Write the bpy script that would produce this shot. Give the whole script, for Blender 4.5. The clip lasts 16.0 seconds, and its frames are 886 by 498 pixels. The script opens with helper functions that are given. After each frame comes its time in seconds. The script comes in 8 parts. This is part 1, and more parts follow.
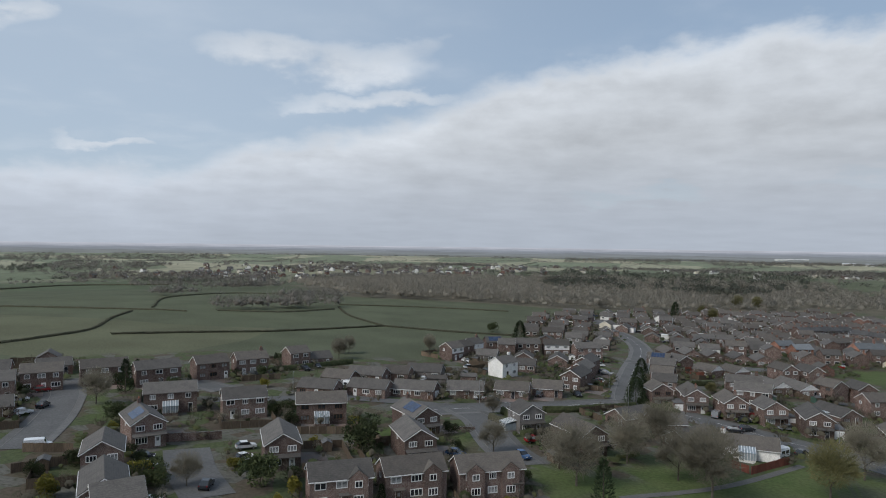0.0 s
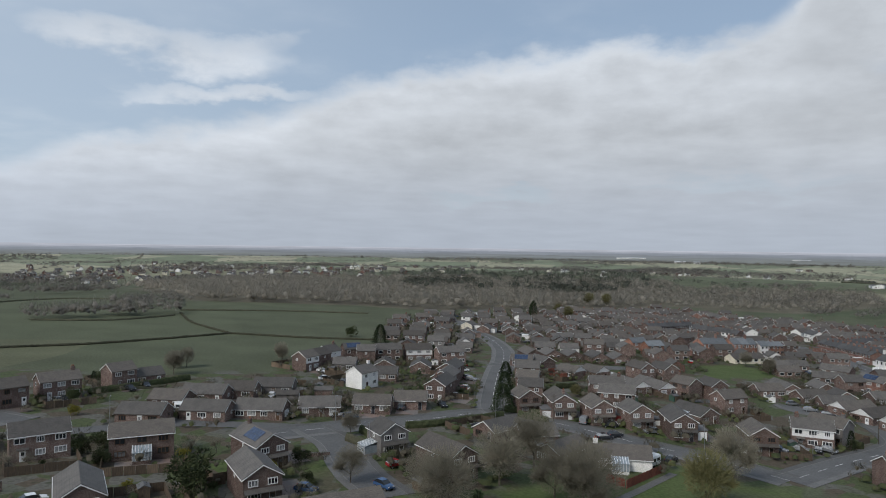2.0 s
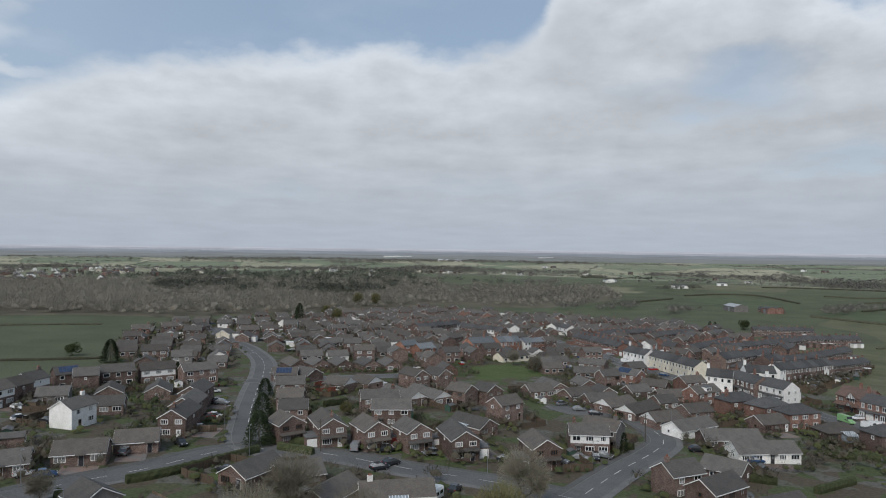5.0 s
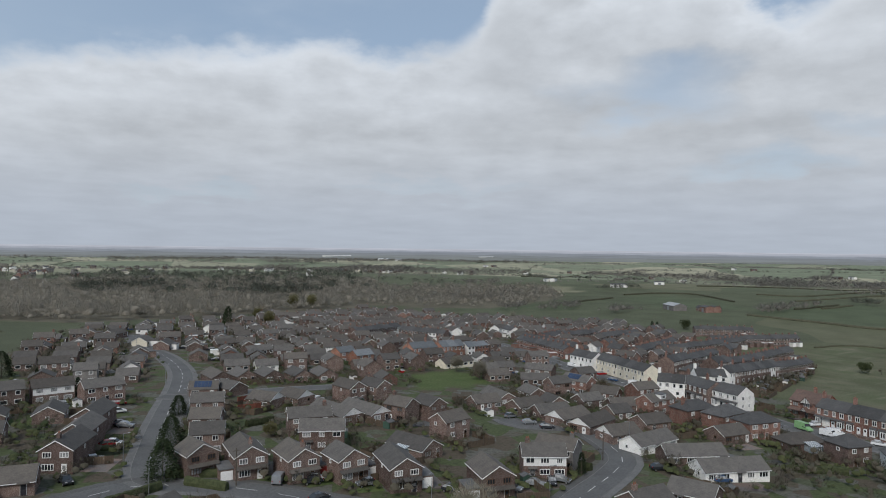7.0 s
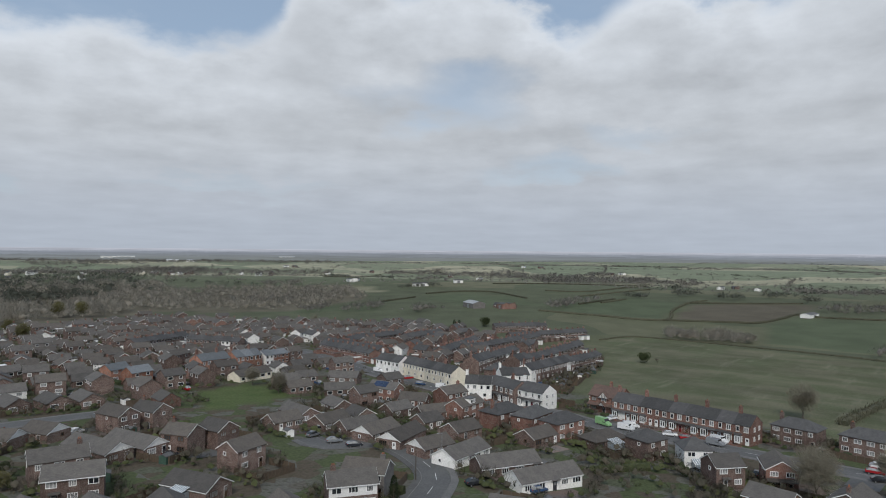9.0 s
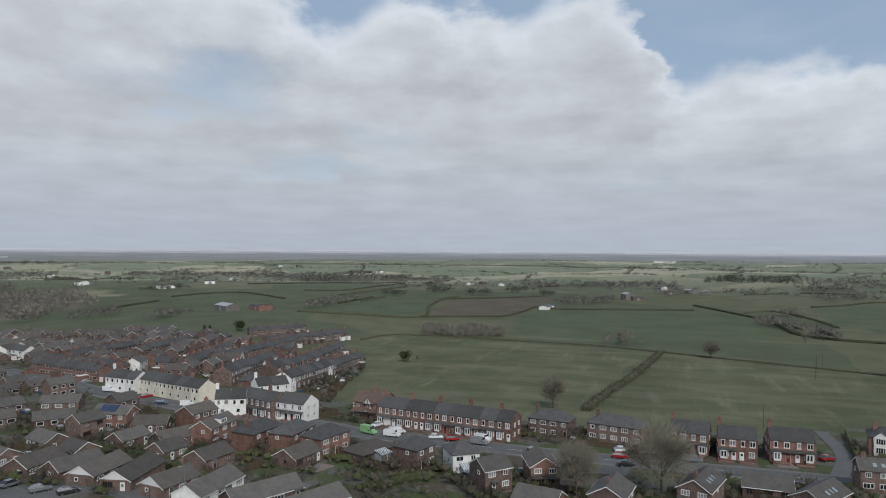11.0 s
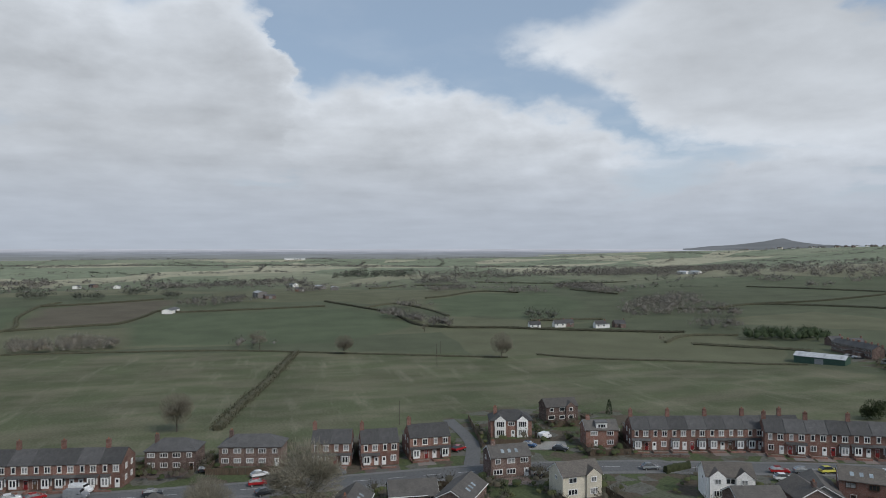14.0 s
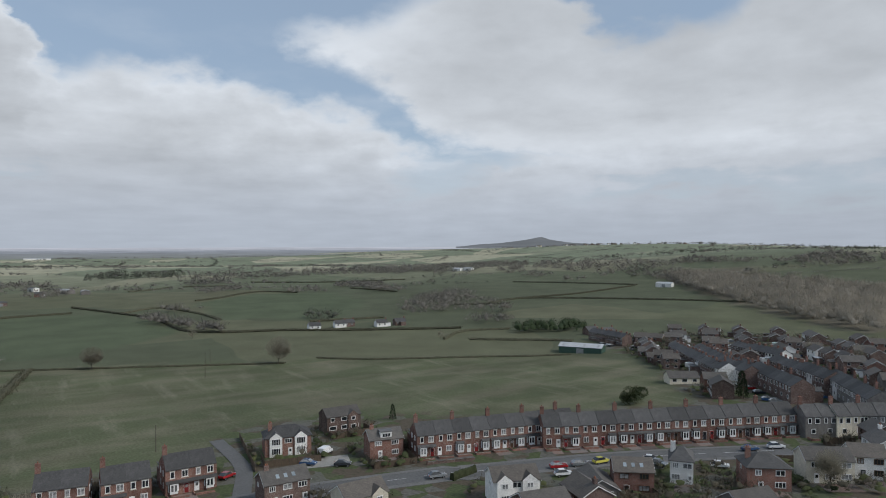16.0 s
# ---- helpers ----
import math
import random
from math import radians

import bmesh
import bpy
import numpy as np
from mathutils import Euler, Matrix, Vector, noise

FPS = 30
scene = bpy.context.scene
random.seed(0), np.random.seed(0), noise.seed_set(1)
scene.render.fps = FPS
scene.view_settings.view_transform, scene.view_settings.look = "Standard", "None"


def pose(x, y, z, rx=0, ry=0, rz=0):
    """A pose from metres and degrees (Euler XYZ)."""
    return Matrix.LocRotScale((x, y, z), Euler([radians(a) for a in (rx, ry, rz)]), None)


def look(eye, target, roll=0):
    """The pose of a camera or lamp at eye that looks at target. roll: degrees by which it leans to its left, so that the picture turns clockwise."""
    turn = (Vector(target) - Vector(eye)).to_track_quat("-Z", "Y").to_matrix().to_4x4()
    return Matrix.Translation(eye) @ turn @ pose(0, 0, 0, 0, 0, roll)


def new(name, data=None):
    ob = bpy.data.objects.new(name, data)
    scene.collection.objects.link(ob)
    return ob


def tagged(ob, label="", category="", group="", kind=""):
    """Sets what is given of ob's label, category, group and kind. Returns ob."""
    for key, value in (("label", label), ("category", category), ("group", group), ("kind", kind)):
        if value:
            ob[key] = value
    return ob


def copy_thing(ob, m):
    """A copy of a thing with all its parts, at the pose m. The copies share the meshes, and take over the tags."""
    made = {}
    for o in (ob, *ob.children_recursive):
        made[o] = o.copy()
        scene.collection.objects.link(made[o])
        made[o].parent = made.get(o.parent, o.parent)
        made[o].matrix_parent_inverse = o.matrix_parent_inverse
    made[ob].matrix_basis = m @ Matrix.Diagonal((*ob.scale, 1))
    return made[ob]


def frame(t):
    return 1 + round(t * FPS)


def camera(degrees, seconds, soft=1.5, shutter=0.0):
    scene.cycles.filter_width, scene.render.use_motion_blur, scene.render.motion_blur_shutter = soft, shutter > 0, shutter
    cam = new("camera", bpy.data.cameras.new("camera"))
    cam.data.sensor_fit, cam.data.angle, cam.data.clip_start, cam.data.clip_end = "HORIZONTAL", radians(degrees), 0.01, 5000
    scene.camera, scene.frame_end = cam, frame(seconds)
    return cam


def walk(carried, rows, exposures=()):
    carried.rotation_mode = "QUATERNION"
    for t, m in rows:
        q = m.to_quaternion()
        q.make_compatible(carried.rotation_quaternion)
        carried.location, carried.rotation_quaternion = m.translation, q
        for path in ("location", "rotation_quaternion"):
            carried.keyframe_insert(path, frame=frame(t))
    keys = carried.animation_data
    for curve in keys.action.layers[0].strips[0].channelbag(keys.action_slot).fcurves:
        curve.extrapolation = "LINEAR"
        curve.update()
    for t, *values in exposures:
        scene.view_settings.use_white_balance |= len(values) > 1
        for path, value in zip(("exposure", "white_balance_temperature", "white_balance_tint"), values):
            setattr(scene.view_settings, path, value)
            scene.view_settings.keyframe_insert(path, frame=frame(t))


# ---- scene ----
cam = camera(66.5, 16.0, soft=1.0)
METRES, EYE, TILT, LEAN, TURN = 139.7, 41.8, 0.4, 2.1, 0.0
ROWS = [
    (0.0, 0.0, 0.0, 0.0, 0.03, -0.63, -2.84),
    (0.5, 0.0009, 0.0328, -0.0001, -2.5, -0.52, -2.85),
    (1.0, 0.0033, 0.0665, -0.0004, -5.35, -0.38, -2.85),
    (1.5, 0.0073, 0.1, -0.0004, -8.47, -0.25, -2.85),
    (2.0, 0.0133, 0.1331, -0.0003, -11.84, -0.09, -2.86),
    (2.5, 0.0212, 0.1655, 0.0001, -15.33, 0.06, -2.83),
    (3.0, 0.0312, 0.197, -0.0002, -18.65, 0.21, -2.8),
    (3.5, 0.0429, 0.228, 0.0002, -22.03, 0.36, -2.77),
    (4.0, 0.0565, 0.2584, 0.0007, -25.45, 0.51, -2.71),
    (4.5, 0.0715, 0.2879, 0.0014, -28.93, 0.65, -2.68),
    (7.0, 0.1645, 0.4354, 0.0054, -36.38, 0.89, -2.59),
    (7.5, 0.1845, 0.4628, 0.0066, -39.27, 1.0, -2.51),
    (8.0, 0.206, 0.4887, 0.0073, -43.65, 1.19, -2.37),
    (10.5, 0.3255, 0.5834, 0.0108, -67.97, 1.91, -1.56),
    (11.0, 0.3513, 0.5949, 0.0122, -73.34, 2.0, -1.32),
    (11.5, 0.3787, 0.6043, 0.0132, -78.7, 2.08, -1.07),
    (12.0, 0.4057, 0.6109, 0.0143, -84.0, 2.14, -0.81),
    (12.5, 0.433, 0.6148, 0.0155, -89.09, 2.15, -0.56),
    (13.0, 0.4604, 0.6158, 0.0162, -94.03, 2.16, -0.32),
    (13.5, 0.487, 0.6146, 0.0167, -98.97, 2.14, -0.09),
    (14.0, 0.5138, 0.6103, 0.0175, -103.91, 2.1, 0.13),
    (14.5, 0.5397, 0.6038, 0.0184, -108.85, 2.04, 0.35),
    (15.0, 0.5656, 0.5949, 0.0194, -113.74, 1.96, 0.57),
    (15.5, 0.5912, 0.5829, 0.0203, -118.28, 1.88, 0.75),
    (16.0, 0.6161, 0.5687, 0.0213, -122.39, 1.78, 0.91),
]
walk(cam, [(t, pose(0, 0, EYE, TILT, LEAN, TURN) @ pose(METRES * x, METRES * y, METRES * z, 90 + pitch, roll, yaw)) for t, x, y, z, yaw, pitch, roll in ROWS])

# ---- sky and sun ----
SUN_AZ, SUN_EL = 235.0, 42.0
sun = new("sun", bpy.data.lights.new("sun", "SUN"))
sun.data.energy, sun.data.angle, sun.data.color = 2.2, radians(22), (1.0, 0.96, 0.90)
sun.matrix_world = look((math.sin(radians(SUN_AZ)) * math.cos(radians(SUN_EL)), math.cos(radians(SUN_AZ)) * math.cos(radians(SUN_EL)), math.sin(radians(SUN_EL))), (0, 0, 0))


class Graph:
    """A short way to write node trees."""

    def __init__(self, tree):
        self.tree = tree
        tree.nodes.clear()

    def node(self, kind, inputs=(), **settings):
        n = self.tree.nodes.new(kind)
        if kind == "ShaderNodeMath":
            n.operation = settings["operation"]
            n.use_clamp = settings.get("use_clamp", False)
        elif kind == "ShaderNodeMix":
            n.data_type = "RGBA"
            n.blend_type = settings.get("blend_type", "MIX")
        elif kind == "ShaderNodeMapRange":
            n.interpolation_type = settings.get("interpolation_type", "LINEAR")
        elif kind == "ShaderNodeVectorMath":
            n.operation = settings["operation"]
        for key, value in (inputs.items() if isinstance(inputs, dict) else enumerate(inputs)):
            if value is None:
                continue
            if isinstance(value, bpy.types.NodeSocket):
                self.tree.links.new(value, n.inputs[key])
            else:
                n.inputs[key].default_value = value
        return n

    def math(self, operation, a, b=None, clamp=False):
        return self.node("ShaderNodeMath", (a, b), operation=operation, use_clamp=clamp).outputs[0]

    def mix(self, fac, a, b, blend="MIX"):
        n = self.node("ShaderNodeMix", {0: fac, 6: a, 7: b}, blend_type=blend)
        return n.outputs[2]

    def step(self, value, low, high, to_low=0.0, to_high=1.0):
        return self.node("ShaderNodeMapRange", (value, low, high, to_low, to_high), interpolation_type="SMOOTHSTEP").outputs[0]

    def noise(self, vector, scale, detail=4.0, rough=0.55):
        n = self.node("ShaderNodeTexNoise", {"Scale": scale, "Detail": detail, "Roughness": rough})
        if vector is not None:
            self.tree.links.new(vector, n.inputs["Vector"])
        return n.outputs["Fac"]


def curve_of(g, value, points):
    n = g.tree.nodes.new("ShaderNodeFloatCurve")
    c = n.mapping.curves[0]
    c.points[0].location, c.points[1].location = points[0], points[-1]
    for p in points[1:-1]:
        c.points.new(*p)
    n.mapping.update()
    g.tree.links.new(value, n.inputs["Value"])
    return n.outputs[0]


def make_sky():
    world = bpy.data.worlds.new("sky")
    scene.world = world
    world.use_nodes = True
    g = Graph(world.node_tree)
    way = g.node("ShaderNodeTexCoord").outputs["Generated"]
    xyz = g.node("ShaderNodeSeparateXYZ", (way,)).outputs
    el = g.math("MULTIPLY", g.math("ARCSINE", xyz[2]), 57.2958)
    az = g.math("MULTIPLY", g.math("ARCTAN2", xyz[0], xyz[1]), 57.2958)
    # billows: finer towards the horizon, as a cloud layer seen in perspective
    lift = g.math("ADD", g.math("ABSOLUTE", xyz[2]), 0.10)
    flat = g.node("ShaderNodeCombineXYZ", (g.math("DIVIDE", xyz[0], lift), g.math("DIVIDE", xyz[1], lift), 0.0)).outputs[0]
    round_way = g.node("ShaderNodeVectorMath", (way, (1.0, 1.0, 1.9)), operation="MULTIPLY").outputs[0]
    puff = g.math("SUBTRACT", g.noise(round_way, 15.0, 8.0, 0.55), 0.5)
    puff2 = g.math("SUBTRACT", g.noise(round_way, 6.0, 3.0, 0.5), 0.5)
    layer = g.math("SUBTRACT", g.noise(flat, 1.7, 5.0, 0.52), 0.5)
    elw = g.math("ADD", el, g.math("ADD", g.math("MULTIPLY", puff, 4.2), g.math("MULTIPLY", puff2, 2.4)))
    azw = g.math("ADD", az, g.math("ADD", g.math("MULTIPLY", puff, 4.0), g.math("MULTIPLY", puff2, 3.0)))
    turn = g.math("ADD", g.math("DIVIDE", azw, 360.0), 0.5)

    def skyline(points):
        return g.math("MULTIPLY", curve_of(g, turn, [(a / 360 + 0.5, e / 40) for a, e in points]), 40.0)

    top = skyline([(-180, 22), (-100, 14), (-60, 7), (-33, 5.8), (-22, 5.9), (-17, 8), (-12, 8.7), (-6, 9.8), (0, 12), (4, 13.4), (14.6, 15.4), (25, 16.5), (34, 16.6), (40, 19), (43, 23), (49, 21),
                   (56, 22), (64.5, 18.3), (70, 21), (78.8, 18.6), (83.5, 20.5), (90.4, 18.6), (92.6, 13), (96.6, 14.4), (101, 14.3), (106.5, 12.5), (114, 10.8), (118, 9.3), (122, 8.2), (130, 8.5), (150, 10), (180, 22)])
    low = skyline([(-180, 39), (104, 39), (108.5, 17), (113.8, 15), (119.4, 12), (122, 8.8), (130, 7.0), (150, 5), (180, 5)])
    high = skyline([(-180, 0), (104, 14), (109, 17), (114, 17.8), (118, 18.8), (122, 21), (128, 22), (134, 19), (140, 16.6), (146, 18), (152, 24), (180, 26)])
    bank = g.step(g.math("SUBTRACT", top, elw), -0.8, 1.5)
    right = g.math("MULTIPLY", g.step(g.math("SUBTRACT", elw, low), -1.8, 1.6), g.step(g.math("SUBTRACT", high, elw), -1.2, 1.4))
    cover = g.math("MAXIMUM", bank, right)

    azr = g.math("ADD", azw, g.math("MULTIPLY", puff2, 16.0))
    elr = g.math("ADD", elw, g.math("MULTIPLY", layer, 5.0))

    def patch(ca, ce, ra, re):
        u = g.math("POWER", g.math("DIVIDE", g.math("SUBTRACT", azr, ca), ra), 2.0)
        v = g.math("POWER", g.math("DIVIDE", g.math("SUBTRACT", elr, ce), re), 2.0)
        return g.step(g.math("ADD", u, v), 4.2, -2.0)

    for spot in [(-13.0, 15.3, 4.6, 0.9), (-6.5, 15.0, 3.0, 1.1), (-31, 19.4, 3.2, 0.8), (-5, 12.1, 5.0, 0.6), (-34, 15.6, 1.2, 0.5), (-27.5, 7.4, 1.8, 0.4)]:
        cover = g.math("MAXIMUM", cover, g.math("MULTIPLY", patch(*spot), g.math("ADD", 0.95, g.math("MULTIPLY", puff, 1.6)), True))
    for a, e, ra, re, depth in [(54.4, 12.7, 5.0, 1.7, 0.6), (51.5, 13.2, 2.5, 1.3, 0.25), (62.9, 6.8, 2.6, 0.9, 0.6), (15.1, 4.0, 3.2, 0.5, 0.4), (35.2, 5.2, 5, 0.5, 0.3), (70.1, 9.9, 2.5, 0.7, 0.35),
                                (126, 7.2, 2.8, 0.8, 0.75), (121.5, 5.8, 2.0, 1.2, 0.6), (88.4, 5.3, 3, 0.4, 0.3), (141.6, 4.8, 4, 0.6, 0.5), (153, 4.4, 5, 1.0, 0.5)]:
        cover = g.math("SUBTRACT", cover, g.math("MULTIPLY", patch(a, e, ra, re), depth), True)
    veil = g.math("MULTIPLY", g.step(layer, -0.05, 0.3), 0.30)
    cover = g.math("MAXIMUM", cover, g.math("MULTIPLY", veil, g.step(el, 30.0, 8.0)))
    cover = g.math("MAXIMUM", cover, g.step(el, 3.2, 0.4))
    # thick cloud is greyer below, bright along its tops
    depth_in = g.step(g.math("SUBTRACT", top, elw), 0.0, 9.0)
    shade = g.math("ADD", g.math("MULTIPLY", layer, 0.9), g.math("MULTIPLY", puff, 0.5))
    bright = g.math("ADD", g.math("SUBTRACT", 0.66, g.math("MULTIPLY", depth_in, 0.11)), g.math("MULTIPLY", shade, g.step(el, 0.0, 12.0, 0.10, 0.38)))
    rim = g.math("MULTIPLY", g.step(g.math("SUBTRACT", top, elw), 3.0, 0.3), 0.07)
    bright = g.math("ADD", bright, rim)
    bright = g.math("MULTIPLY", bright, g.math("MULTIPLY", g.step(el, -1.0, 9.0, 0.90, 1.0), g.step(el, 24.0, 60.0, 1.0, 4.6)))
    bright = g.math("MULTIPLY", bright, g.math("SUBTRACT", 1.0, g.math("MULTIPLY", g.math("MULTIPLY", g.step(az, 112.0, 128.0), g.step(az, 175.0, 160.0)), g.step(el, 7.0, 14.0, 0.05, 0.24))))
    cloud = g.mix(g.step(el, 10.0, 0.0), (0.92, 0.983, 1.065, 1), (0.855, 0.952, 1.105, 1))
    cloud = g.node("ShaderNodeVectorMath", {0: cloud, 3: g.math("MULTIPLY", bright, 10.0)}, operation="SCALE").outputs[0]
    blue = g.tree.nodes.new("ShaderNodeTexSky")
    blue.sky_type, blue.sun_disc = "NISHITA", False
    blue.sun_elevation, blue.sun_rotation, blue.air_density, blue.dust_density, blue.altitude = radians(SUN_EL), radians(SUN_AZ), 1.0, 0.7, 150
    soft = g.node("ShaderNodeMix", {0: 0.6, 6: blue.outputs[0], 7: (3.7, 4.75, 6.1, 1)}).outputs[2]
    # the clear north-western sky is paler with haze
    soft = g.mix(g.step(az, 20.0, -25.0, 0.0, 0.5), soft, (5.2, 6.1, 7.2, 1))
    colour = g.mix(cover, soft, cloud)
    back = g.node("ShaderNodeBackground", {"Color": colour, "Strength": 0.1}).outputs[0]
    out = g.tree.nodes.new("ShaderNodeOutputWorld")
    g.tree.links.new(back, out.inputs[0])


make_sky()

# ---- materials ----
def material(name, colour, colour2=None, scale=2.0, rough=0.8, metal=0.0, bump=0.0, fine=0.0, vary=0.15, by_object=True, spec=0.3, stretch=None, through_light=0.0):
    """Two tones mixed by broad noise, a finer grain over them, relief, and a shift from piece to piece."""
    m = bpy.data.materials.new(name)
    m.use_nodes = True
    g = Graph(m.node_tree)
    where = g.node("ShaderNodeTexCoord").outputs["Object"]
    if stretch:
        where = g.node("ShaderNodeVectorMath", (where, stretch), operation="MULTIPLY").outputs[0]
    c2 = colour2 or tuple(0.7 * c for c in colour)
    base = g.mix(g.step(g.noise(where, scale), 0.3, 0.7), (*colour, 1), (*c2, 1))
    grain = g.noise(where, fine or scale * 9, 3.0)
    base = g.mix(1.0, base, g.node("ShaderNodeCombineColor", [g.step(grain, 0.2, 0.8, 0.78, 1.18)] * 3).outputs[0], "MULTIPLY")
    if by_object:
        rnd = g.node("ShaderNodeObjectInfo").outputs["Random"]
        base = g.mix(1.0, base, g.node("ShaderNodeCombineColor", [g.step(rnd, 0, 1, 1 - vary, 1 + vary)] * 3).outputs[0], "MULTIPLY")
    p = g.node("ShaderNodeBsdfPrincipled", {"Base Color": base, "Roughness": rough, "Metallic": metal, "Specular IOR Level": spec})
    if bump:
        b = g.node("ShaderNodeBump", {"Strength": bump, "Distance": 0.05, "Height": grain})
        g.tree.links.new(b.outputs[0], p.inputs["Normal"])
    out = g.tree.nodes.new("ShaderNodeOutputMaterial")
    if through_light:
        thin = g.node("ShaderNodeBsdfTranslucent", {"Color": base})
        p = g.node("ShaderNodeMixShader", {0: through_light, 1: p.outputs[0], 2: thin.outputs[0]})
    g.tree.links.new(p.outputs[0], out.inputs[0])
    return m


def roof_material(name, colour, colour2, course=0.34):
    """Tiles in courses: thin laps with their shadow painted dark along the slope, lichen and worn tiles."""
    m = bpy.data.materials.new(name)
    m.use_nodes = True
    g = Graph(m.node_tree)
    where = g.node("ShaderNodeTexCoord").outputs["Object"]
    xyz = g.node("ShaderNodeSeparateXYZ", (where,)).outputs
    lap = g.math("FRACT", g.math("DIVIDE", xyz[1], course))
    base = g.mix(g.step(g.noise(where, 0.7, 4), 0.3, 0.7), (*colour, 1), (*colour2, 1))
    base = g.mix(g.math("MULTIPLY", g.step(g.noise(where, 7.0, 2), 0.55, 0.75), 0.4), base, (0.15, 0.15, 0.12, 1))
    # random tile tone, times the lap shadow darkened into each course edge
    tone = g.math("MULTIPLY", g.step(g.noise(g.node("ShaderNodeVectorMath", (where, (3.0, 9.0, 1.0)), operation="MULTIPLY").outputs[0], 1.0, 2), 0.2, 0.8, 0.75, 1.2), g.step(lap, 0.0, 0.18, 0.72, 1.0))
    island = g.step(g.node("ShaderNodeNewGeometry").outputs["Random Per Island"], 0, 1, 0.86, 1.14)
    rnd = g.math("MULTIPLY", island, g.step(g.node("ShaderNodeObjectInfo").outputs["Random"], 0, 1, 0.74, 1.24))
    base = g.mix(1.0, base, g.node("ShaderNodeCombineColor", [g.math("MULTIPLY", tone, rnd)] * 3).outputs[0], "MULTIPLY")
    b = g.node("ShaderNodeBump", {"Strength": 0.5, "Distance": 0.03, "Height": lap})
    p = g.node("ShaderNodeBsdfPrincipled", {"Base Color": base, "Roughness": 0.75, "Specular IOR Level": 0.35, "Normal": b.outputs[0]})
    out = g.tree.nodes.new("ShaderNodeOutputMaterial")
    g.tree.links.new(p.outputs[0], out.inputs[0])
    return m


def brick_material(name, c1, c2):
    m = bpy.data.materials.new(name)
    m.use_nodes = True
    g = Graph(m.node_tree)
    where = g.node("ShaderNodeTexCoord").outputs["Object"]
    xyz = g.node("ShaderNodeSeparateXYZ", (where,)).outputs
    flat = g.node("ShaderNodeCombineXYZ", (g.math("ADD", xyz[0], xyz[1]), xyz[2], 0.0)).outputs[0]
    tex = g.node("ShaderNodeTexBrick", {"Vector": flat, "Color1": (*c1, 1), "Color2": (*c2, 1), "Mortar": (0.30, 0.26, 0.23, 1), "Scale": 1.0, "Mortar Size": 0.006, "Brick Width": 0.225, "Row Height": 0.075})
    stain = g.step(g.noise(where, 0.5, 4), 0.25, 0.75, 0.72, 1.15)
    island = g.step(g.node("ShaderNodeNewGeometry").outputs["Random Per Island"], 0, 1, 0.82, 1.14)
    rnd = g.math("MULTIPLY", island, g.step(g.node("ShaderNodeObjectInfo").outputs["Random"], 0, 1, 0.75, 1.2))
    base = g.mix(1.0, tex.outputs["Color"], g.node("ShaderNodeCombineColor", [g.math("MULTIPLY", stain, rnd)] * 3).outputs[0], "MULTIPLY")
    b = g.node("ShaderNodeBump", {"Strength": 0.4, "Distance": 0.02, "Height": tex.outputs["Fac"]})
    b.invert = True
    p = g.node("ShaderNodeBsdfPrincipled", {"Base Color": base, "Roughness": 0.9, "Specular IOR Level": 0.2, "Normal": b.outputs[0]})
    out = g.tree.nodes.new("ShaderNodeOutputMaterial")
    g.tree.links.new(p.outputs[0], out.inputs[0])
    return m


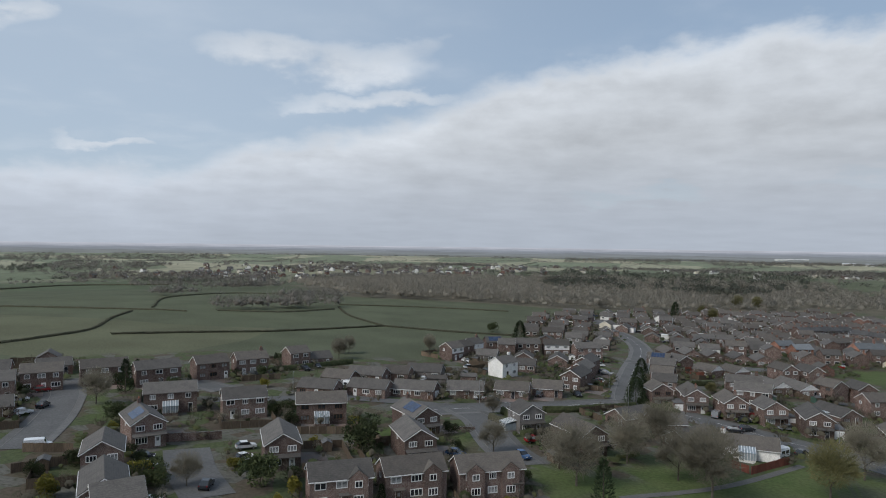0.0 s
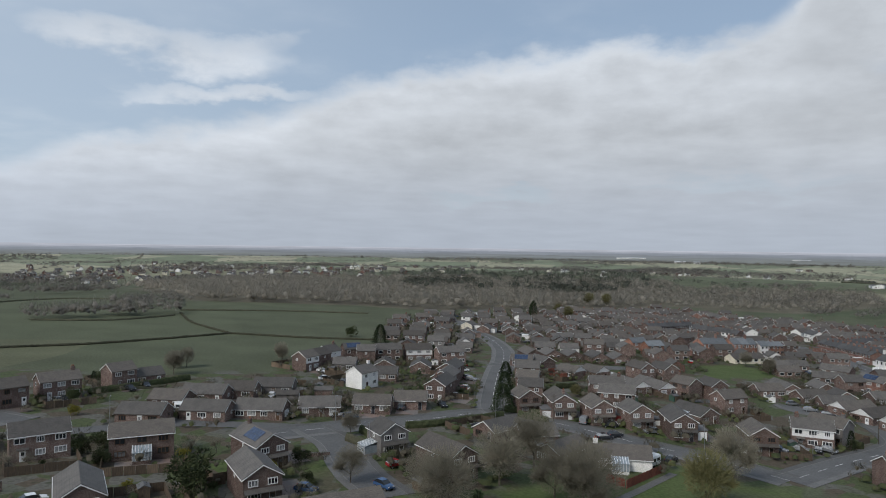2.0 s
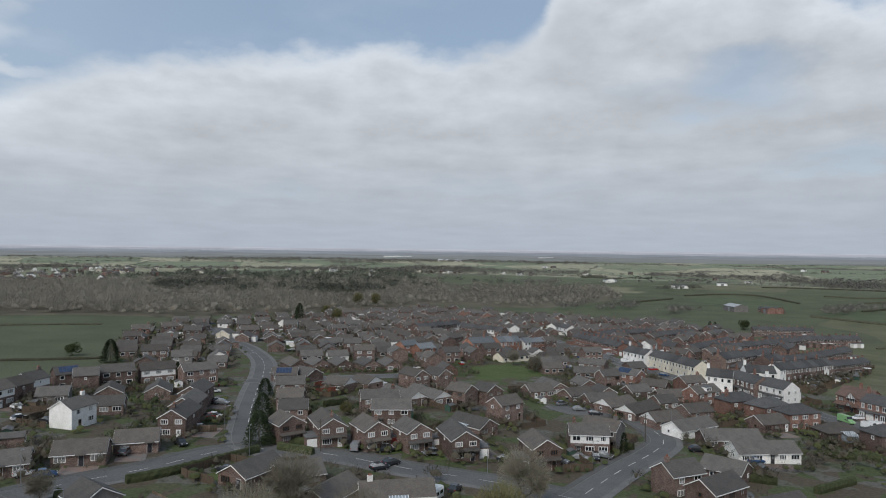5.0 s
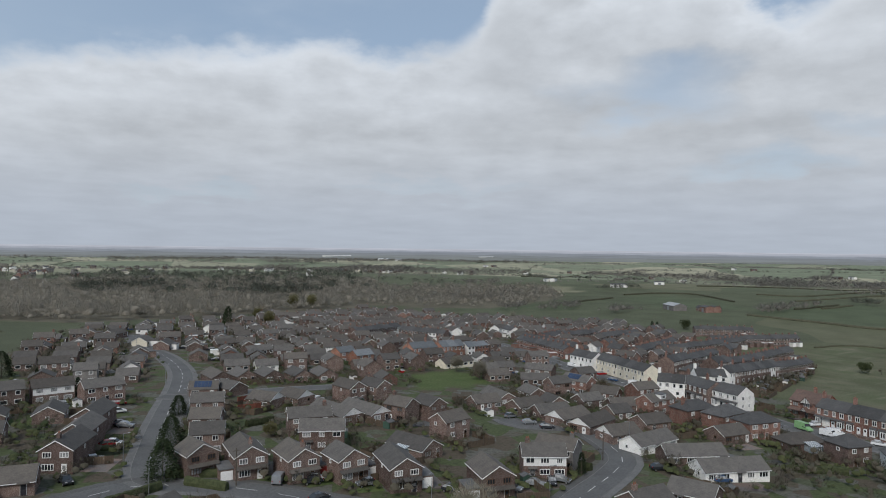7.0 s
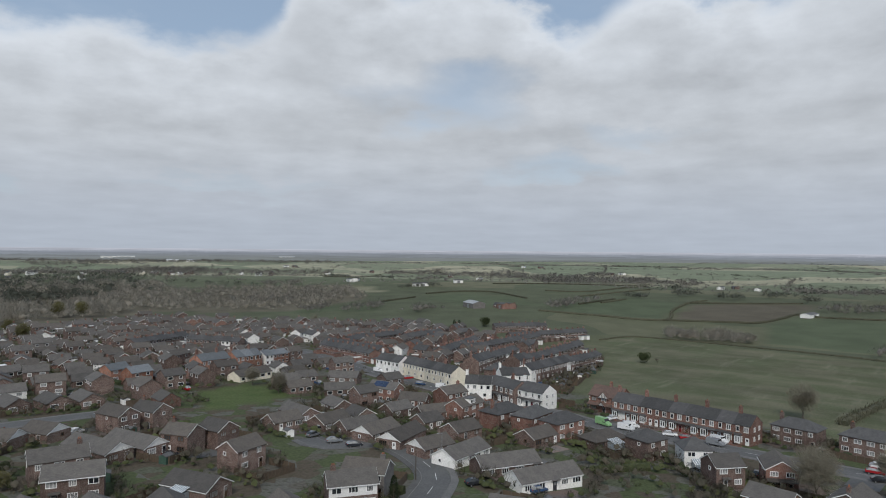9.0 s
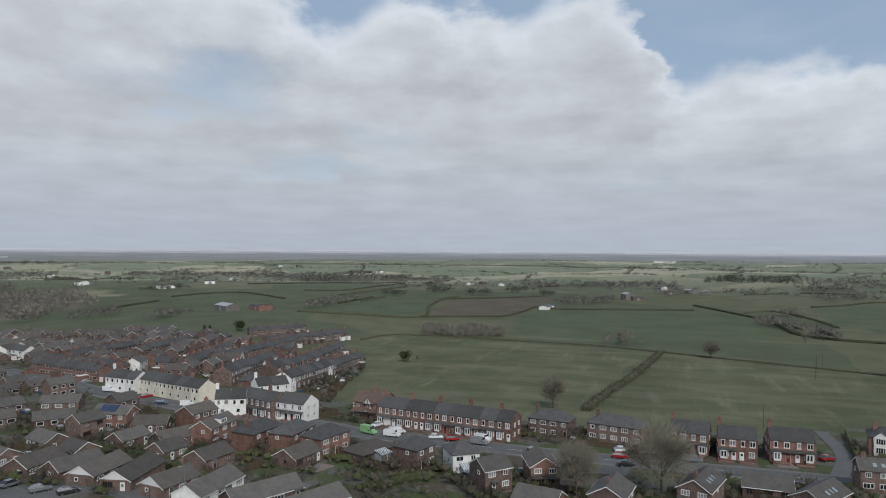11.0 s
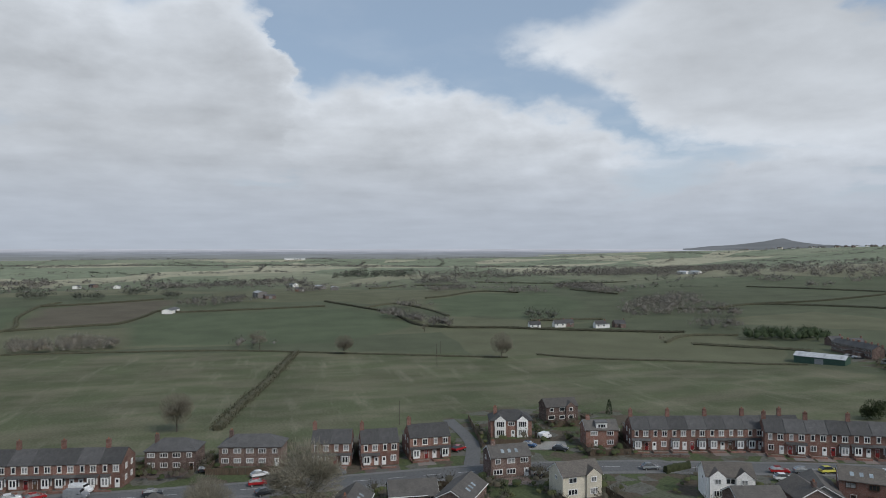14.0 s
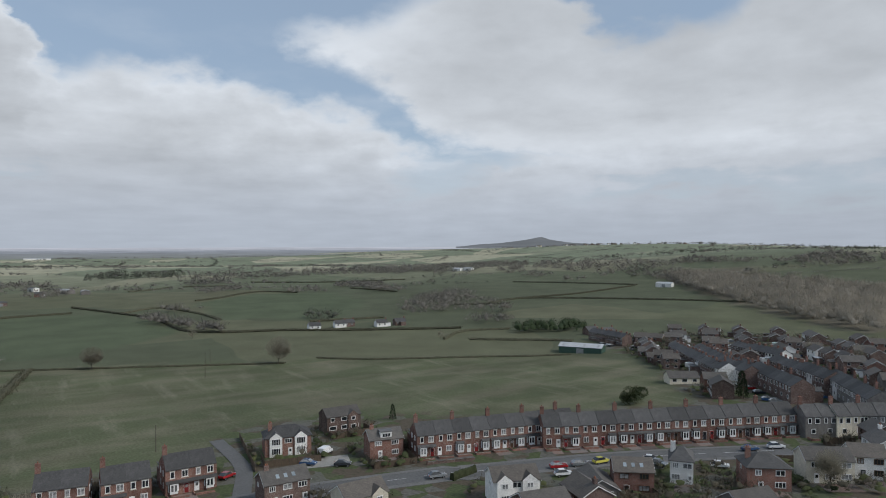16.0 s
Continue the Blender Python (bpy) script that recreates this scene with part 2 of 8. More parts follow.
def ground_material():
    """Pasture with mown streaks; field by field another green or straw tone; garden soil and turf where the land is built on."""
    m = bpy.data.materials.new("land")
    m.use_nodes = True
    g = Graph(m.node_tree)
    where = g.node("ShaderNodeTexCoord").outputs["Object"]
    flat = g.node("ShaderNodeVectorMath", (where, (1.0, 1.0, 0.0)), operation="MULTIPLY").outputs[0]
    wavy = g.node("ShaderNodeVectorMath", (flat, g.node("ShaderNodeVectorMath", {0: g.node("ShaderNodeTexNoise", {"Vector": flat, "Scale": 0.004}).outputs["Color"], 3: 120.0}, operation="SCALE").outputs[0]), operation="ADD").outputs[0]
    cell = g.node("ShaderNodeTexVoronoi", {"Vector": wavy, "Scale": 0.0045}).outputs["Color"]
    pick = g.node("ShaderNodeSeparateColor", (cell,)).outputs
    green = g.mix(pick[0], (0.086, 0.095, 0.060, 1), (0.097, 0.107, 0.067, 1))
    straw = g.mix(pick[1], (0.115, 0.118, 0.066, 1), (0.17, 0.155, 0.10, 1))
    field = g.mix(g.math("MULTIPLY", g.step(pick[2], 0.70, 0.80), 0.4), green, straw)
    for name, tone in (("tilled", (0.105, 0.092, 0.068, 1)), ("fresh", (0.087, 0.104, 0.062, 1)), ("straw", (0.21, 0.20, 0.135, 1)), ("litter", (0.135, 0.122, 0.092, 1))):
        area = g.node("ShaderNodeAttribute")
        area.attribute_name = name
        field = g.mix(area.outputs["Fac"], field, tone)
    streak = g.noise(g.node("ShaderNodeVectorMath", (flat, (0.022, 0.009, 1.0)), operation="MULTIPLY").outputs[0], 3.0, 5.0)
    meadow = g.mix(g.step(streak, 0.38, 0.66), (0.088, 0.100, 0.056, 1), (0.132, 0.126, 0.084, 1))
    swathe = g.noise(g.node("ShaderNodeVectorMath", (flat, (0.010, 0.055, 1.0)), operation="MULTIPLY").outputs[0], 2.2, 6.0, 0.65)
    meadow = g.mix(g.math("MULTIPLY", g.step(swathe, 0.52, 0.72), 0.75), meadow, (0.168, 0.158, 0.112, 1))
    near = g.node("ShaderNodeAttribute")
    near.attribute_name = "meadow"
    # sunlight and haze over far fields, painted as a paler base colour
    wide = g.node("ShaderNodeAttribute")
    wide.attribute_name = "far_sun_haze"
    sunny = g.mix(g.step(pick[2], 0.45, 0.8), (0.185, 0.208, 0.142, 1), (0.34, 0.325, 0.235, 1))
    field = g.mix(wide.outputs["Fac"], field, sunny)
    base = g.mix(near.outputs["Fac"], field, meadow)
    patchy = g.step(g.noise(flat, 0.03, 5.0), 0.25, 0.75, 0.84, 1.14)
    base = g.mix(1.0, base, g.node("ShaderNodeCombineColor", [patchy] * 3).outputs[0], "MULTIPLY")
    built = g.node("ShaderNodeAttribute")
    built.attribute_name = "built"
    plots = g.node("ShaderNodeTexVoronoi", {"Vector": flat, "Scale": 0.22}).outputs["Color"]
    plot = g.node("ShaderNodeSeparateColor", (plots,)).outputs
    garden = g.mix(g.step(plot[0], 0.45, 0.75), (0.074, 0.090, 0.044, 1), (0.118, 0.114, 0.100, 1))
    garden = g.mix(g.step(plot[1], 0.6, 0.7), garden, (0.092, 0.076, 0.058, 1))
    garden = g.mix(g.step(g.noise(flat, 0.6, 5.0), 0.5, 0.75), garden, (0.052, 0.058, 0.034, 1))
    base = g.mix(built.outputs["Fac"], base, garden)
    turf = g.node("ShaderNodeAttribute")
    turf.attribute_name = "mown"
    base = g.mix(turf.outputs["Fac"], base, g.mix(g.step(g.noise(flat, 0.12, 4.0), 0.3, 0.7), (0.070, 0.098, 0.036, 1), (0.092, 0.112, 0.048, 1)))
    fine = g.noise(flat, 1.3, 5.0)
    base = g.mix(1.0, base, g.node("ShaderNodeCombineColor", [g.step(fine, 0.2, 0.8, 0.75, 1.22)] * 3).outputs[0], "MULTIPLY")
    b = g.node("ShaderNodeBump", {"Strength": 0.6, "Distance": 0.15, "Height": fine})
    p = g.node("ShaderNodeBsdfPrincipled", {"Base Color": base, "Roughness": 0.95, "Specular IOR Level": 0.1, "Normal": b.outputs[0]})
    out = g.tree.nodes.new("ShaderNodeOutputMaterial")
    g.tree.links.new(p.outputs[0], out.inputs[0])
    return m


LAND = ground_material()
BRICK = brick_material("brown_brick", (0.148, 0.096, 0.081), (0.116, 0.079, 0.070))
RED_BRICK = brick_material("red_brick", (0.215, 0.108, 0.083), (0.170, 0.089, 0.071))
RENDER = material("white_render", (0.80, 0.79, 0.77), (0.70, 0.69, 0.66), 0.6, 0.85, bump=0.1, vary=0.08)
CREAM = material("cream_render", (0.66, 0.61, 0.50), (0.56, 0.52, 0.43), 0.6, 0.85, bump=0.1)
GREY_CLAD = material("grey_cladding", (0.20, 0.19, 0.18), (0.14, 0.13, 0.125), 0.8, 0.8, bump=0.15)
TILE = roof_material("concrete_tiles", (0.106, 0.097, 0.089), (0.079, 0.073, 0.068))
BROWN_TILE = roof_material("brown_tiles", (0.102, 0.089, 0.077), (0.077, 0.068, 0.061))
NEW_BRICK = brick_material("new_orange_brick", (0.30, 0.135, 0.088), (0.245, 0.112, 0.076))
RED_TILE = roof_material("red_brown_tiles", (0.118, 0.076, 0.062), (0.088, 0.060, 0.050))
PALE_SLATE = roof_material("pale_grey_slates", (0.165, 0.178, 0.190), (0.135, 0.146, 0.156), 0.25)
SLATE = roof_material("slates", (0.077, 0.075, 0.075), (0.057, 0.056, 0.056), 0.25)
FELT = material("roofing_felt", (0.13, 0.13, 0.13), (0.095, 0.095, 0.097), 0.5, 0.9, bump=0.2)
WHITE = material("white_upvc", (0.78, 0.78, 0.77), (0.70, 0.70, 0.69), 3, 0.4, vary=0.06)
BROWN_TIMBER = material("stained_timber", (0.10, 0.055, 0.032), (0.07, 0.04, 0.025), 3, 0.6, stretch=(1, 1, 6))
def glass_material():
    """Dark panes; many carry a pale tone for net curtains, blinds and painted sky reflection."""
    m = bpy.data.materials.new("window_glass")
    m.use_nodes = True
    g = Graph(m.node_tree)
    where = g.node("ShaderNodeTexCoord").outputs["Object"]
    rnd = g.node("ShaderNodeObjectInfo").outputs["Random"]
    # pale curtains and bright sky mirrored in the glass, both as base colour
    drape_sky = g.math("MULTIPLY", g.step(g.math("FRACT", g.math("MULTIPLY", rnd, 7.3)), 0.45, 0.75), g.step(g.noise(where, 1.4, 2.0), 0.3, 0.6, 0.35, 1.0))
    base = g.mix(drape_sky, (0.020, 0.024, 0.028, 1), (0.33, 0.335, 0.335, 1))
    p = g.node("ShaderNodeBsdfPrincipled", {"Base Color": base, "Roughness": 0.06, "Specular IOR Level": 0.8})
    out = g.tree.nodes.new("ShaderNodeOutputMaterial")
    g.tree.links.new(p.outputs[0], out.inputs[0])
    return m


GLASS = glass_material()
CLEAR = material("conservatory_glazing", (0.30, 0.34, 0.36), (0.22, 0.26, 0.29), 1.2, 0.12, spec=0.7)
SOLAR = material("solar_panel", (0.020, 0.034, 0.075), (0.030, 0.050, 0.10), 1.5, 0.15, spec=0.8)
DOOR_RED = material("red_door", (0.22, 0.025, 0.025), None, 2, 0.45)
DOOR_DARK = material("dark_door", (0.035, 0.035, 0.042), None, 2, 0.45)
STONE = material("sandstone_lintel", (0.55, 0.51, 0.44), (0.42, 0.39, 0.34), 3, 0.85, bump=0.2)
POT = material("clay_pot", (0.28, 0.12, 0.075), None, 4, 0.85)
ASPHALT = material("asphalt", (0.120, 0.119, 0.118), (0.098, 0.098, 0.098), 0.12, 0.92, bump=0.2, fine=2.2, by_object=False)
PAVING = material("paving", (0.132, 0.130, 0.127), (0.108, 0.106, 0.103), 0.3, 0.9, bump=0.2, fine=3.0, vary=0.2)
DRIVE = material("driveway", (0.135, 0.125, 0.118), (0.17, 0.12, 0.10), 0.25, 0.9, bump=0.2, fine=3.0, vary=0.35)
CONCRETE = material("kerb_stone", (0.17, 0.168, 0.16), (0.14, 0.138, 0.13), 1, 0.9)
LINE = material("road_paint", (0.62, 0.62, 0.60), (0.45, 0.45, 0.44), 2, 0.7)
LAWN = material("lawn", (0.072, 0.105, 0.036), (0.098, 0.118, 0.050), 0.3, 0.95, bump=0.4, fine=4.0, vary=0.25, spec=0.1)
GRAVEL = material("pale_gravel", (0.34, 0.325, 0.30), (0.27, 0.26, 0.24), 0.4, 0.95, bump=0.3, fine=5.0)
FENCE = material("weathered_fence", (0.17, 0.125, 0.085), (0.11, 0.085, 0.065), 1.5, 0.85, bump=0.3, stretch=(4, 4, 0.6), vary=0.35)
RED_FENCE = material("stained_red_fence", (0.22, 0.075, 0.05), (0.15, 0.055, 0.04), 1.5, 0.8, bump=0.3, stretch=(4, 4, 0.6), vary=0.2)
HEDGE = material("hedge_leaves", (0.034, 0.042, 0.020), (0.055, 0.062, 0.030), 1.2, 0.9, bump=0.8, fine=6, vary=0.3, spec=0.15)
BARE_HEDGE = material("bare_hedge_twigs", (0.092, 0.088, 0.060), (0.066, 0.068, 0.046), 0.4, 0.95, bump=0.8, fine=5, vary=0.25, spec=0.1)
BARK = material("bark", (0.115, 0.10, 0.082), (0.08, 0.07, 0.058), 2, 0.95, bump=0.6, spec=0.1)
TWIG = material("bare_twigs", (0.27, 0.245, 0.19), (0.20, 0.185, 0.14), 0.25, 0.95, spec=0.1, vary=0.2, through_light=0.35)
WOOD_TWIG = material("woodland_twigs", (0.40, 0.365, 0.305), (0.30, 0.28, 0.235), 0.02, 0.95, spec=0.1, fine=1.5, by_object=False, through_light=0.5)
CATKIN = material("yellow_green_twigs", (0.155, 0.145, 0.065), (0.115, 0.11, 0.055), 0.3, 0.9, spec=0.1)
NEEDLE = material("conifer_needles", (0.026, 0.040, 0.020), (0.040, 0.054, 0.026), 0.6, 0.9, spec=0.15, vary=0.25)
LEAF = material("evergreen_leaves", (0.034, 0.046, 0.020), (0.058, 0.070, 0.030), 0.5, 0.85, spec=0.2, vary=0.3)
GARDEN_LEAF = material("garden_leaves", (0.034, 0.046, 0.020), (0.085, 0.092, 0.038), 0.05, 0.85, spec=0.2, fine=1.2, by_object=False)
GARDEN_TWIG = material("garden_twigs", (0.135, 0.120, 0.090), (0.085, 0.080, 0.060), 0.06, 0.95, spec=0.1, fine=1.2, by_object=False, through_light=0.3)
GOLD_LEAF = material("golden_leaves", (0.20, 0.17, 0.03), (0.13, 0.13, 0.03), 0.8, 0.85, spec=0.2)
TYRE = material("tyre", (0.02, 0.02, 0.02), None, 3, 0.9)
ALLOY = material("alloy_wheel", (0.45, 0.45, 0.46), None, 3, 0.35, metal=0.8)
LAMP_GLASS = material("headlight_glass", (0.65, 0.66, 0.68), None, 3, 0.15, spec=0.8)
TAIL = material("tail_light", (0.30, 0.015, 0.015), None, 3, 0.3)
PAINT = {
    "white": material("white_car_paint", (0.72, 0.73, 0.74), (0.66, 0.67, 0.68), 1, 0.2, spec=0.6, vary=0.05),
    "silver": material("silver_car_paint", (0.36, 0.38, 0.40), (0.30, 0.32, 0.34), 1, 0.25, metal=0.5, spec=0.6),
    "dark": material("dark_car_paint", (0.022, 0.025, 0.030), (0.030, 0.033, 0.040), 1, 0.18, spec=0.6),
    "red": material("red_car_paint", (0.30, 0.018, 0.022), (0.24, 0.015, 0.018), 1, 0.2, spec=0.6),
    "blue": material("blue_car_paint", (0.045, 0.095, 0.20), (0.035, 0.075, 0.16), 1, 0.2, spec=0.6),
    "green": material("green_van_paint", (0.26, 0.46, 0.22), (0.22, 0.40, 0.18), 1, 0.3, spec=0.5),
    "yellow": material("yellow_car_paint", (0.55, 0.50, 0.10), (0.48, 0.44, 0.09), 1, 0.25, spec=0.5),
}
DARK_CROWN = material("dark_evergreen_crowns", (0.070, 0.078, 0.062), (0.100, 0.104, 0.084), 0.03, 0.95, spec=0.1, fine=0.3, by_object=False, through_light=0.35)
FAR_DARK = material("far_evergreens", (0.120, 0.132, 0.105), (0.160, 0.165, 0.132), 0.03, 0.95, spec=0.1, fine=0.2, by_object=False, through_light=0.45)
# distance haze put into the colour: paler and greyer than near twigs
HAZED_TWIG = material("hazed_twigs", (0.28, 0.262, 0.230), (0.205, 0.195, 0.172), 0.01, 0.95, spec=0.1, fine=0.6, by_object=False, through_light=0.5)
METAL_GREEN = material("green_sheet_steel", (0.045, 0.085, 0.065), (0.035, 0.07, 0.055), 0.6, 0.6)
SHEET = material("pale_sheet_roof", (0.42, 0.43, 0.44), (0.32, 0.33, 0.34), 0.5, 0.6)
STEEL = material("galvanised_steel", (0.30, 0.31, 0.32), (0.24, 0.25, 0.26), 2, 0.5, metal=0.6)

# ---- mesh helpers ----
class Solid:
    """Gathers faces of one mesh, each with the index of its material."""

    def __init__(self):
        self.verts, self.faces, self.slots = [], [], []

    def add(self, verts, faces, slot=0):
        n = len(self.verts)
        self.verts += [tuple(v) for v in verts]
        self.faces += [tuple(n + i for i in f) for f in faces]
        self.slots += [slot] * len(faces)
        return self

    def box(self, x0, x1, y0, y1, z0, z1, slot=0):
        v = [(x, y, z) for z in (z0, z1) for y in (y0, y1) for x in (x0, x1)]
        return self.add(v, [(0, 2, 3, 1), (4, 5, 7, 6), (0, 1, 5, 4), (2, 6, 7, 3), (0, 4, 6, 2), (1, 3, 7, 5)], slot)

    def prism(self, outline, x0, x1, slot=0):
        """An outline in y and z, pulled along x."""
        n = len(outline)
        v = [(x0, y, z) for y, z in outline] + [(x1, y, z) for y, z in outline]
        f = [tuple(reversed(range(n))), tuple(range(n, 2 * n))] + [(i, (i + 1) % n, n + (i + 1) % n, n + i) for i in range(n)]
        return self.add(v, f, slot)

    def slab(self, quad, thick, slot=0):
        """A four-cornered sheet with a thickness below it."""
        v = list(quad) + [(x, y, z - thick) for x, y, z in quad]
        return self.add(v, [(0, 1, 2, 3), (7, 6, 5, 4), (0, 4, 5, 1), (1, 5, 6, 2), (2, 6, 7, 3), (3, 7, 4, 0)], slot)

    def rod(self, a, b, ra, rb, sides=6, slot=0):
        a, b = Vector(a), Vector(b)
        d = (b - a).normalized()
        u = d.cross(Vector((0.3, 0.9, 0.2))).normalized()
        w = d.cross(u)
        v = []
        for p, r in ((a, ra), (b, rb)):
            v += [p + (u * math.cos(6.2832 * i / sides) + w * math.sin(6.2832 * i / sides)) * r for i in range(sides)]
        f = [(i, (i + 1) % sides, sides + (i + 1) % sides, sides + i) for i in range(sides)]
        return self.add(v, f + [tuple(reversed(range(sides))), tuple(range(sides, 2 * sides))], slot)

    def mesh(self, name, *mats):
        me = bpy.data.meshes.new(name)
        if len(self.verts) < 4000:
            seen, order = {}, []
            link = [seen.setdefault(tuple(round(c, 4) for c in v), len(seen)) for v in self.verts]
            me.from_pydata(list(seen), [], [tuple(link[i] for i in f) for f in self.faces])
        else:
            me.from_pydata(self.verts, [], self.faces)
        for m in mats:
            me.materials.append(m)
        if len(mats) > 1:
            me.polygons.foreach_set("material_index", self.slots)
        me.update()
        return me


def part(name, solid, mats, parent, label="", at=None):
    me = solid if isinstance(solid, bpy.types.Mesh) else solid.mesh(name, *(mats if isinstance(mats, (list, tuple)) else [mats]))
    ob = new(name, me)
    ob.parent = parent
    if at is not None:
        ob.matrix_local = at
    return tagged(ob, label) if label else ob


def thing(name, m, label, category, group="", kind=""):
    ob = new(name)
    ob.matrix_world = m
    return tagged(ob, label, category, group, kind)


# ---- the lie of the land ----
def smooth(a, b, v):
    v = min(1.0, max(0.0, (v - a) / (b - a)))
    return v * v * (3 - 2 * v)


def bump(x, y, cx, cy, across, along, turn):
    c, s = math.cos(turn), math.sin(turn)
    u, v = (x - cx) * c + (y - cy) * s, (y - cy) * c - (x - cx) * s
    return math.exp(-(u / along) ** 2 - (v / across) ** 2)


def ground_z(x, y):
    u = max(-154.0, min(363.0, x))
    u += max(-50.0, min(50.0, 0.12 * (x - u)))
    near = -2.3 - 0.042 * u
    r = math.hypot(x - 66, y - 88)
    a = math.atan2(x - 66, y - 88)
    far = -14 + 14 * (r - 660) / 4000
    far += 8 * math.sin(r / 180 + 3 * a) * smooth(800, 1200, r) * (1 - smooth(2600, 3400, r))
    z = near + (far - near) * smooth(385, 990, r)
    z += 36 * smooth(1.75, 2.35, a) * smooth(1400, 2800, r)
    z += 50 * bump(x, y, 830, -1260, 460, 990, -0.45)
    return z


def inside(x, y, poly):
    hit = False
    for (x0, y0), (x1, y1) in zip(poly, poly[1:] + poly[:1]):
        if (y0 > y) != (y1 > y) and x < (x1 - x0) * (y - y0) / (y1 - y0) + x0:
            hit = not hit
    return hit


VILLAGE = [(-135, 110), (-125, 225), (-86, 256), (-37, 250), (-5, 262), (0, 300), (40, 310), (42, 389), (79, 487), (178, 541), (331, 616), (395, 522), (456, 433), (455, 376), (387, 268), (310, 240), (293, 205),
           (275, 185), (268, 165), (268, 115), (268, 35), (300, 25), (300, -15), (268, -45), (232, -115), (307, -178), (374, -210), (385, -280), (337, -310), (250, -320), (150, -210), (110, -90), (150, 0), (150, 80),
           (105, 138), (70, 150), (45, 140), (22, 120), (8, 95), (-70, 75)]
MEADOW = [(268, 188), (348, 209), (392, 228), (420, 262), (500, 260), (475, 55), (430, -48), (390, -125), (320, -180), (232, -112), (266, -45), (298, 15), (268, 40)]


FIELDS = {"tilled": [], "fresh": [], "straw": [], "mown": [], "litter": []}
WOODS = ([(-78, 548), (50, 555), (86, 528), (180, 566), (331, 636), (380, 660), (470, 760), (560, 975), (246, 1170), (-120, 1220), (-190, 830)], [(712, -667), (520, -643), (393, -600), (275, -338), (365, -400), (532, -514)], [(360, 655), (455, 575), (610, 612), (700, 740), (560, 860), (470, 800), (400, 720)])
FIELDS["litter"] += WOODS
FIELDS["mown"].append([(18, 141), (35, 134), (58, 137), (83, 154), (85, 140), (78, 129), (18, 120)])
FIELDS["mown"].append([(33, 141), (55, 149), (60, 139), (77, 146), (76, 134), (33, 137)])
FIELDS["mown"].append([(90, 144), (96, 138), (99, 133), (82, 134)])
FIELDS["mown"].append([(166, 290), (200, 296), (206, 276), (192, 262), (164, 261)])
FIELDS["mown"].append([(-87, 165), (-88, 177), (-79, 167), (-74, 147)])
FIELDS["mown"].append([(1, 156), (9, 161), (10, 157), (3, 148)])
FIELDS["fresh"].append([(-771, 1176), (-623, 1157), (-417, 1012), (-272, 659), (-420, 641)])
FIELDS["fresh"].append([(124, 2246), (368, 2241), (221, 1346), (75, 1347)])
FIELDS["tilled"].append([(637, 272), (797, 301), (845, 265), (879, 207), (849, 186), (737, 196), (659, 205)])
FIELDS["tilled"].append([(660, -658), (586, -697), (637, -776), (700, -736)])
FIELDS["fresh"].append([(634, 404), (629, 281), (797, 312), (847, 402), (717, 421)])
FIELDS["fresh"].append([(715, 182), (747, 38), (727, 2), (588, -25), (506, 55), (528, 177), (651, 197)])
FIELDS["fresh"].append([(650, -63), (801, -76), (883, -158), (852, -252), (714, -227), (604, -146)])
FIELDS["fresh"].append([(409, 584), (520, 516), (575, 570), (483, 586)])
FIELDS["fresh"].append([(658, 576), (751, 589), (741, 491), (678, 422), (628, 486)])
FIELDS["fresh"].append([(1482, 893), (1519, 779), (1665, 862), (1578, 934)])
FIELDS["straw"].append([(902, 900), (1263, 1013), (1308, 1048), (1145, 1131)])
FIELDS["straw"].append([(2072, -794), (1923, -1126), (1916, -1230), (2113, -1275), (2418, -946)])
FIELDS["straw"].append([(616, 728), (700, 676), (743, 747), (669, 781)])


def make_ground():
    """One sheet: a fine grid under the village, rings out to the horizon."""
    rings = [0.0]
    while rings[-1] < 4720:
        r = rings[-1]
        rings.append(r + (7 if r < 480 else max(10.0, r * 0.03)))
    sides = 360
    verts, faces = [(66, 88, ground_z(66, 88))], []
    for r in rings[1:]:
        for i in range(sides):
            a = 6.283185 * i / sides
            x, y = 66 + r * math.sin(a), 88 + r * math.cos(a)
            verts.append((x, y, ground_z(x, y)))
    faces += [(0, 1 + (i + 1) % sides, 1 + i) for i in range(sides)]
    for k in range(len(rings) - 2):
        o, q = 1 + k * sides, 1 + (k + 1) * sides
        faces += [(o + i, o + (i + 1) % sides, q + (i + 1) % sides, q + i) for i in range(sides)]
    me = bpy.data.meshes.new("ground")
    me.from_pydata(verts, [], faces)
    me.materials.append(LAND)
    for name, area in (("built", VILLAGE), ("meadow", MEADOW)):
        layer = me.attributes.new(name, "FLOAT", "POINT")
        layer.data.foreach_set("value", [1.0 if inside(v[0], v[1], area) else 0.0 for v in verts])
    for name, areas in FIELDS.items():
        layer = me.attributes.new(name, "FLOAT", "POINT")
        layer.data.foreach_set("value", [1.0 if any(inside(v[0], v[1], area) for area in areas) else 0.0 for v in verts])
    # weight of the painted sun and haze, rising with distance
    layer = me.attributes.new("far_sun_haze", "FLOAT", "POINT")
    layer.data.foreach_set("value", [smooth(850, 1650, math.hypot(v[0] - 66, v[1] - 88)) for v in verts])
    for p in me.polygons:
        p.use_smooth = True
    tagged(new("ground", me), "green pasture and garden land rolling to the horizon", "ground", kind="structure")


make_ground()


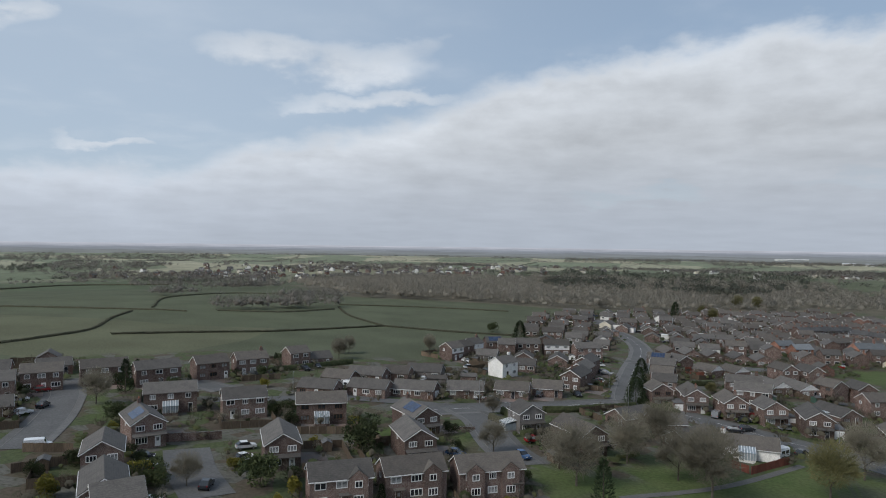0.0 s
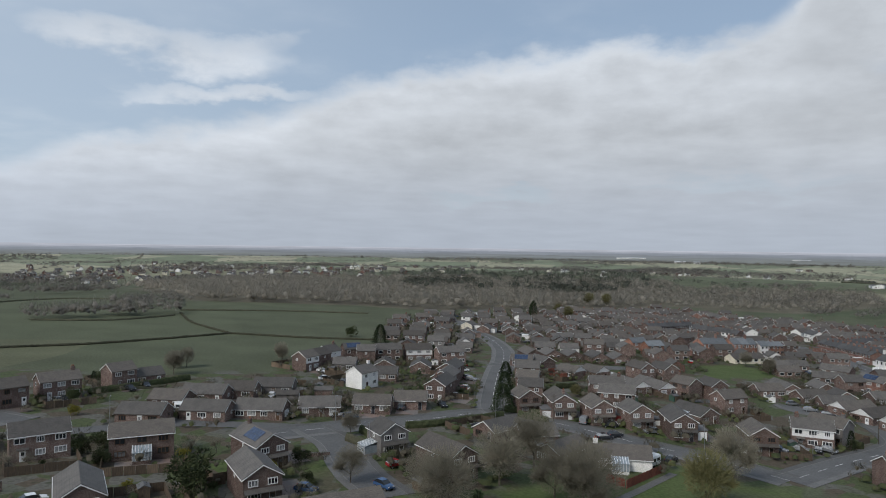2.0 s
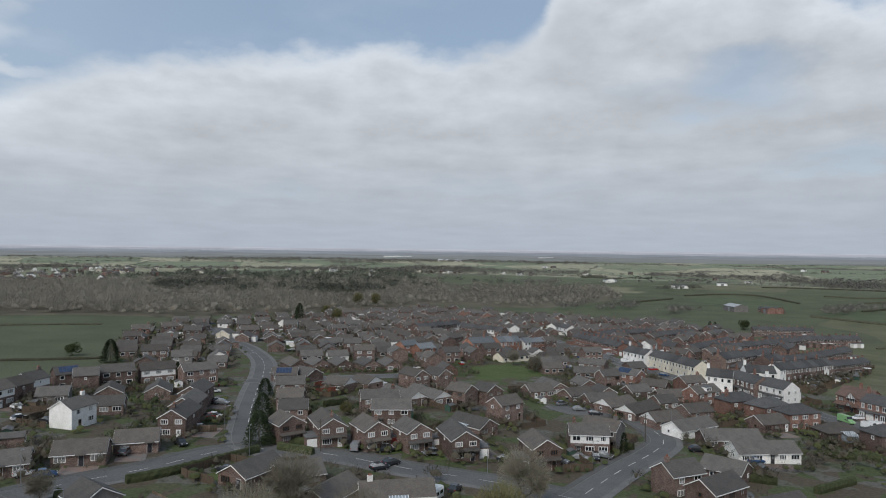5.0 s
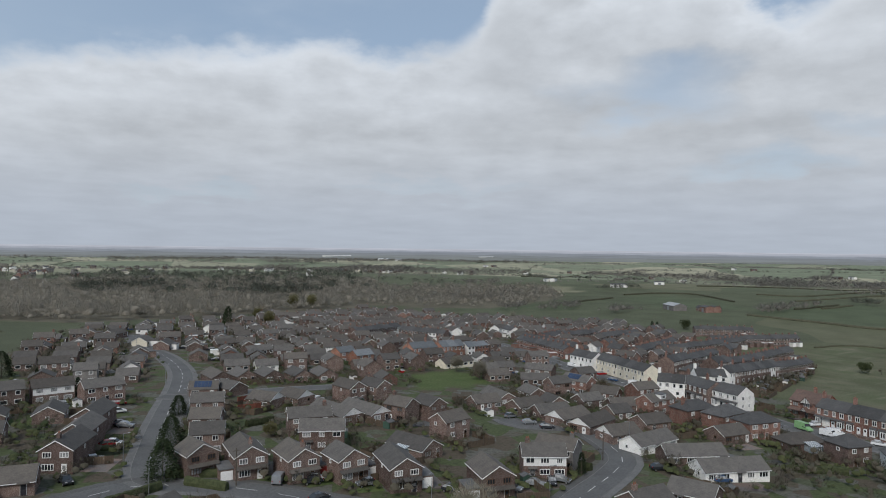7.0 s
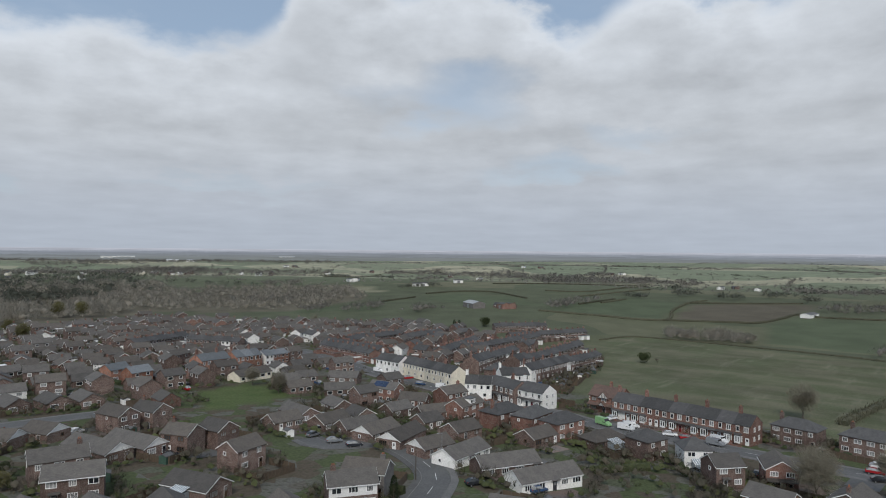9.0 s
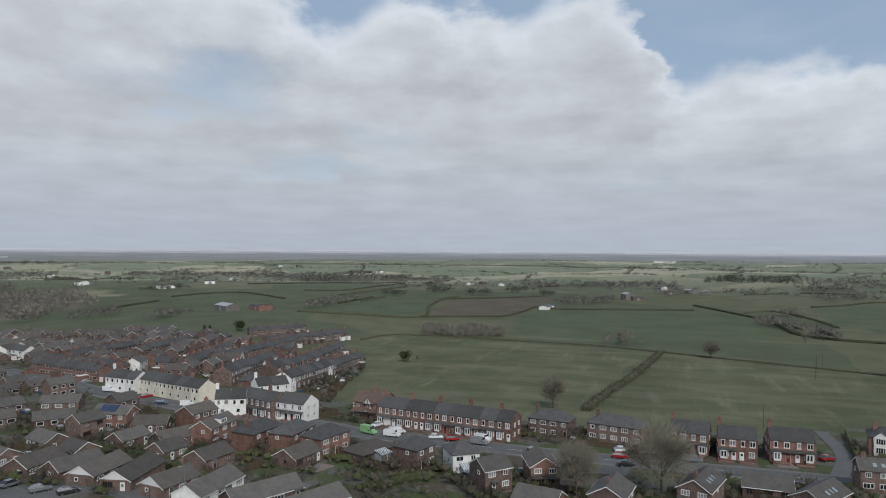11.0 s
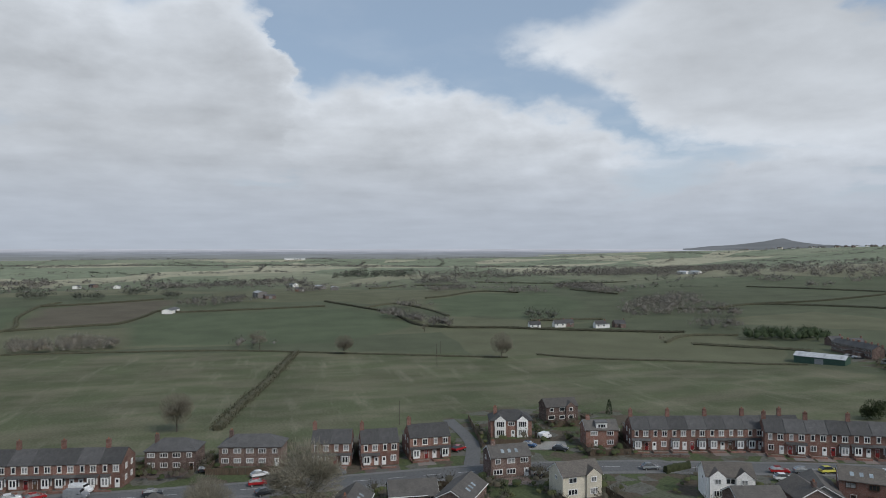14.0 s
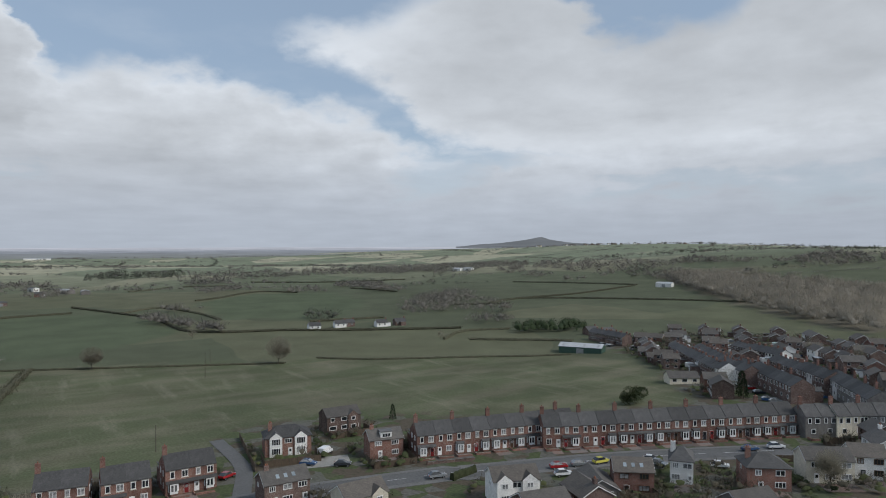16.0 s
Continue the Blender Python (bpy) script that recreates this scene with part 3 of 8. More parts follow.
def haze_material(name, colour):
    """Air haze painted as a glow over far country: one pale tone with faint darker woods and lighter fields in it."""
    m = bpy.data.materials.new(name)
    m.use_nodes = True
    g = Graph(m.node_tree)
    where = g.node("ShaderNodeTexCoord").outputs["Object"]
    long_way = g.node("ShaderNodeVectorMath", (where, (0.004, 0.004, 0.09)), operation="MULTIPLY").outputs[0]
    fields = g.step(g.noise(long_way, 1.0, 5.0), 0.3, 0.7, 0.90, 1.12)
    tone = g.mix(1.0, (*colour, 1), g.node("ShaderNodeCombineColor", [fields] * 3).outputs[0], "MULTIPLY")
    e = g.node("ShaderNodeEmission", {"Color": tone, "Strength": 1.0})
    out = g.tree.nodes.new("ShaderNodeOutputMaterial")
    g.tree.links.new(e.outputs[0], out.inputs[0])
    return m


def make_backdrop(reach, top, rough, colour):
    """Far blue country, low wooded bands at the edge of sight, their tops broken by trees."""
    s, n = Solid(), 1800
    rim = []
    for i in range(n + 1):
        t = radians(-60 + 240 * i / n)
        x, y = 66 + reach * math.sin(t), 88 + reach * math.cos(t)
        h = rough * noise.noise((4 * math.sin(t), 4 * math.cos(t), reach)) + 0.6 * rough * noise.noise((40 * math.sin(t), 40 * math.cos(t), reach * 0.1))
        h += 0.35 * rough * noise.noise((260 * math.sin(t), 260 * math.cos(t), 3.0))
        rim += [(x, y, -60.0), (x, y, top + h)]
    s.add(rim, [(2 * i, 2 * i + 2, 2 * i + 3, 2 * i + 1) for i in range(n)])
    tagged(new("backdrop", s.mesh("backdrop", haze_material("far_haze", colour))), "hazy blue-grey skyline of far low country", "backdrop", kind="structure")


# haze set into the glow: bands turn paler and bluer with reach
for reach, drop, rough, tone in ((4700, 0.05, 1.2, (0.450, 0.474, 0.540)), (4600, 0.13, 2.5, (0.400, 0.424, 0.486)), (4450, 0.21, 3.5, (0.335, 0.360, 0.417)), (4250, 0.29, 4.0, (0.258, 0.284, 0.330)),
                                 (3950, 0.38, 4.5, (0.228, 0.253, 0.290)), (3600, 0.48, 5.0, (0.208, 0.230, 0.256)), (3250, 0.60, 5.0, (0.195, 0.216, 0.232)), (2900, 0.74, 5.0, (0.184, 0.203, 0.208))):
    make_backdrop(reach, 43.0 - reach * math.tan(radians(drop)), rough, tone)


def far_hill():
    """The one hill on the skyline, blue with distance."""
    s, n, reach = Solid(), 120, 4650
    rim = []
    for i in range(n + 1):
        a = 123.5 + 14.0 * i / n
        lift = 0.20 + 0.40 * math.exp(-((a - 130.3) / 2.5) ** 2) + 0.17 * math.exp(-((a - 130.6) / 0.7) ** 2) + 0.03 * noise.noise((a * 2.0, 0.0, 1.0))
        lift *= smooth(123.5, 126.0, a) * (1 - smooth(134.0, 137.5, a))
        x, y = 79 + reach * math.sin(radians(a)), 83 + reach * math.cos(radians(a))
        rim += [(x, y, -20.0), (x, y, 42.2 + reach * math.tan(radians(lift)))]
    s.add(rim, [(2 * i, 2 * i + 2, 2 * i + 3, 2 * i + 1) for i in range(n)])
    # distance haze painted into the hill as a blue-grey glow
    tagged(new("backdrop", s.mesh("backdrop", haze_material("hill_haze", (0.150, 0.166, 0.185)))), "blue-grey wooded hill on the far skyline", "backdrop", kind="structure")


far_hill()


# ---- roads ----
def smooth_line(points, step=4.0):
    """A soft curve through the points, cut into even steps."""
    p = [Vector((*q, 0)) for q in points]
    p = [2 * p[0] - p[1]] + p + [2 * p[-1] - p[-2]]
    out = []
    for i in range(1, len(p) - 2):
        n = max(1, int((p[i + 1] - p[i]).length / step))
        for k in range(n):
            t = k / n
            out.append(0.5 * (2 * p[i] + (p[i + 1] - p[i - 1]) * t + (2 * p[i - 1] - 5 * p[i] + 4 * p[i + 1] - p[i + 2]) * t * t + (3 * p[i] - p[i - 1] - 3 * p[i + 1] + p[i + 2]) * t ** 3))
    return out + [p[-2]]


def ribbon(solid, line, offset, width, lift, thick=0.0, slot=0):
    sides = []
    for i, q in enumerate(line):
        d = (line[min(i + 1, len(line) - 1)] - line[max(i - 1, 0)]).normalized()
        n = Vector((-d.y, d.x, 0))
        for k in (offset - width / 2, offset + width / 2):
            x, y = q.x + n.x * k, q.y + n.y * k
            sides.append((x, y, ground_z(x, y) + lift))
    for i in range(len(line) - 1):
        quad = [sides[2 * i], sides[2 * i + 2], sides[2 * i + 3], sides[2 * i + 1]]
        if thick:
            solid.slab(list(reversed(quad)), thick, slot)
        else:
            solid.add(list(reversed(quad)), [(0, 1, 2, 3)], slot)
    return solid


ROADS = []


def road(name, label, width, points, lift, pavements=True, centre=True):
    line = smooth_line(points)
    ROADS.append((width, line))
    base = tagged(new(name, ribbon(Solid(), line, 0, width, lift).mesh(name, ASPHALT)), label, "road", kind="structure")
    if pavements:
        for side in (-1, 1):
            walkway = ribbon(Solid(), line, side * (width / 2 + 0.95), 1.6, lift + 0.02, 0.3)
            part("pavement", walkway, PAVING, base, "grey slab pavement")
            part("kerb", ribbon(Solid(), line, side * (width / 2 + 0.07), 0.15, lift + 0.05, 0.35), CONCRETE, base)
    if centre:
        for i in range(1, len(line) - 1, 2):
            part("lane_mark", ribbon(Solid(), line[i:i + 2], 0, 0.16, lift + 0.03), LINE, base)


# ---- houses ----
WALLS = {"b": (BRICK, "brown brick"), "r": (RED_BRICK, "red brick"), "w": (RENDER, "white-rendered"), "c": (CREAM, "cream-rendered"), "g": (GREY_CLAD, "grey-clad"), "n": (NEW_BRICK, "orange brick")}
KINDS = {"D": (4.9, 6.9, 6.6), "B": (2.5, 4.5, 7.2), "T": (5.7, 8.4, 8.2), "H": (5.0, 7.2, 7.4), "G": (2.3, 3.0, 4.4)}
WATCH = [(0, 0), (9, 40), (27, 66), (46, 82), (70, 84), (86, 79)]
HOUSES = []
TERRACES = []
cache = {}


def nearness(x, y):
    return min(math.hypot(x - a, y - b) for a, b in WATCH)


def lattice(w, h, bars, with_glass):
    """A window as one connected sheet: a frame standing proud, panes set back in it."""
    f, proud, deep = 0.12, 0.10, 0.03
    xs, kinds = [-w / 2, -w / 2 + f], [False]
    for k in range(1, bars):
        x = -w / 2 + w * k / bars
        xs += [x - 0.05, x + 0.05]
        kinds += [True, False]
    xs += [w / 2 - f, w / 2]
    kinds += [True, False]
    zs = [-h / 2, -h / 2 + f, h / 2 - f, h / 2]
    s = Solid()
    depth = [[deep if (kinds[i] and j == 1) else proud for j in range(3)] for i in range(len(kinds))]
    for i in range(len(kinds)):
        for j in range(3):
            d, x0, x1, z0, z1 = depth[i][j], xs[i], xs[i + 1], zs[j], zs[j + 1]
            if d == proud or with_glass:
                s.add([(x0, d, z0), (x0, d, z1), (x1, d, z1), (x1, d, z0)], [(0, 1, 2, 3)], 1 if d == deep else 0)
            left = depth[i - 1][j] if i else 0.0
            if left != d:
                s.add([(x0, left, z0), (x0, d, z0), (x0, d, z1), (x0, left, z1)], [(0, 1, 2, 3)])
            if i == len(kinds) - 1:
                s.add([(x1, 0, z0), (x1, d, z0), (x1, d, z1), (x1, 0, z1)], [(3, 2, 1, 0)])
            under = depth[i][j - 1] if j else 0.0
            if under != d:
                s.add([(x0, under, z0), (x1, under, z0), (x1, d, z0), (x0, d, z0)], [(0, 1, 2, 3)])
            if j == 2:
                s.add([(x0, 0, z1), (x1, 0, z1), (x1, d, z1), (x0, d, z1)], [(3, 2, 1, 0)])
    return s


def window_meshes(w, h, frame_mat, bars):
    key = ("window", round(w, 2), round(h, 2), frame_mat.name, bars)
    if key not in cache:
        pane = Solid().box(-w / 2 + 0.1, w / 2 - 0.1, 0.005, 0.03, -h / 2 + 0.1, h / 2 - 0.1)
        cache[key] = (lattice(w, h, bars, False).mesh("window", frame_mat), pane.mesh("pane", GLASS), lattice(w, h, bars, True).mesh("window", frame_mat, GLASS))
    return cache[key]


FAR_WINDOWS = {}


def window(parent, x, y, z, turn, w, h, detail, frame_mat=None, bars=2, name="window"):
    """A framed window on a wall; turn 0 looks towards +y of its house."""
    at = pose(x, y, z, 0, 0, turn)
    if detail == 0:
        small = lattice(w, h, 1, True)
        FAR_WINDOWS.setdefault(parent.name, (parent, Solid()))[1].add([at @ Vector(v) for v in small.verts], small.faces)
        FAR_WINDOWS[parent.name][1].slots[-len(small.faces):] = small.slots
        return
    a, b, both = window_meshes(w, h, frame_mat or WHITE, bars)
    if detail >= 2:
        ob = part(name, a, None, parent, at=at)
        part("pane", b, None, ob)
    else:
        part(name, both, None, parent, at=at)


def close_far_windows():
    for parent, s in FAR_WINDOWS.values():
        tagged(part("glazing", s, (WHITE, GLASS), parent), kind="stuff")


def door(parent, x, y, turn, mat, detail, w=0.95, h=2.05, name="door"):
    key = ("door", w, h, mat.name)
    if key not in cache:
        s = Solid().box(-w / 2 - 0.07, w / 2 + 0.07, 0, 0.05, 0, h + 0.07).box(-w / 2, w / 2, 0.05, 0.09, 0.02, h, 1)
        if w < 1.2:
            s.box(-w * 0.28, w * 0.28, 0.09, 0.10, h * 0.55, h * 0.88, 2)
        else:
            s.box(-w / 2 + 0.12, w / 2 - 0.12, 0.09, 0.105, h * 0.12, h * 0.9, 1)
        cache[key] = s.mesh(name, WHITE, mat, GLASS)
    part(name, cache[key], None, parent, at=pose(x, y, 0, 0, 0, turn))


def gable_roof(L, W, e, r, over=0.3, verge=0.22):
    s, k = Solid(), (r - e) / (W / 2)
    for side in (-1, 1):
        y1, z1 = side * (W / 2 + over), e - over * k
        q = [(-L / 2 - verge, 0, r + 0.14), (L / 2 + verge, 0, r + 0.14), (L / 2 + verge, y1, z1 + 0.14), (-L / 2 - verge, y1, z1 + 0.14)]
        s.slab(q if side < 0 else q[::-1], 0.13)
    return s


def hip_roof(L, W, e, r, over=0.35):
    a, b = L / 2 + over, W / 2 + over
    ridge = max(0.4, L / 2 - W / 2 * 0.95)
    v = [(-a, -b, e), (a, -b, e), (a, b, e), (-a, b, e), (-ridge, 0, r + 0.1), (ridge, 0, r + 0.1)] + [(-a, -b, e - 0.14), (a, -b, e - 0.14), (a, b, e - 0.14), (-a, b, e - 0.14)]
    return Solid().add(v, [(0, 1, 5, 4), (1, 2, 5), (2, 3, 4, 5), (3, 0, 4), (0, 6, 7, 1), (1, 7, 8, 2), (2, 8, 9, 3), (3, 9, 6, 0), (9, 8, 7, 6)])


def bargeboard(W, e, r, x, over=0.3):
    s, k = Solid(), (r - e) / (W / 2)
    for side in (-1, 1):
        y1, z1 = side * (W / 2 + over), e - over * k
        a, b = [(0, r + 0.03), (y1, z1 + 0.03), (y1, z1 - 0.15), (0, r - 0.17)], x
        s.prism(a if side > 0 else a[::-1], b, b + 0.06)
    return s


def chimney_parts(parent, x, y, top, rise, mat, pots=2):
    t = top + rise
    stack = part("chimney", Solid().prism([(y - 0.3, top - 1.4), (y + 0.3, top - 1.4), (y + 0.3, t - 0.2), (y + 0.37, t - 0.2), (y + 0.37, t), (y - 0.37, t), (y - 0.37, t - 0.2), (y - 0.3, t - 0.2)], x - 0.52, x + 0.52), mat, parent)
    for k in range(pots):
        part("chimney_pot", Solid().rod((0, 0, -0.02), (0, 0, 0.42), 0.13, 0.10, 8), POT, stack, at=pose(x + 0.36 * (k - (pots - 1) / 2), y, t))


def garage_block(parent, x0, x1, y0, y1, h, wall, door_mat, facing, slope=0.0, detail=2):
    """A low wing beside the house, with an up-and-over door."""
    s = Solid().box(x0, x1, y0, y1, -1.0, h)
    g = part("garage", s, wall, parent)
    part("garage_roof", Solid().slab([(x0 - 0.12, y0 - 0.12, h + 0.2), (x1 + 0.12, y0 - 0.12, h + 0.2 + slope), (x1 + 0.12, y1 + 0.12, h + 0.2 + slope), (x0 - 0.12, y1 + 0.12, h + 0.2)], 0.2), FELT, g)
    turn, at = facing
    key = ("garage_door", door_mat.name)
    if key not in cache:
        q = Solid().box(-1.2, 1.2, 0, 0.06, 0, 2.1).box(-1.12, 1.12, 0.06, 0.08, 0.05, 2.0)
        cache[key] = q.mesh("garage_door", door_mat)
    part("garage_door", cache[key], None, g, at=pose(at[0], at[1], 0, 0, 0, turn))


FAR_MATS = [BRICK, RED_BRICK, RENDER, CREAM, GREY_CLAD, TILE, SLATE, GLASS, WHITE, FELT, BROWN_TILE, PALE_SLATE, NEW_BRICK]
FAR_TOWN = Solid()


def far_house(x, y, turn, L, W, e, r, wall, roof_slot, z):
    """One of the hundreds of houses too far off to pick apart: walls, roof, chimney and windows in the joined mesh."""
    m = pose(x, y, z, 0, 0, turn)
    slot = {"b": 0, "r": 1, "w": 2, "c": 3, "g": 4, "n": 12}.get(wall, 0)

    def put(s, k):
        FAR_TOWN.add([m @ Vector(v) for v in s.verts], s.faces, k)

    put(Solid().prism([(-W / 2, -1.5), (W / 2, -1.5), (W / 2, e), (0, r), (-W / 2, e)], -L / 2, L / 2), slot)
    put(gable_roof(L, W, e, r), roof_slot)
    rng = random.Random(int(x * 5 + y * 11))
    if roof_slot == 6 or rng.random() < 0.3:
        put(Solid().box(L * 0.5 - 0.9, L * 0.5 - 0.1, -0.35, 0.35, r - 1, r + 1.2), 1)
    if roof_slot in (5, 10):
        for end in (-1, 1):
            put(bargeboard(W, e, r, end * (L / 2 + 0.23) - 0.03), 8)
    side = rng.choice([-1, 1])
    ya, yb = sorted((side * W / 2, side * (W / 2 + rng.uniform(2.5, 4.0))))
    xa = rng.uniform(-L / 2, -0.5)
    put(Solid().box(xa, xa + L * 0.45, ya, yb, -1.5, 2.4), rng.choice([slot, slot, slot, slot, 2]))
    put(Solid().box(xa - 0.15, xa + L * 0.45 + 0.15, ya - 0.1, yb + 0.1, 2.4, 2.6), rng.choice([5, 5, 9, 8]))
    if rng.random() < 0.35:
        put(Solid().box(L / 2, L / 2 + 2.6, -2.5, 2.5, -1.5, 2.4), slot)
        put(Solid().box(L / 2 + 0.1, L / 2 + 2.5, -2.56, 2.56, 0, 2.1), 8)
        put(Solid().box(L / 2, L / 2 + 2.7, -2.7, 2.7, 2.4, 2.55), 9)
    for side in (-1, 1):
        for h in ((1.5, 3.9) if e > 4 else (1.5,)):
            for u in (-L * 0.26, L * 0.24):
                y0 = side * W / 2
                put(Solid().box(u - 0.68, u + 0.68, min(y0, y0 + side * 0.05), max(y0, y0 + side * 0.05), h - 0.58, h + 0.58), 8)
                put(Solid().box(u - 0.58, u + 0.58, min(y0, y0 + side * 0.08), max(y0, y0 + side * 0.08), h - 0.48, h + 0.48), 7)


def house(x, y, turn, L, kind, wall, gable=0, W=None, roof=None, extras="", category="house"):
    """A house with its ridge along its own x axis; gable: +1 or -1, the end that carries the front."""
    e, r, w0 = KINDS[kind]
    W = W or w0
    hipped = kind == "H" or wall == "h"
    mat, words = WALLS.get(wall, WALLS["b"])
    rng = random.Random(int(x * 31 + y * 17))
    near = nearness(x, y)
    detail = 2 if near < 130 else 1 if near < 205 else 0
    z = min(ground_z(x + a, y + b) for a in (-4, 4) for b in (-4, 4)) + 0.25
    HOUSES.append((x, y, max(L, W) / 2, turn, L, W))
    if near > 290:
        far_house(x, y, turn, L, W, e, r, wall, 6 if kind == "H" else 11 if roof == PALE_SLATE else rng.choice([5, 10, 10]), z)
        return None
    roof = roof or {"T": SLATE, "H": SLATE}.get(kind, rng.choice([TILE, TILE, BROWN_TILE]))
    what = {"D": "two-storey house", "B": "bungalow", "T": "terraced house", "H": "hipped-roof house", "G": "garage"}[kind]
    look_of = {"slates": "slate roof", "brown_tiles": "brown tiled roof"}.get(roof.name, "grey tiled roof")
    name = {"B": "bungalow", "G": "garage_building"}.get(kind, "house")
    ob = thing(name, pose(x, y, z, 0, 0, turn), "%s %s with a %s%s" % (words, what, look_of, ", gable to street" if gable else ""), "garage" if kind == "G" else category, "houses of the village")
    k = (r - e) / (W / 2)
    if hipped:
        part("wall", Solid().box(-L / 2, L / 2, -W / 2, W / 2, -1.5, e), mat, ob)
        part("roof", hip_roof(L, W, e, r), roof, ob)
    else:
        part("wall", Solid().prism([(-W / 2, -1.5), (W / 2, -1.5), (W / 2, e), (0, r), (-W / 2, e)], -L / 2, L / 2), mat, ob)
        part("roof", gable_roof(L, W, e, r), roof, ob)
        if detail >= 1 and kind != "T":
            for end in (-1, 1):
                part("bargeboard", bargeboard(W, e, r, end * (L / 2 + 0.23) - 0.03), WHITE if kind != "G" else BROWN_TIMBER, ob)
    if detail >= 2 and not hipped:
        for side in (-1, 1):
            part("gutter", Solid().box(-L / 2 - 0.2, L / 2 + 0.2, side * (W / 2 + 0.33) - 0.06, side * (W / 2 + 0.33) + 0.06, e - 0.3 * k - 0.08, e - 0.3 * k + 0.06), WHITE, ob)
    if kind == "G":
        door(ob, L / 2 + 0.01, 0, -90, WHITE, detail, 2.2, 2.0)
        return ob
    up, low = (3.95, 1.5) if kind != "B" else (None, 1.5)
    if kind == "T":
        up, low = 4.5, 1.6
    frame_mat = WHITE if rng.random() < 0.82 else BROWN_TIMBER
    # windows on both long sides
    if not gable or detail >= 1:
        n = max(2, int(L / 3.1)) if not gable else 1
        for side in (-1, 1):
            y0, facing = side * W / 2, 0 if side > 0 else 180
            spots = [(-L / 2 + L * (i + 0.5) / n) for i in range(n)]
            door_at = rng.randrange(n) if not gable else 0
            for i, sx in enumerate(spots):
                if up:
                    window(ob, sx, y0, up, facing, rng.choice([1.3, 1.9, 1.9]) if not gable else 0.7, 1.2 if not gable else 0.8, detail, frame_mat, rng.choice([2, 3]) if not gable else 1)
                if gable:
                    continue
                if i == door_at and detail >= 1:
                    door(ob, sx + 0.5, y0, facing, rng.choice([WHITE, WHITE, DOOR_DARK, BROWN_TIMBER]), detail)
                    if detail >= 2:
                        part("porch_canopy", Solid().slab([(sx - 0.5, y0, 2.6), (sx + 1.5, y0, 2.6), (sx + 1.5, y0 + side * 0.9, 2.4), (sx - 0.5, y0 + side * 0.9, 2.4)], 0.12), roof, ob)
                elif detail >= 1 or side < 0:
                    window(ob, sx, y0, low, facing, rng.choice([1.8, 2.2]), 1.25, detail, frame_mat, 3)
    # the gable ends
    for end in (-1, 1):
        x0, facing = end * L / 2, -90 if end > 0 else 90
        if gable == end:
            for sy in ((-W * 0.25, W * 0.25) if up else ()):
                window(ob, x0, sy, up, facing, 1.7, 1.15, detail, frame_mat, 3)
            window(ob, x0, -W * 0.22 * end, low, facing, 2.3, 1.35, detail, frame_mat, 4)
            door(ob, x0, W * 0.25 * end, facing, rng.choice([WHITE, DOOR_DARK, BROWN_TIMBER]), detail)
            if up and detail >= 2:
                y1 = sorted((-W / 2 * end, W / 2 * end))
                part("porch_canopy", Solid().slab([(x0, y1[0] + 0.1, 3.0), (x0 + end * 1.1, y1[0] + 0.1, 2.55), (x0 + end * 1.1, y1[1] - 0.1, 2.55), (x0, y1[1] - 0.1, 3.0)][::end], 0.12), roof, ob)
        elif detail >= 1 and rng.random() < 0.6 and kind != "T":
            window(ob, x0, rng.uniform(-1.2, 1.2), (up or low), facing, 0.9, 0.9, detail, frame_mat, 1)
    if "G" in extras:
        side = 1 if "+" in extras else -1
        y0, y1 = (W / 2, W / 2 + 2.8) if side > 0 else (-W / 2 - 2.8, -W / 2)
        end = gable or 1
        x1 = end * (L / 2 - 1.2)
        xa, xb = sorted((x1, x1 - end * 5.2))
        garage_block(ob, xa, xb, y0, y1, 2.4, mat, DOOR_RED if "r" in extras else WHITE, (-90 if end > 0 else 90, (x1 + 0.01 * end, (y0 + y1) / 2)), 0.1)
    if "P" in extras:
        for end in (-1, 1):
            x0 = end * L / 2
            part("gable_panel", Solid().prism([(-W / 2 + 0.3, e + 0.1), (W / 2 - 0.3, e + 0.1), (0, r - 0.2)], min(x0, x0 + end * 0.06), max(x0, x0 + end * 0.06)), WHITE, ob, "white clad gable panel")
    if "U" in extras:
        for side in (-1, 1):
            y0 = side * W / 2
            part("cladding", Solid().box(-L / 2 + 0.15, L / 2 - 0.15, min(y0, y0 + side * 0.02), max(y0, y0 + side * 0.02), 2.75, e - 0.12), WHITE, ob, "white boarded upper storey")
        if gable:
            x0 = gable * L / 2
            part("cladding", Solid().prism([(-W / 2 + 0.15, 2.75), (W / 2 - 0.15, 2.75), (W / 2 - 0.15, e), (0, r - 0.25), (-W / 2 + 0.15, e)], min(x0, x0 + gable * 0.02), max(x0, x0 + gable * 0.02)), WHITE, ob, "white boarded upper storey")
    if "S" in extras:
        for side in (-1, 1):
            if ("-" in extras) != (side < 0):
                continue
            for i in range(5):
                for j in range(2):
                    xa, t0, t1 = -L * 0.32 + i * 1.08, 0.12 + 0.36 * j, 0.12 + 0.36 * j + 0.34
                    q = [(xa, side * W / 2 * t0, r - (r - e) * t0 + 0.24), (xa + 1.02, side * W / 2 * t0, r - (r - e) * t0 + 0.24), (xa + 1.02, side * W / 2 * t1, r - (r - e) * t1 + 0.24), (xa, side * W / 2 * t1, r - (r - e) * t1 + 0.24)]
                    part("solar_panel", Solid().slab(q if side < 0 else q[::-1], 0.05), SOLAR, ob, "dark blue solar panel")
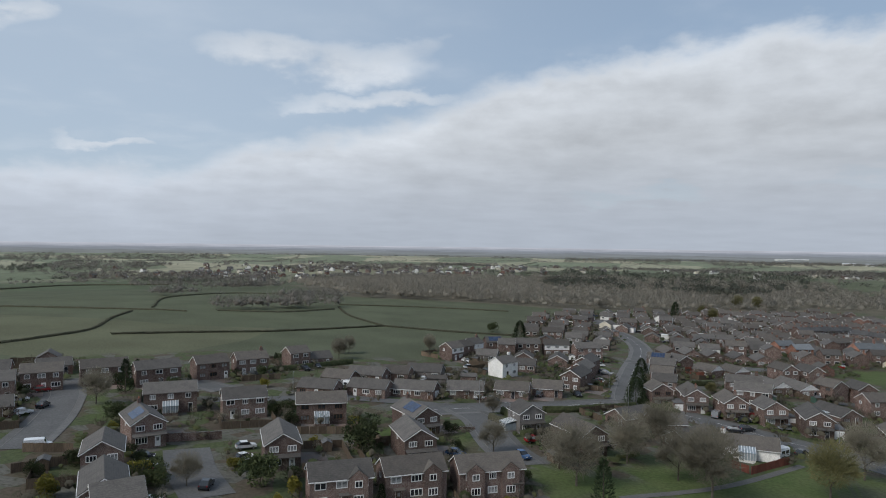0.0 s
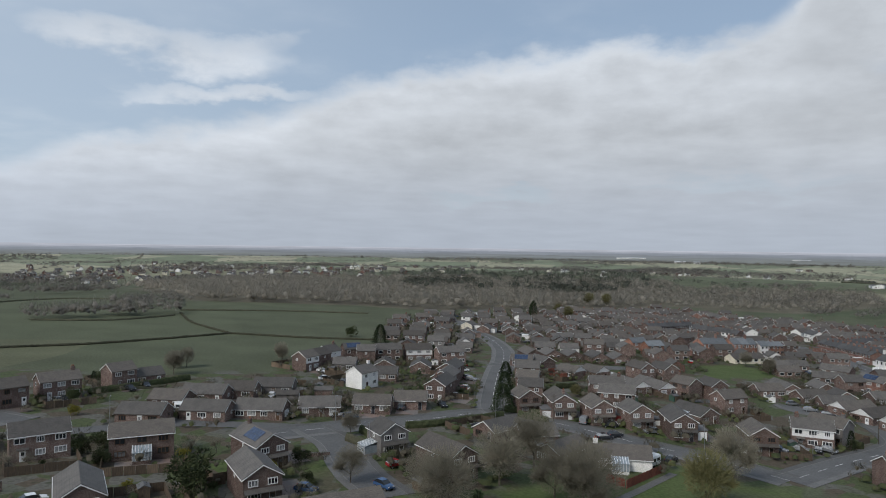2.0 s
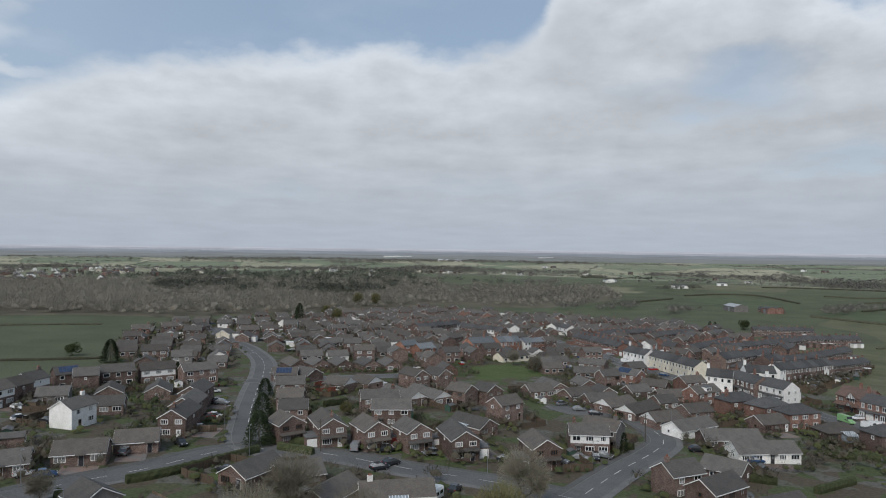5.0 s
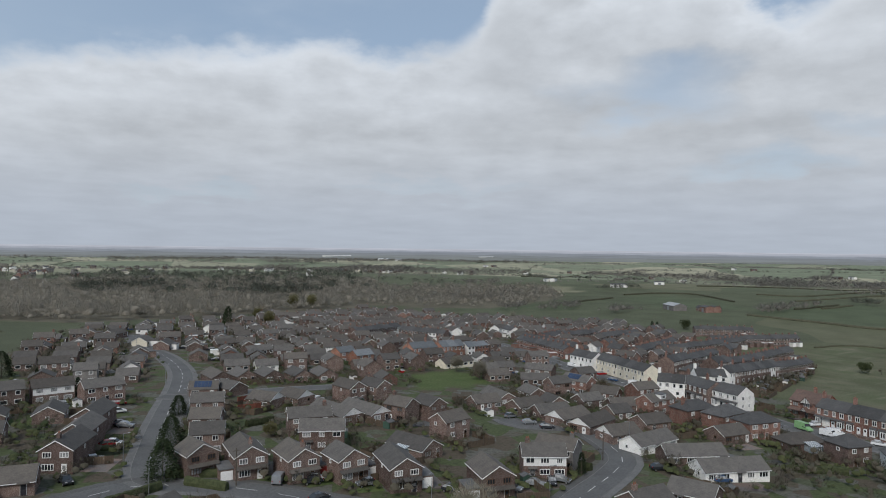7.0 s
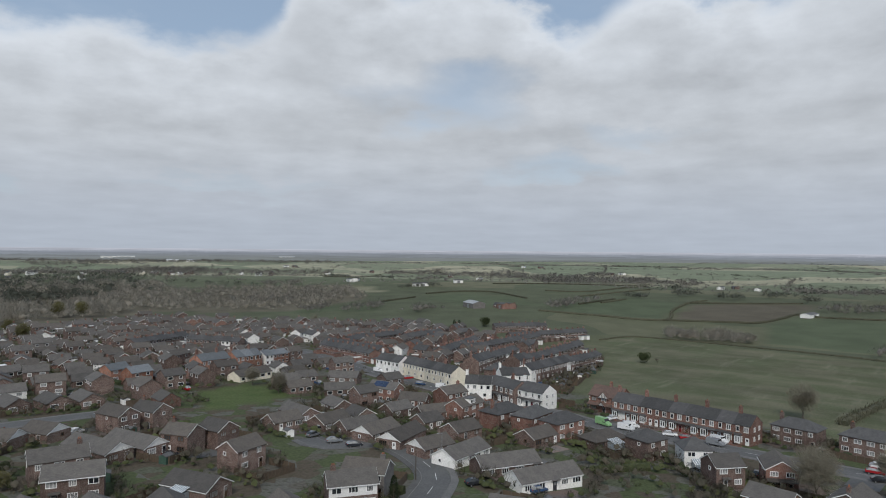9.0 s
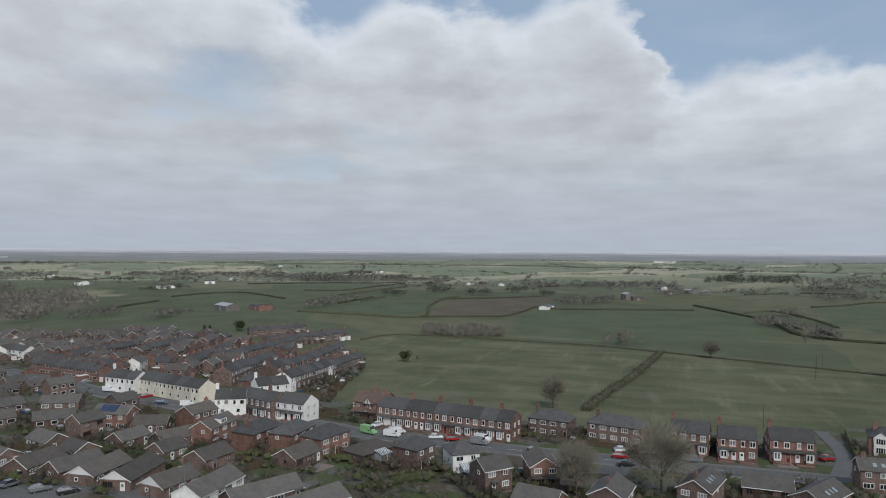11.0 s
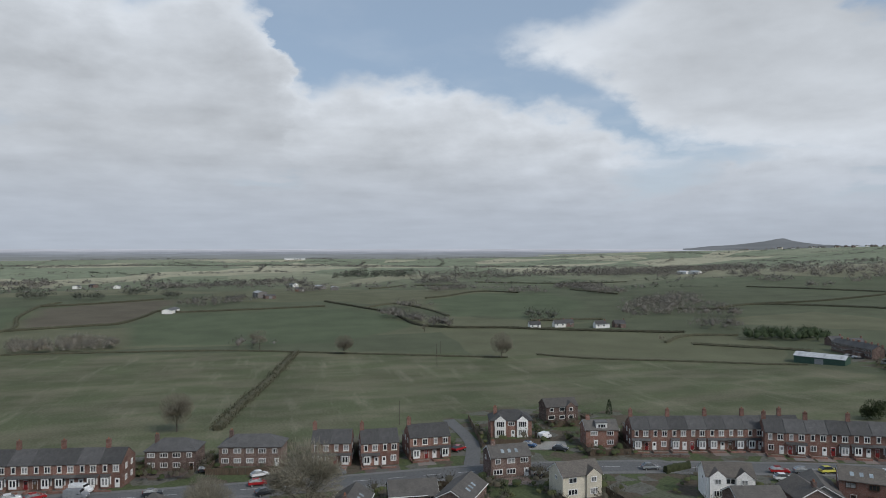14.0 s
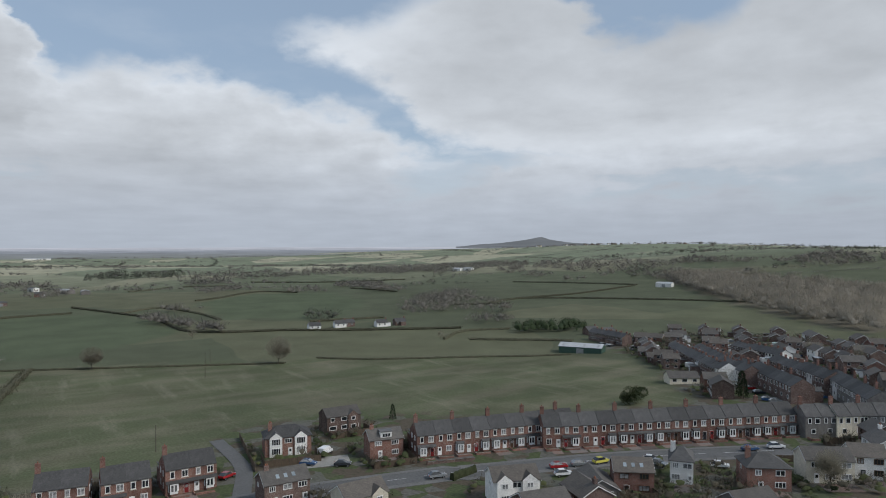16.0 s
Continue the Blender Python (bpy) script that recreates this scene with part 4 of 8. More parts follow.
    if "C" in extras:
        side = -1 if "-" in extras else 1
        y0 = side * W / 2
        ya, yb = sorted((y0, y0 + side * 3.0))
        c = part("conservatory", Solid().box(-1.7, 1.7, ya, yb, -0.6, 0.6), mat, ob, "white-framed glazed conservatory")
        part("glazing", Solid().box(-1.65, 1.65, ya + 0.05, yb - 0.05, 0.6, 2.2), CLEAR, c)
        q = [(-1.8, y0, 2.9), (1.8, y0, 2.9), (1.8, y0 + side * 3.1, 2.25), (-1.8, y0 + side * 3.1, 2.25)]
        part("glass_roof", Solid().slab(q if side < 0 else q[::-1], 0.06), CLEAR, c)
        bars = Solid()
        for k in range(7):
            xa = -1.7 + 3.4 * k / 6
            bars.box(xa - 0.04, xa + 0.04, y0 + side * 3.0 - 0.04, y0 + side * 3.0 + 0.04, 0.6, 2.25)
            bars.slab([(xa - 0.05, y0, 2.97), (xa + 0.05, y0, 2.97), (xa + 0.05, y0 + side * 3.1, 2.32), (xa - 0.05, y0 + side * 3.1, 2.32)][::-side], 0.06)
        part("glazing_bar", bars, WHITE, c)
    if "R" in extras:
        for i in (-1, 0, 1):
            q = [(i * 1.7 - 0.35, -0.45 * W / 2, r - 0.45 * (r - e) + 0.2), (i * 1.7 + 0.35, -0.45 * W / 2, r - 0.45 * (r - e) + 0.2), (i * 1.7 + 0.35, -0.72 * W / 2, r - 0.72 * (r - e) + 0.2), (i * 1.7 - 0.35, -0.72 * W / 2, r - 0.72 * (r - e) + 0.2)]
            part("rooflight", Solid().slab(q, 0.08), CLEAR, ob)
    if "M" in extras:
        side = -1 if "-" in extras else 1
        ya, yb = sorted((side * 0.6, side * (W / 2 - 0.4)))
        m = part("dormer", Solid().box(-1.5, 1.5, ya, yb, e - 0.2, r - 0.25), RENDER, ob, "white box dormer")
        part("dormer_roof", Solid().box(-1.7, 1.7, ya - 0.2, yb + 0.2, r - 0.25, r - 0.05), FELT, m)
        window(m, 0, side * (W / 2 - 0.4), (e + r) / 2 - 0.1, 0 if side > 0 else 180, 2.2, 1.1, 1, WHITE, 3)
    if "F" in extras:
        side = -1 if "-" in extras else 1
        y0 = side * W / 2
        wg, rise = 1.6, 1.3
        for cx in ((-L * 0.27, L * 0.27) if "2" in extras else (L * 0.26,)):
            ya, yb = sorted((side * 0.6, y0 + side * 0.5))
            f = part("front_gable", Solid().add([(cx - wg, y, zz) for y in (ya, yb) for zz in (-1.0, e)] + [(cx + wg, y, zz) for y in (ya, yb) for zz in (-1.0, e)] + [(cx, y, e + rise) for y in (ya, yb)],
                                                [(0, 4, 5, 8, 1), (2, 3, 9, 7, 6), (0, 1, 3, 2), (4, 6, 7, 5)]), RENDER if "W" in extras else mat, ob)
            s = Solid()
            for sd in (-1, 1):
                q = [(cx, ya, e + rise + 0.14), (cx, yb + 0.2, e + rise + 0.14), (cx + sd * (wg + 0.25), yb + 0.2, e - 0.06), (cx + sd * (wg + 0.25), ya, e - 0.06)]
                s.slab(q if sd < 0 else q[::-1], 0.12)
            part("gable_roof", s, roof, f)
            yo = y0 + side * 0.5
            window(f, cx, yo, up or low, 0 if side > 0 else 180, 2.3 if "W" in extras else 1.3, 1.7 if "W" in extras else 1.15, detail, WHITE, 4 if "W" in extras else 2)
            if up:
                window(f, cx, yo, low, 0 if side > 0 else 180, 2.3 if "W" in extras else 1.7, 1.7 if "W" in extras else 1.3, detail, WHITE, 4 if "W" in extras else 3)
    if ("K" in extras) or (kind in "DH" and rng.random() < 0.25 and detail >= 1):
        chimney_parts(ob, L * 0.36 * rng.choice([-1, 1]), 0.0, r, 1.0, mat)
    return ob


def terrace(x, y, turn, length, wall, each=4.9, front=1, bays=True, roof=None, shop=False):
    """A row of joined houses, every one a thing of its own; front: the side of y that faces the street."""
    n = max(1, round(length / each))
    each = length / n
    e, r, W = 5.5, 8.0, 7.6
    c, s = math.cos(radians(turn)), math.sin(radians(turn))
    mat, words = WALLS[wall]
    detail = 2 if nearness(x, y) < 150 else 1 if nearness(x, y) < 205 else 0
    rng = random.Random(int(x * 13 + y * 7))
    for i in range(n):
        u = -length / 2 + each * (i + 0.5)
        px, py = x + c * u, y + s * u
        z = ground_z(px, py) + 0.3
        skin, skin_words = (mat, words) if wall in "wcr" or rng.random() < 0.9 else (RENDER, "white-rendered")
        HOUSES.append((px, py, 4.5, turn, each, W))
        if nearness(px, py) < 230:
            TERRACES.append((px, py, turn, each, front))
        if nearness(px, py) > 290:
            far_house(px, py, turn, each - 0.02, W - 0.6, e - 0.7, r - 1.2 + rng.uniform(-0.35, 0.35), "w" if skin == RENDER else wall, 11 if roof else 6, z)
            if i % 2 and not roof:
                out_x, out_y = px + s * front * (W / 2 + 2.0), py - c * front * (W / 2 + 2.0)
                far_house(out_x, out_y, turn + 90, 4.2, each * 0.62, 3.4, 5.0, wall, 6, z)
            continue
        ob = thing("terraced_house", pose(px, py, z, 0, 0, turn), "%s terraced house with stone lintels and slate roof" % skin_words if detail else "%s terraced house with a dark slate roof" % skin_words, "house", "terraced houses")
        h = each / 2 - 0.002
        if shop and i == 0:
            part("shopfront", Solid().box(-h + 0.05, h - 0.05, *sorted((front * W / 2, front * (W / 2 + 0.12))), -0.2, 2.9), RENDER, ob, "white painted shopfront")
        part("wall", Solid().prism([(-W / 2, -2.0), (W / 2, -2.0), (W / 2, e), (0, r), (-W / 2, e)], -h, h), skin, ob)
        part("roof", gable_roof(each - 0.01, W, e, r, 0.25, 0.0), roof or SLATE, ob)
        if i % 2 == 0 or detail == 0:
            if detail or i % 2 == 0:
                chimney_parts(ob, -h + 0.5, 0.0, r, 2.0, RED_BRICK if wall != "w" else mat, 3 if detail > 1 else 1)
        for end, last in ((-1, 0), (1, n - 1)):
            if i == last and detail:
                for wy, wz in ((-1.6, 1.7), (1.5, 1.7), (-1.5, 4.3), (1.6, 4.3)):
                    window(ob, end * h, wy, wz, 90 if end < 0 else -90, 1.0, 1.3, detail, WHITE, 2)
        # rear wing
        if detail == 1 or i % 2:
            ya, yb = sorted((-front * W / 2, -front * (W / 2 + 3.6)))
            wing = part("rear_wing", Solid().box(-h + 0.1, 0.2, ya, yb, -2.0, 3.6), skin, ob)
            q = [(-h, ya - 0.1, 4.6), (-h, yb + 0.1, 4.6), (0.35, yb + 0.1, 3.6), (0.35, ya - 0.1, 3.6)]
            part("wing_roof", Solid().slab(q[::-1], 0.12), SLATE, wing)
        for side in (front, -front):
            y0, facing = side * W / 2, 0 if side > 0 else 180
            if detail == 0 and side != front:
                window(ob, 0.8, y0, 4.3, facing, 0.95, 1.3, 0, WHITE, 1)
                continue
            for sx, wide in ((-each * 0.24, 0.95), (each * 0.24, 1.35)):
                window(ob, sx, y0, 4.35, facing, wide, 1.5, detail if side == front else 0, WHITE, 1 if wide < 1 else 2)
                if side == front and detail:
                    part("sill", Solid().box(sx - wide / 2 - 0.12, sx + wide / 2 + 0.12, *sorted((y0, y0 + side * 0.14)), 3.44, 3.60), STONE, ob)
                if side == front and detail:
                    part("lintel", Solid().box(sx - wide / 2 - 0.15, sx + wide / 2 + 0.15, min(y0, y0 + side * 0.06), max(y0, y0 + side * 0.06), 5.06, 5.36), STONE if wall == "r" else WHITE, ob)
            if side == front and detail:
                flip = 1 if i % 2 else -1
                door(ob, -flip * each * 0.3, y0, facing, rng.choice([WHITE, WHITE, DOOR_DARK, BROWN_TIMBER, DOOR_RED]), detail)
                if bays and rng.random() < 0.88:
                    bx = flip * each * 0.2
                    out = y0 + side * 0.75
                    bay = part("bay_window", Solid().add([(bx - 1.1, y0, -0.8), (bx - 0.7, out, -0.8), (bx + 0.7, out, -0.8), (bx + 1.1, y0, -0.8), (bx - 1.1, y0, 0.75), (bx - 0.7, out, 0.75), (bx + 0.7, out, 0.75), (bx + 1.1, y0, 0.75)],
                                                         [(0, 1, 5, 4), (1, 2, 6, 5), (2, 3, 7, 6), (4, 5, 6, 7)] if side > 0 else [(4, 5, 1, 0), (5, 6, 2, 1), (6, 7, 3, 2), (7, 6, 5, 4)]), skin, ob, "white-framed bay window")
                    part("pane", Solid().box(bx - 0.85, bx + 0.85, *sorted((y0, out - side * 0.06)), 0.75, 2.45), GLASS, bay)
                    fr = Solid().box(bx - 0.86, bx + 0.86, *sorted((out - side * 0.05, out + side * 0.02)), 0.35, 0.8)
                    for px2, py2 in ((bx - 0.72, out), (bx, out), (bx + 0.72, out), (bx - 1.05, y0 + side * 0.08), (bx + 1.05, y0 + side * 0.08)):
                        fr.box(px2 - 0.11, px2 + 0.11, py2 - 0.06, py2 + 0.06, 0.75, 2.5)
                    fr.box(bx - 0.8, bx + 0.8, *sorted((out - side * 0.1, out + side * 0.04)), 2.28, 2.55).box(bx - 0.85, bx + 0.85, *sorted((out - side * 0.1, out + side * 0.06)), 0.55, 0.86)
                    part("bay_frame", fr, WHITE, bay)
                    q = [(bx - 1.25, y0, 3.1), (bx + 1.25, y0, 3.1), (bx + 0.9, out + side * 0.15, 2.62), (bx - 0.9, out + side * 0.15, 2.62)]
                    if i // 2 % 3 != 1:
                        q = [(-h, y0, 3.1), (h, y0, 3.1), (h, out + side * 0.15, 2.66), (-h, out + side * 0.15, 2.66)]
                    part("bay_roof", Solid().slab(q if side < 0 else q[::-1], 0.08), SLATE, bay)
                else:
                    window(ob, flip * each * 0.2, y0, 1.6, facing, 1.4, 1.5, detail, WHITE, 2)
            elif side != front:
                window(ob, 1.0, y0, 1.5, facing, 1.1, 1.2, 0, WHITE, 2)
            else:
                window(ob, 0, y0, 1.6, facing, 1.2, 1.3, 0, WHITE, 2)


def timbered_house(x, y, turn, L=11.7, W=8.4):
    """Brick house with a red-brown roof, a black-and-white timbered front gable and a tiled porch roof; the front looks to -y."""
    e, r = 5.4, 8.3
    HOUSES.append((x, y, L / 2, turn, L, W))
    ob = thing("house", pose(x, y, ground_z(x, y) + 0.3, 0, 0, turn), "red brick house with black and white timbered gables", "house", "houses of the village")
    part("wall", Solid().prism([(-W / 2, -1.5), (W / 2, -1.5), (W / 2, e), (0, r), (-W / 2, e)], -L / 2, L / 2), RED_BRICK, ob)
    part("roof", gable_roof(L, W, e, r), RED_TILE, ob)
    for end in (-1, 1):
        part("verge", bargeboard(W, e, r, end * (L / 2 + 0.23) - 0.03), POT, ob, "orange clay verge tiles")
        for k in range(5):
            part("quoin", Solid().box(end * (L / 2 - 0.28) - 0.28, end * (L / 2 - 0.28) + 0.28, -W / 2 - 0.06, -W / 2 + 0.1, 0.3 + k * 1.05, 0.8 + k * 1.05), STONE, ob)
    for cx, wide, base, top, out in ((0.0, 1.9, e - 0.5, e + 1.7, 0.5), (0.0, 1.1, 2.5, 3.9, 1.7)):
        yo = -W / 2 - out
        gab = part("front_gable", Solid().prism([(-wide, base), (wide, base), (0.0, top)], 0.0, 0.12), RENDER, ob, "white gable with black timbers", at=pose(cx, yo, 0, 0, 0, -90))
        for k in (-2, -1, 0, 1, 2):
            u = k * wide * 0.3
            part("timber", Solid().box(0.12, 0.17, u - 0.07, u + 0.07, base, top - abs(u) / wide * (top - base) - 0.05), DOOR_DARK, gab)
        part("timber", Solid().box(0.12, 0.18, -wide, wide, base - 0.08, base + 0.12), DOOR_DARK, gab)
        s = Solid()
        for sd in (-1, 1):
            q = [(0.35, 0, top + 0.16), (0.35, sd * (wide + 0.3), base - 0.08), (-out - 0.6, sd * (wide + 0.3), base - 0.08), (-out - 0.6, 0, top + 0.16)]
            s.slab(q if sd < 0 else q[::-1], 0.12)
        part("gable_roof", s, RED_TILE, gab)
    part("porch_roof", Solid().slab([(-L / 2, -W / 2, 3.1), (L / 2, -W / 2, 3.1), (L / 2, -W / 2 - 1.6, 2.5), (-L / 2, -W / 2 - 1.6, 2.5)][::-1], 0.12), RED_TILE, ob)
    for u in (-L * 0.33, 0.0, L * 0.33):
        window(ob, u, -W / 2, 4.2, 180, 1.9, 1.5, 2, BROWN_TIMBER if u else WHITE, 3)
    for u in (-L * 0.33, L * 0.33):
        window(ob, u, -W / 2, 1.4, 180, 2.2, 1.5, 2, BROWN_TIMBER, 3)
    door(ob, 0, -W / 2, 180, DOOR_DARK, 2)
    chimney_parts(ob, 0.4, 0.0, r, 1.4, RED_BRICK, 3)


# ---- hedges, trees, shrubs ----
def hedge(points, height=1.5, width=1.4, mat=None, label="", clipped=False, step=2.0):
    """A hedge along a line: a rough-sided bank of twigs with tufts standing out of it."""
    line = smooth_line(points, step)
    rng = random.Random(int(points[0][0] * 3 + points[0][1]))
    s, rows = Solid(), []
    rough = 0.12 if clipped else 0.32
    for i, q in enumerate(line):
        d = (line[min(i + 1, len(line) - 1)] - line[max(i - 1, 0)]).normalized()
        nx, ny = -d.y, d.x
        ring = []
        for k, (o, h) in enumerate(((-0.5, -0.1), (-0.55, 0.45), (-0.32, 0.95), (0.05, 1.05), (0.36, 0.92), (0.55, 0.4), (0.5, -0.1))):
            j = 1 + rough * rng.uniform(-1, 1)
            x, y = q.x + nx * o * width * j, q.y + ny * o * width * j
            ring.append((x, y, ground_z(q.x, q.y) + h * height * (1 + rough * rng.uniform(-0.7, 0.7) if h > 0 else 1)))
        rows.append(ring)
    flat = [p for ring in rows for p in ring]
    faces = [(i * 7 + k, i * 7 + k + 1, (i + 1) * 7 + k + 1, (i + 1) * 7 + k) for i in range(len(rows) - 1) for k in range(6)]
    last = 7 * (len(rows) - 1)
    s.add(flat, faces + [tuple(range(6, -1, -1)), tuple(range(last, last + 7))])
    if not clipped:
        for q in line:
            for _ in range(22 if width < 2.5 else 70):
                x, y = q.x + rng.gauss(0, width * 0.45), q.y + rng.gauss(0, width * 0.45)
                z = ground_z(x, y) + height * rng.uniform(0.2, 0.9)
                a = rng.uniform(0, 6.28)
                lean = rng.gauss(0, 0.3)
                dx, dy, t = math.cos(a) * 0.12, math.sin(a) * 0.12, height * rng.uniform(0.3, 0.7)
                s.add([(x - dx, y - dy, z), (x + dx, y + dy, z), (x + dy * 3 * lean, y - dx * 3 * lean, z + t)], [(0, 1, 2)])
    return tagged(new("hedge", s.mesh("hedge", mat or BARE_HEDGE)), label or "dark leafless field hedge between pastures", "hedge")


def sprays(rng, count, centre, size, length, width, up=0.4, shell=0.35, solid=None, power=1.0):
    """Thin blades pointing out of an ellipsoid: twigs, needles or leaves."""
    s = solid or Solid()
    verts, faces = [], []
    n0 = len(s.verts)
    for _ in range(count):
        d = Vector((rng.gauss(0, 1), rng.gauss(0, 1), rng.gauss(0, 1))).normalized()
        k = (shell + (1 - shell) * rng.random() ** 0.6) ** power
        p = Vector((centre[0] + d.x * size[0] * k, centre[1] + d.y * size[1] * k, centre[2] + d.z * size[2] * k))
        a = (d + Vector((rng.gauss(0, 0.5), rng.gauss(0, 0.5), up + rng.gauss(0, 0.4)))).normalized()
        b = a.cross(Vector((rng.gauss(0, 1), rng.gauss(0, 1), rng.gauss(0, 1)))).normalized()
        l, w = length * rng.uniform(0.5, 1.3), width * rng.uniform(0.6, 1.3)
        n = n0 + len(verts)
        verts += [tuple(p - b * w), tuple(p + b * w), tuple(p + a * l + b * w * 0.3)]
        faces.append((n, n + 1, n + 2))
    s.verts += verts
    s.faces += faces
    s.slots += [0] * len(faces)
    return s


def limbs(rng, solid, tips, p, d, length, radius, depth, spread=0.55):
    end = p + d * length
    solid.rod(p, end, radius, radius * 0.62, 5 if depth > 1 else 4)
    if depth == 0:
        tips.append((end, d))
        return
    tips.append((end, d))
    for _ in range(3 if depth > 1 else 4):
        n = (d + Vector((rng.gauss(0, spread), rng.gauss(0, spread), rng.gauss(0.12, spread * 0.6)))).normalized()
        limbs(rng, solid, tips, p + d * length * rng.uniform(0.6, 1.0), n, length * rng.uniform(0.58, 0.8), radius * 0.55, depth - 1, spread)


def twigs_at(rng, tips, each, length, width):
    s = Solid()
    for p, d in tips:
        for _ in range(each):
            a = (d + Vector((rng.gauss(0, 0.7), rng.gauss(0, 0.7), rng.gauss(0.1, 0.5)))).normalized()
            b = a.cross(Vector((rng.gauss(0, 1), rng.gauss(0, 1), rng.gauss(0, 1)))).normalized()
            q = p - d * rng.uniform(0, 1.0)
            l = length * rng.uniform(0.5, 1.3)
            s.add([q - b * width, q + b * width, q + a * l], [(0, 1, 2)])
    return s


def stock_tree(kind, seed, height, light=False):
    """A model tree at its base; copies are planted from it and the model itself is then removed."""
    rng = random.Random(seed)
    trunk, tips = Solid(), []
    if kind in ("bare", "oak", "willow"):
        spread = {"bare": 0.58, "oak": 0.8, "willow": 0.6}[kind]
        bole = height * (0.2 if kind == "oak" else 0.26)
        trunk.rod((0, 0, -0.4), (0.05, 0, bole), height * 0.02, height * 0.014, 7)
        for _ in range(5 if kind == "oak" else 4):
            d = Vector((rng.gauss(0, spread), rng.gauss(0, spread), 0.9)).normalized()
            limbs(rng, trunk, tips, Vector((0, 0, bole * rng.uniform(0.75, 1.0))), d, height * 0.25, height * 0.009, 2 if light else 3, spread * 0.95)
        crown = twigs_at(rng, tips, 7 if light else 24, height * 0.14, 0.06 if light else 0.032 if kind != "willow" else 0.05)
        wide = {"bare": 0.40, "oak": 0.46, "willow": 0.40}[kind]
        sprays(rng, 900 if light else 4600, (0, 0, height * 0.60), (height * wide, height * wide, height * 0.40), height * 0.10, 0.026 if kind != "willow" else 0.04, 0.6, 0.25, crown)
        name, mats = "tree", (BARK, CATKIN if kind == "willow" else TWIG)
        label = {"bare": "leafless tree with a grey-brown twiggy crown", "oak": "leafless spreading oak standing in the pasture", "willow": "budding tree with a yellow-green crown"}[kind]
        return name, label, trunk, crown, mats
    if kind in ("conifer", "pines"):
        trunk.rod((0, 0, -0.4), (0, 0, height * 0.92), height * 0.02, 0.03, 7)
        crown = Solid()
        tiers = 26
        for i in range(tiers):
            t = i / (tiers - 1)
            z = height * (0.06 + 0.92 * t)
            reach = height * (0.24 if kind == "conifer" else 0.42) * (1 - t) ** (0.6 if kind == "conifer" else 0.5) * rng.uniform(0.85, 1.1) + 0.25
            for _ in range(34 if kind == "conifer" else 120):
                a = rng.uniform(0, 6.283)
                k = rng.uniform(0.45, 1.0)
                p = Vector((math.cos(a) * reach * k, math.sin(a) * reach * k, z + rng.uniform(-0.3, 0.3) * height / 14))
                d = Vector((math.cos(a), math.sin(a), 0.7 if kind == "conifer" else -0.15)).normalized()
                b = d.cross(Vector((rng.gauss(0, 1), rng.gauss(0, 1), 1))).normalized()
                l, w = height * 0.06 * rng.uniform(0.7, 1.4), height * 0.016
                crown.add([p - b * w, p + b * w, p + d * l], [(0, 1, 2)])
        return "tree", "dark green %s with dense foliage to the ground" % ("columnar conifer" if kind == "conifer" else "spreading conifer"), trunk, crown, (BARK, NEEDLE)
    trunk.rod((0, 0, -0.3), (0, 0, height * 0.5), 0.12, 0.06, 6)
    crown = Solid()
    for _ in range(9):
        c = (rng.gauss(0, height * 0.2), rng.gauss(0, height * 0.2), height * rng.uniform(0.35, 0.72))
        sprays(rng, 210, c, (height * 0.26, height * 0.26, height * 0.24), height * 0.07, height * 0.026, 0.3, 0.55, crown)
    sprays(rng, 160, (0, 0, height * 0.2), (height * 0.38, height * 0.38, height * 0.2), height * 0.06, height * 0.026, 0.3, 0.3, crown)
    label = {"round": "dense ivy-dark evergreen tree in the pasture", "shrub": "rounded evergreen shrub in a garden", "gold": "golden yellow shrub in a garden"}[kind]
    return ("shrub" if kind != "round" else "tree"), label, trunk, crown, (BARK, {"gold": GOLD_LEAF}.get(kind, LEAF))


STOCK_MESH = {}


def plant(kind, x, y, height, z=None):
    rng = random.Random(int(x * 7 + y * 3))
    variant = rng.randrange(3 if kind in ("bare", "shrub") else 2)
    light = kind == "bare" and (height < 5 or nearness(x, y) > 240)
    key = (kind, variant, light)
    if key not in STOCK_MESH:
        name, label, trunk, crown, mats = stock_tree(kind, 11 * variant + len(kind), 10.0, light)
        STOCK_MESH[key] = (name, label, trunk.mesh("trunk", mats[0]), crown.mesh("crown", mats[1]))
    name, label, trunk, crown = STOCK_MESH[key]
    k = height / 10.0
    m = pose(x, y, ground_z(x, y) if z is None else z, 0, 0, rng.uniform(0, 360)) @ Matrix.Diagonal((k * rng.uniform(0.9, 1.1), k * rng.uniform(0.9, 1.1), k, 1))
    ob = thing(name, m, label, name, "trees and shrubs of the village")
    part("trunk", trunk, None, ob)
    part("crown", crown, None, ob)
    return ob


def ball(cuts):
    """Corners and faces of a round lump; 0 cuts: eight faces only."""
    if cuts == 0:
        v = np.array([(1, 0, 0), (0, 1, 0), (-1, 0, 0), (0, -1, 0), (0, 0, 1), (0, 0, -1)], dtype=float)
        return v, np.array([(i, (i + 1) % 4, 4) for i in range(4)] + [((i + 1) % 4, i, 5) for i in range(4)])
    bm = bmesh.new()
    bmesh.ops.create_icosphere(bm, subdivisions=cuts, radius=1.0)
    v, f = np.array([q.co[:] for q in bm.verts]), np.array([[q.index for q in p.verts] for p in bm.faces])
    bm.free()
    return v, f


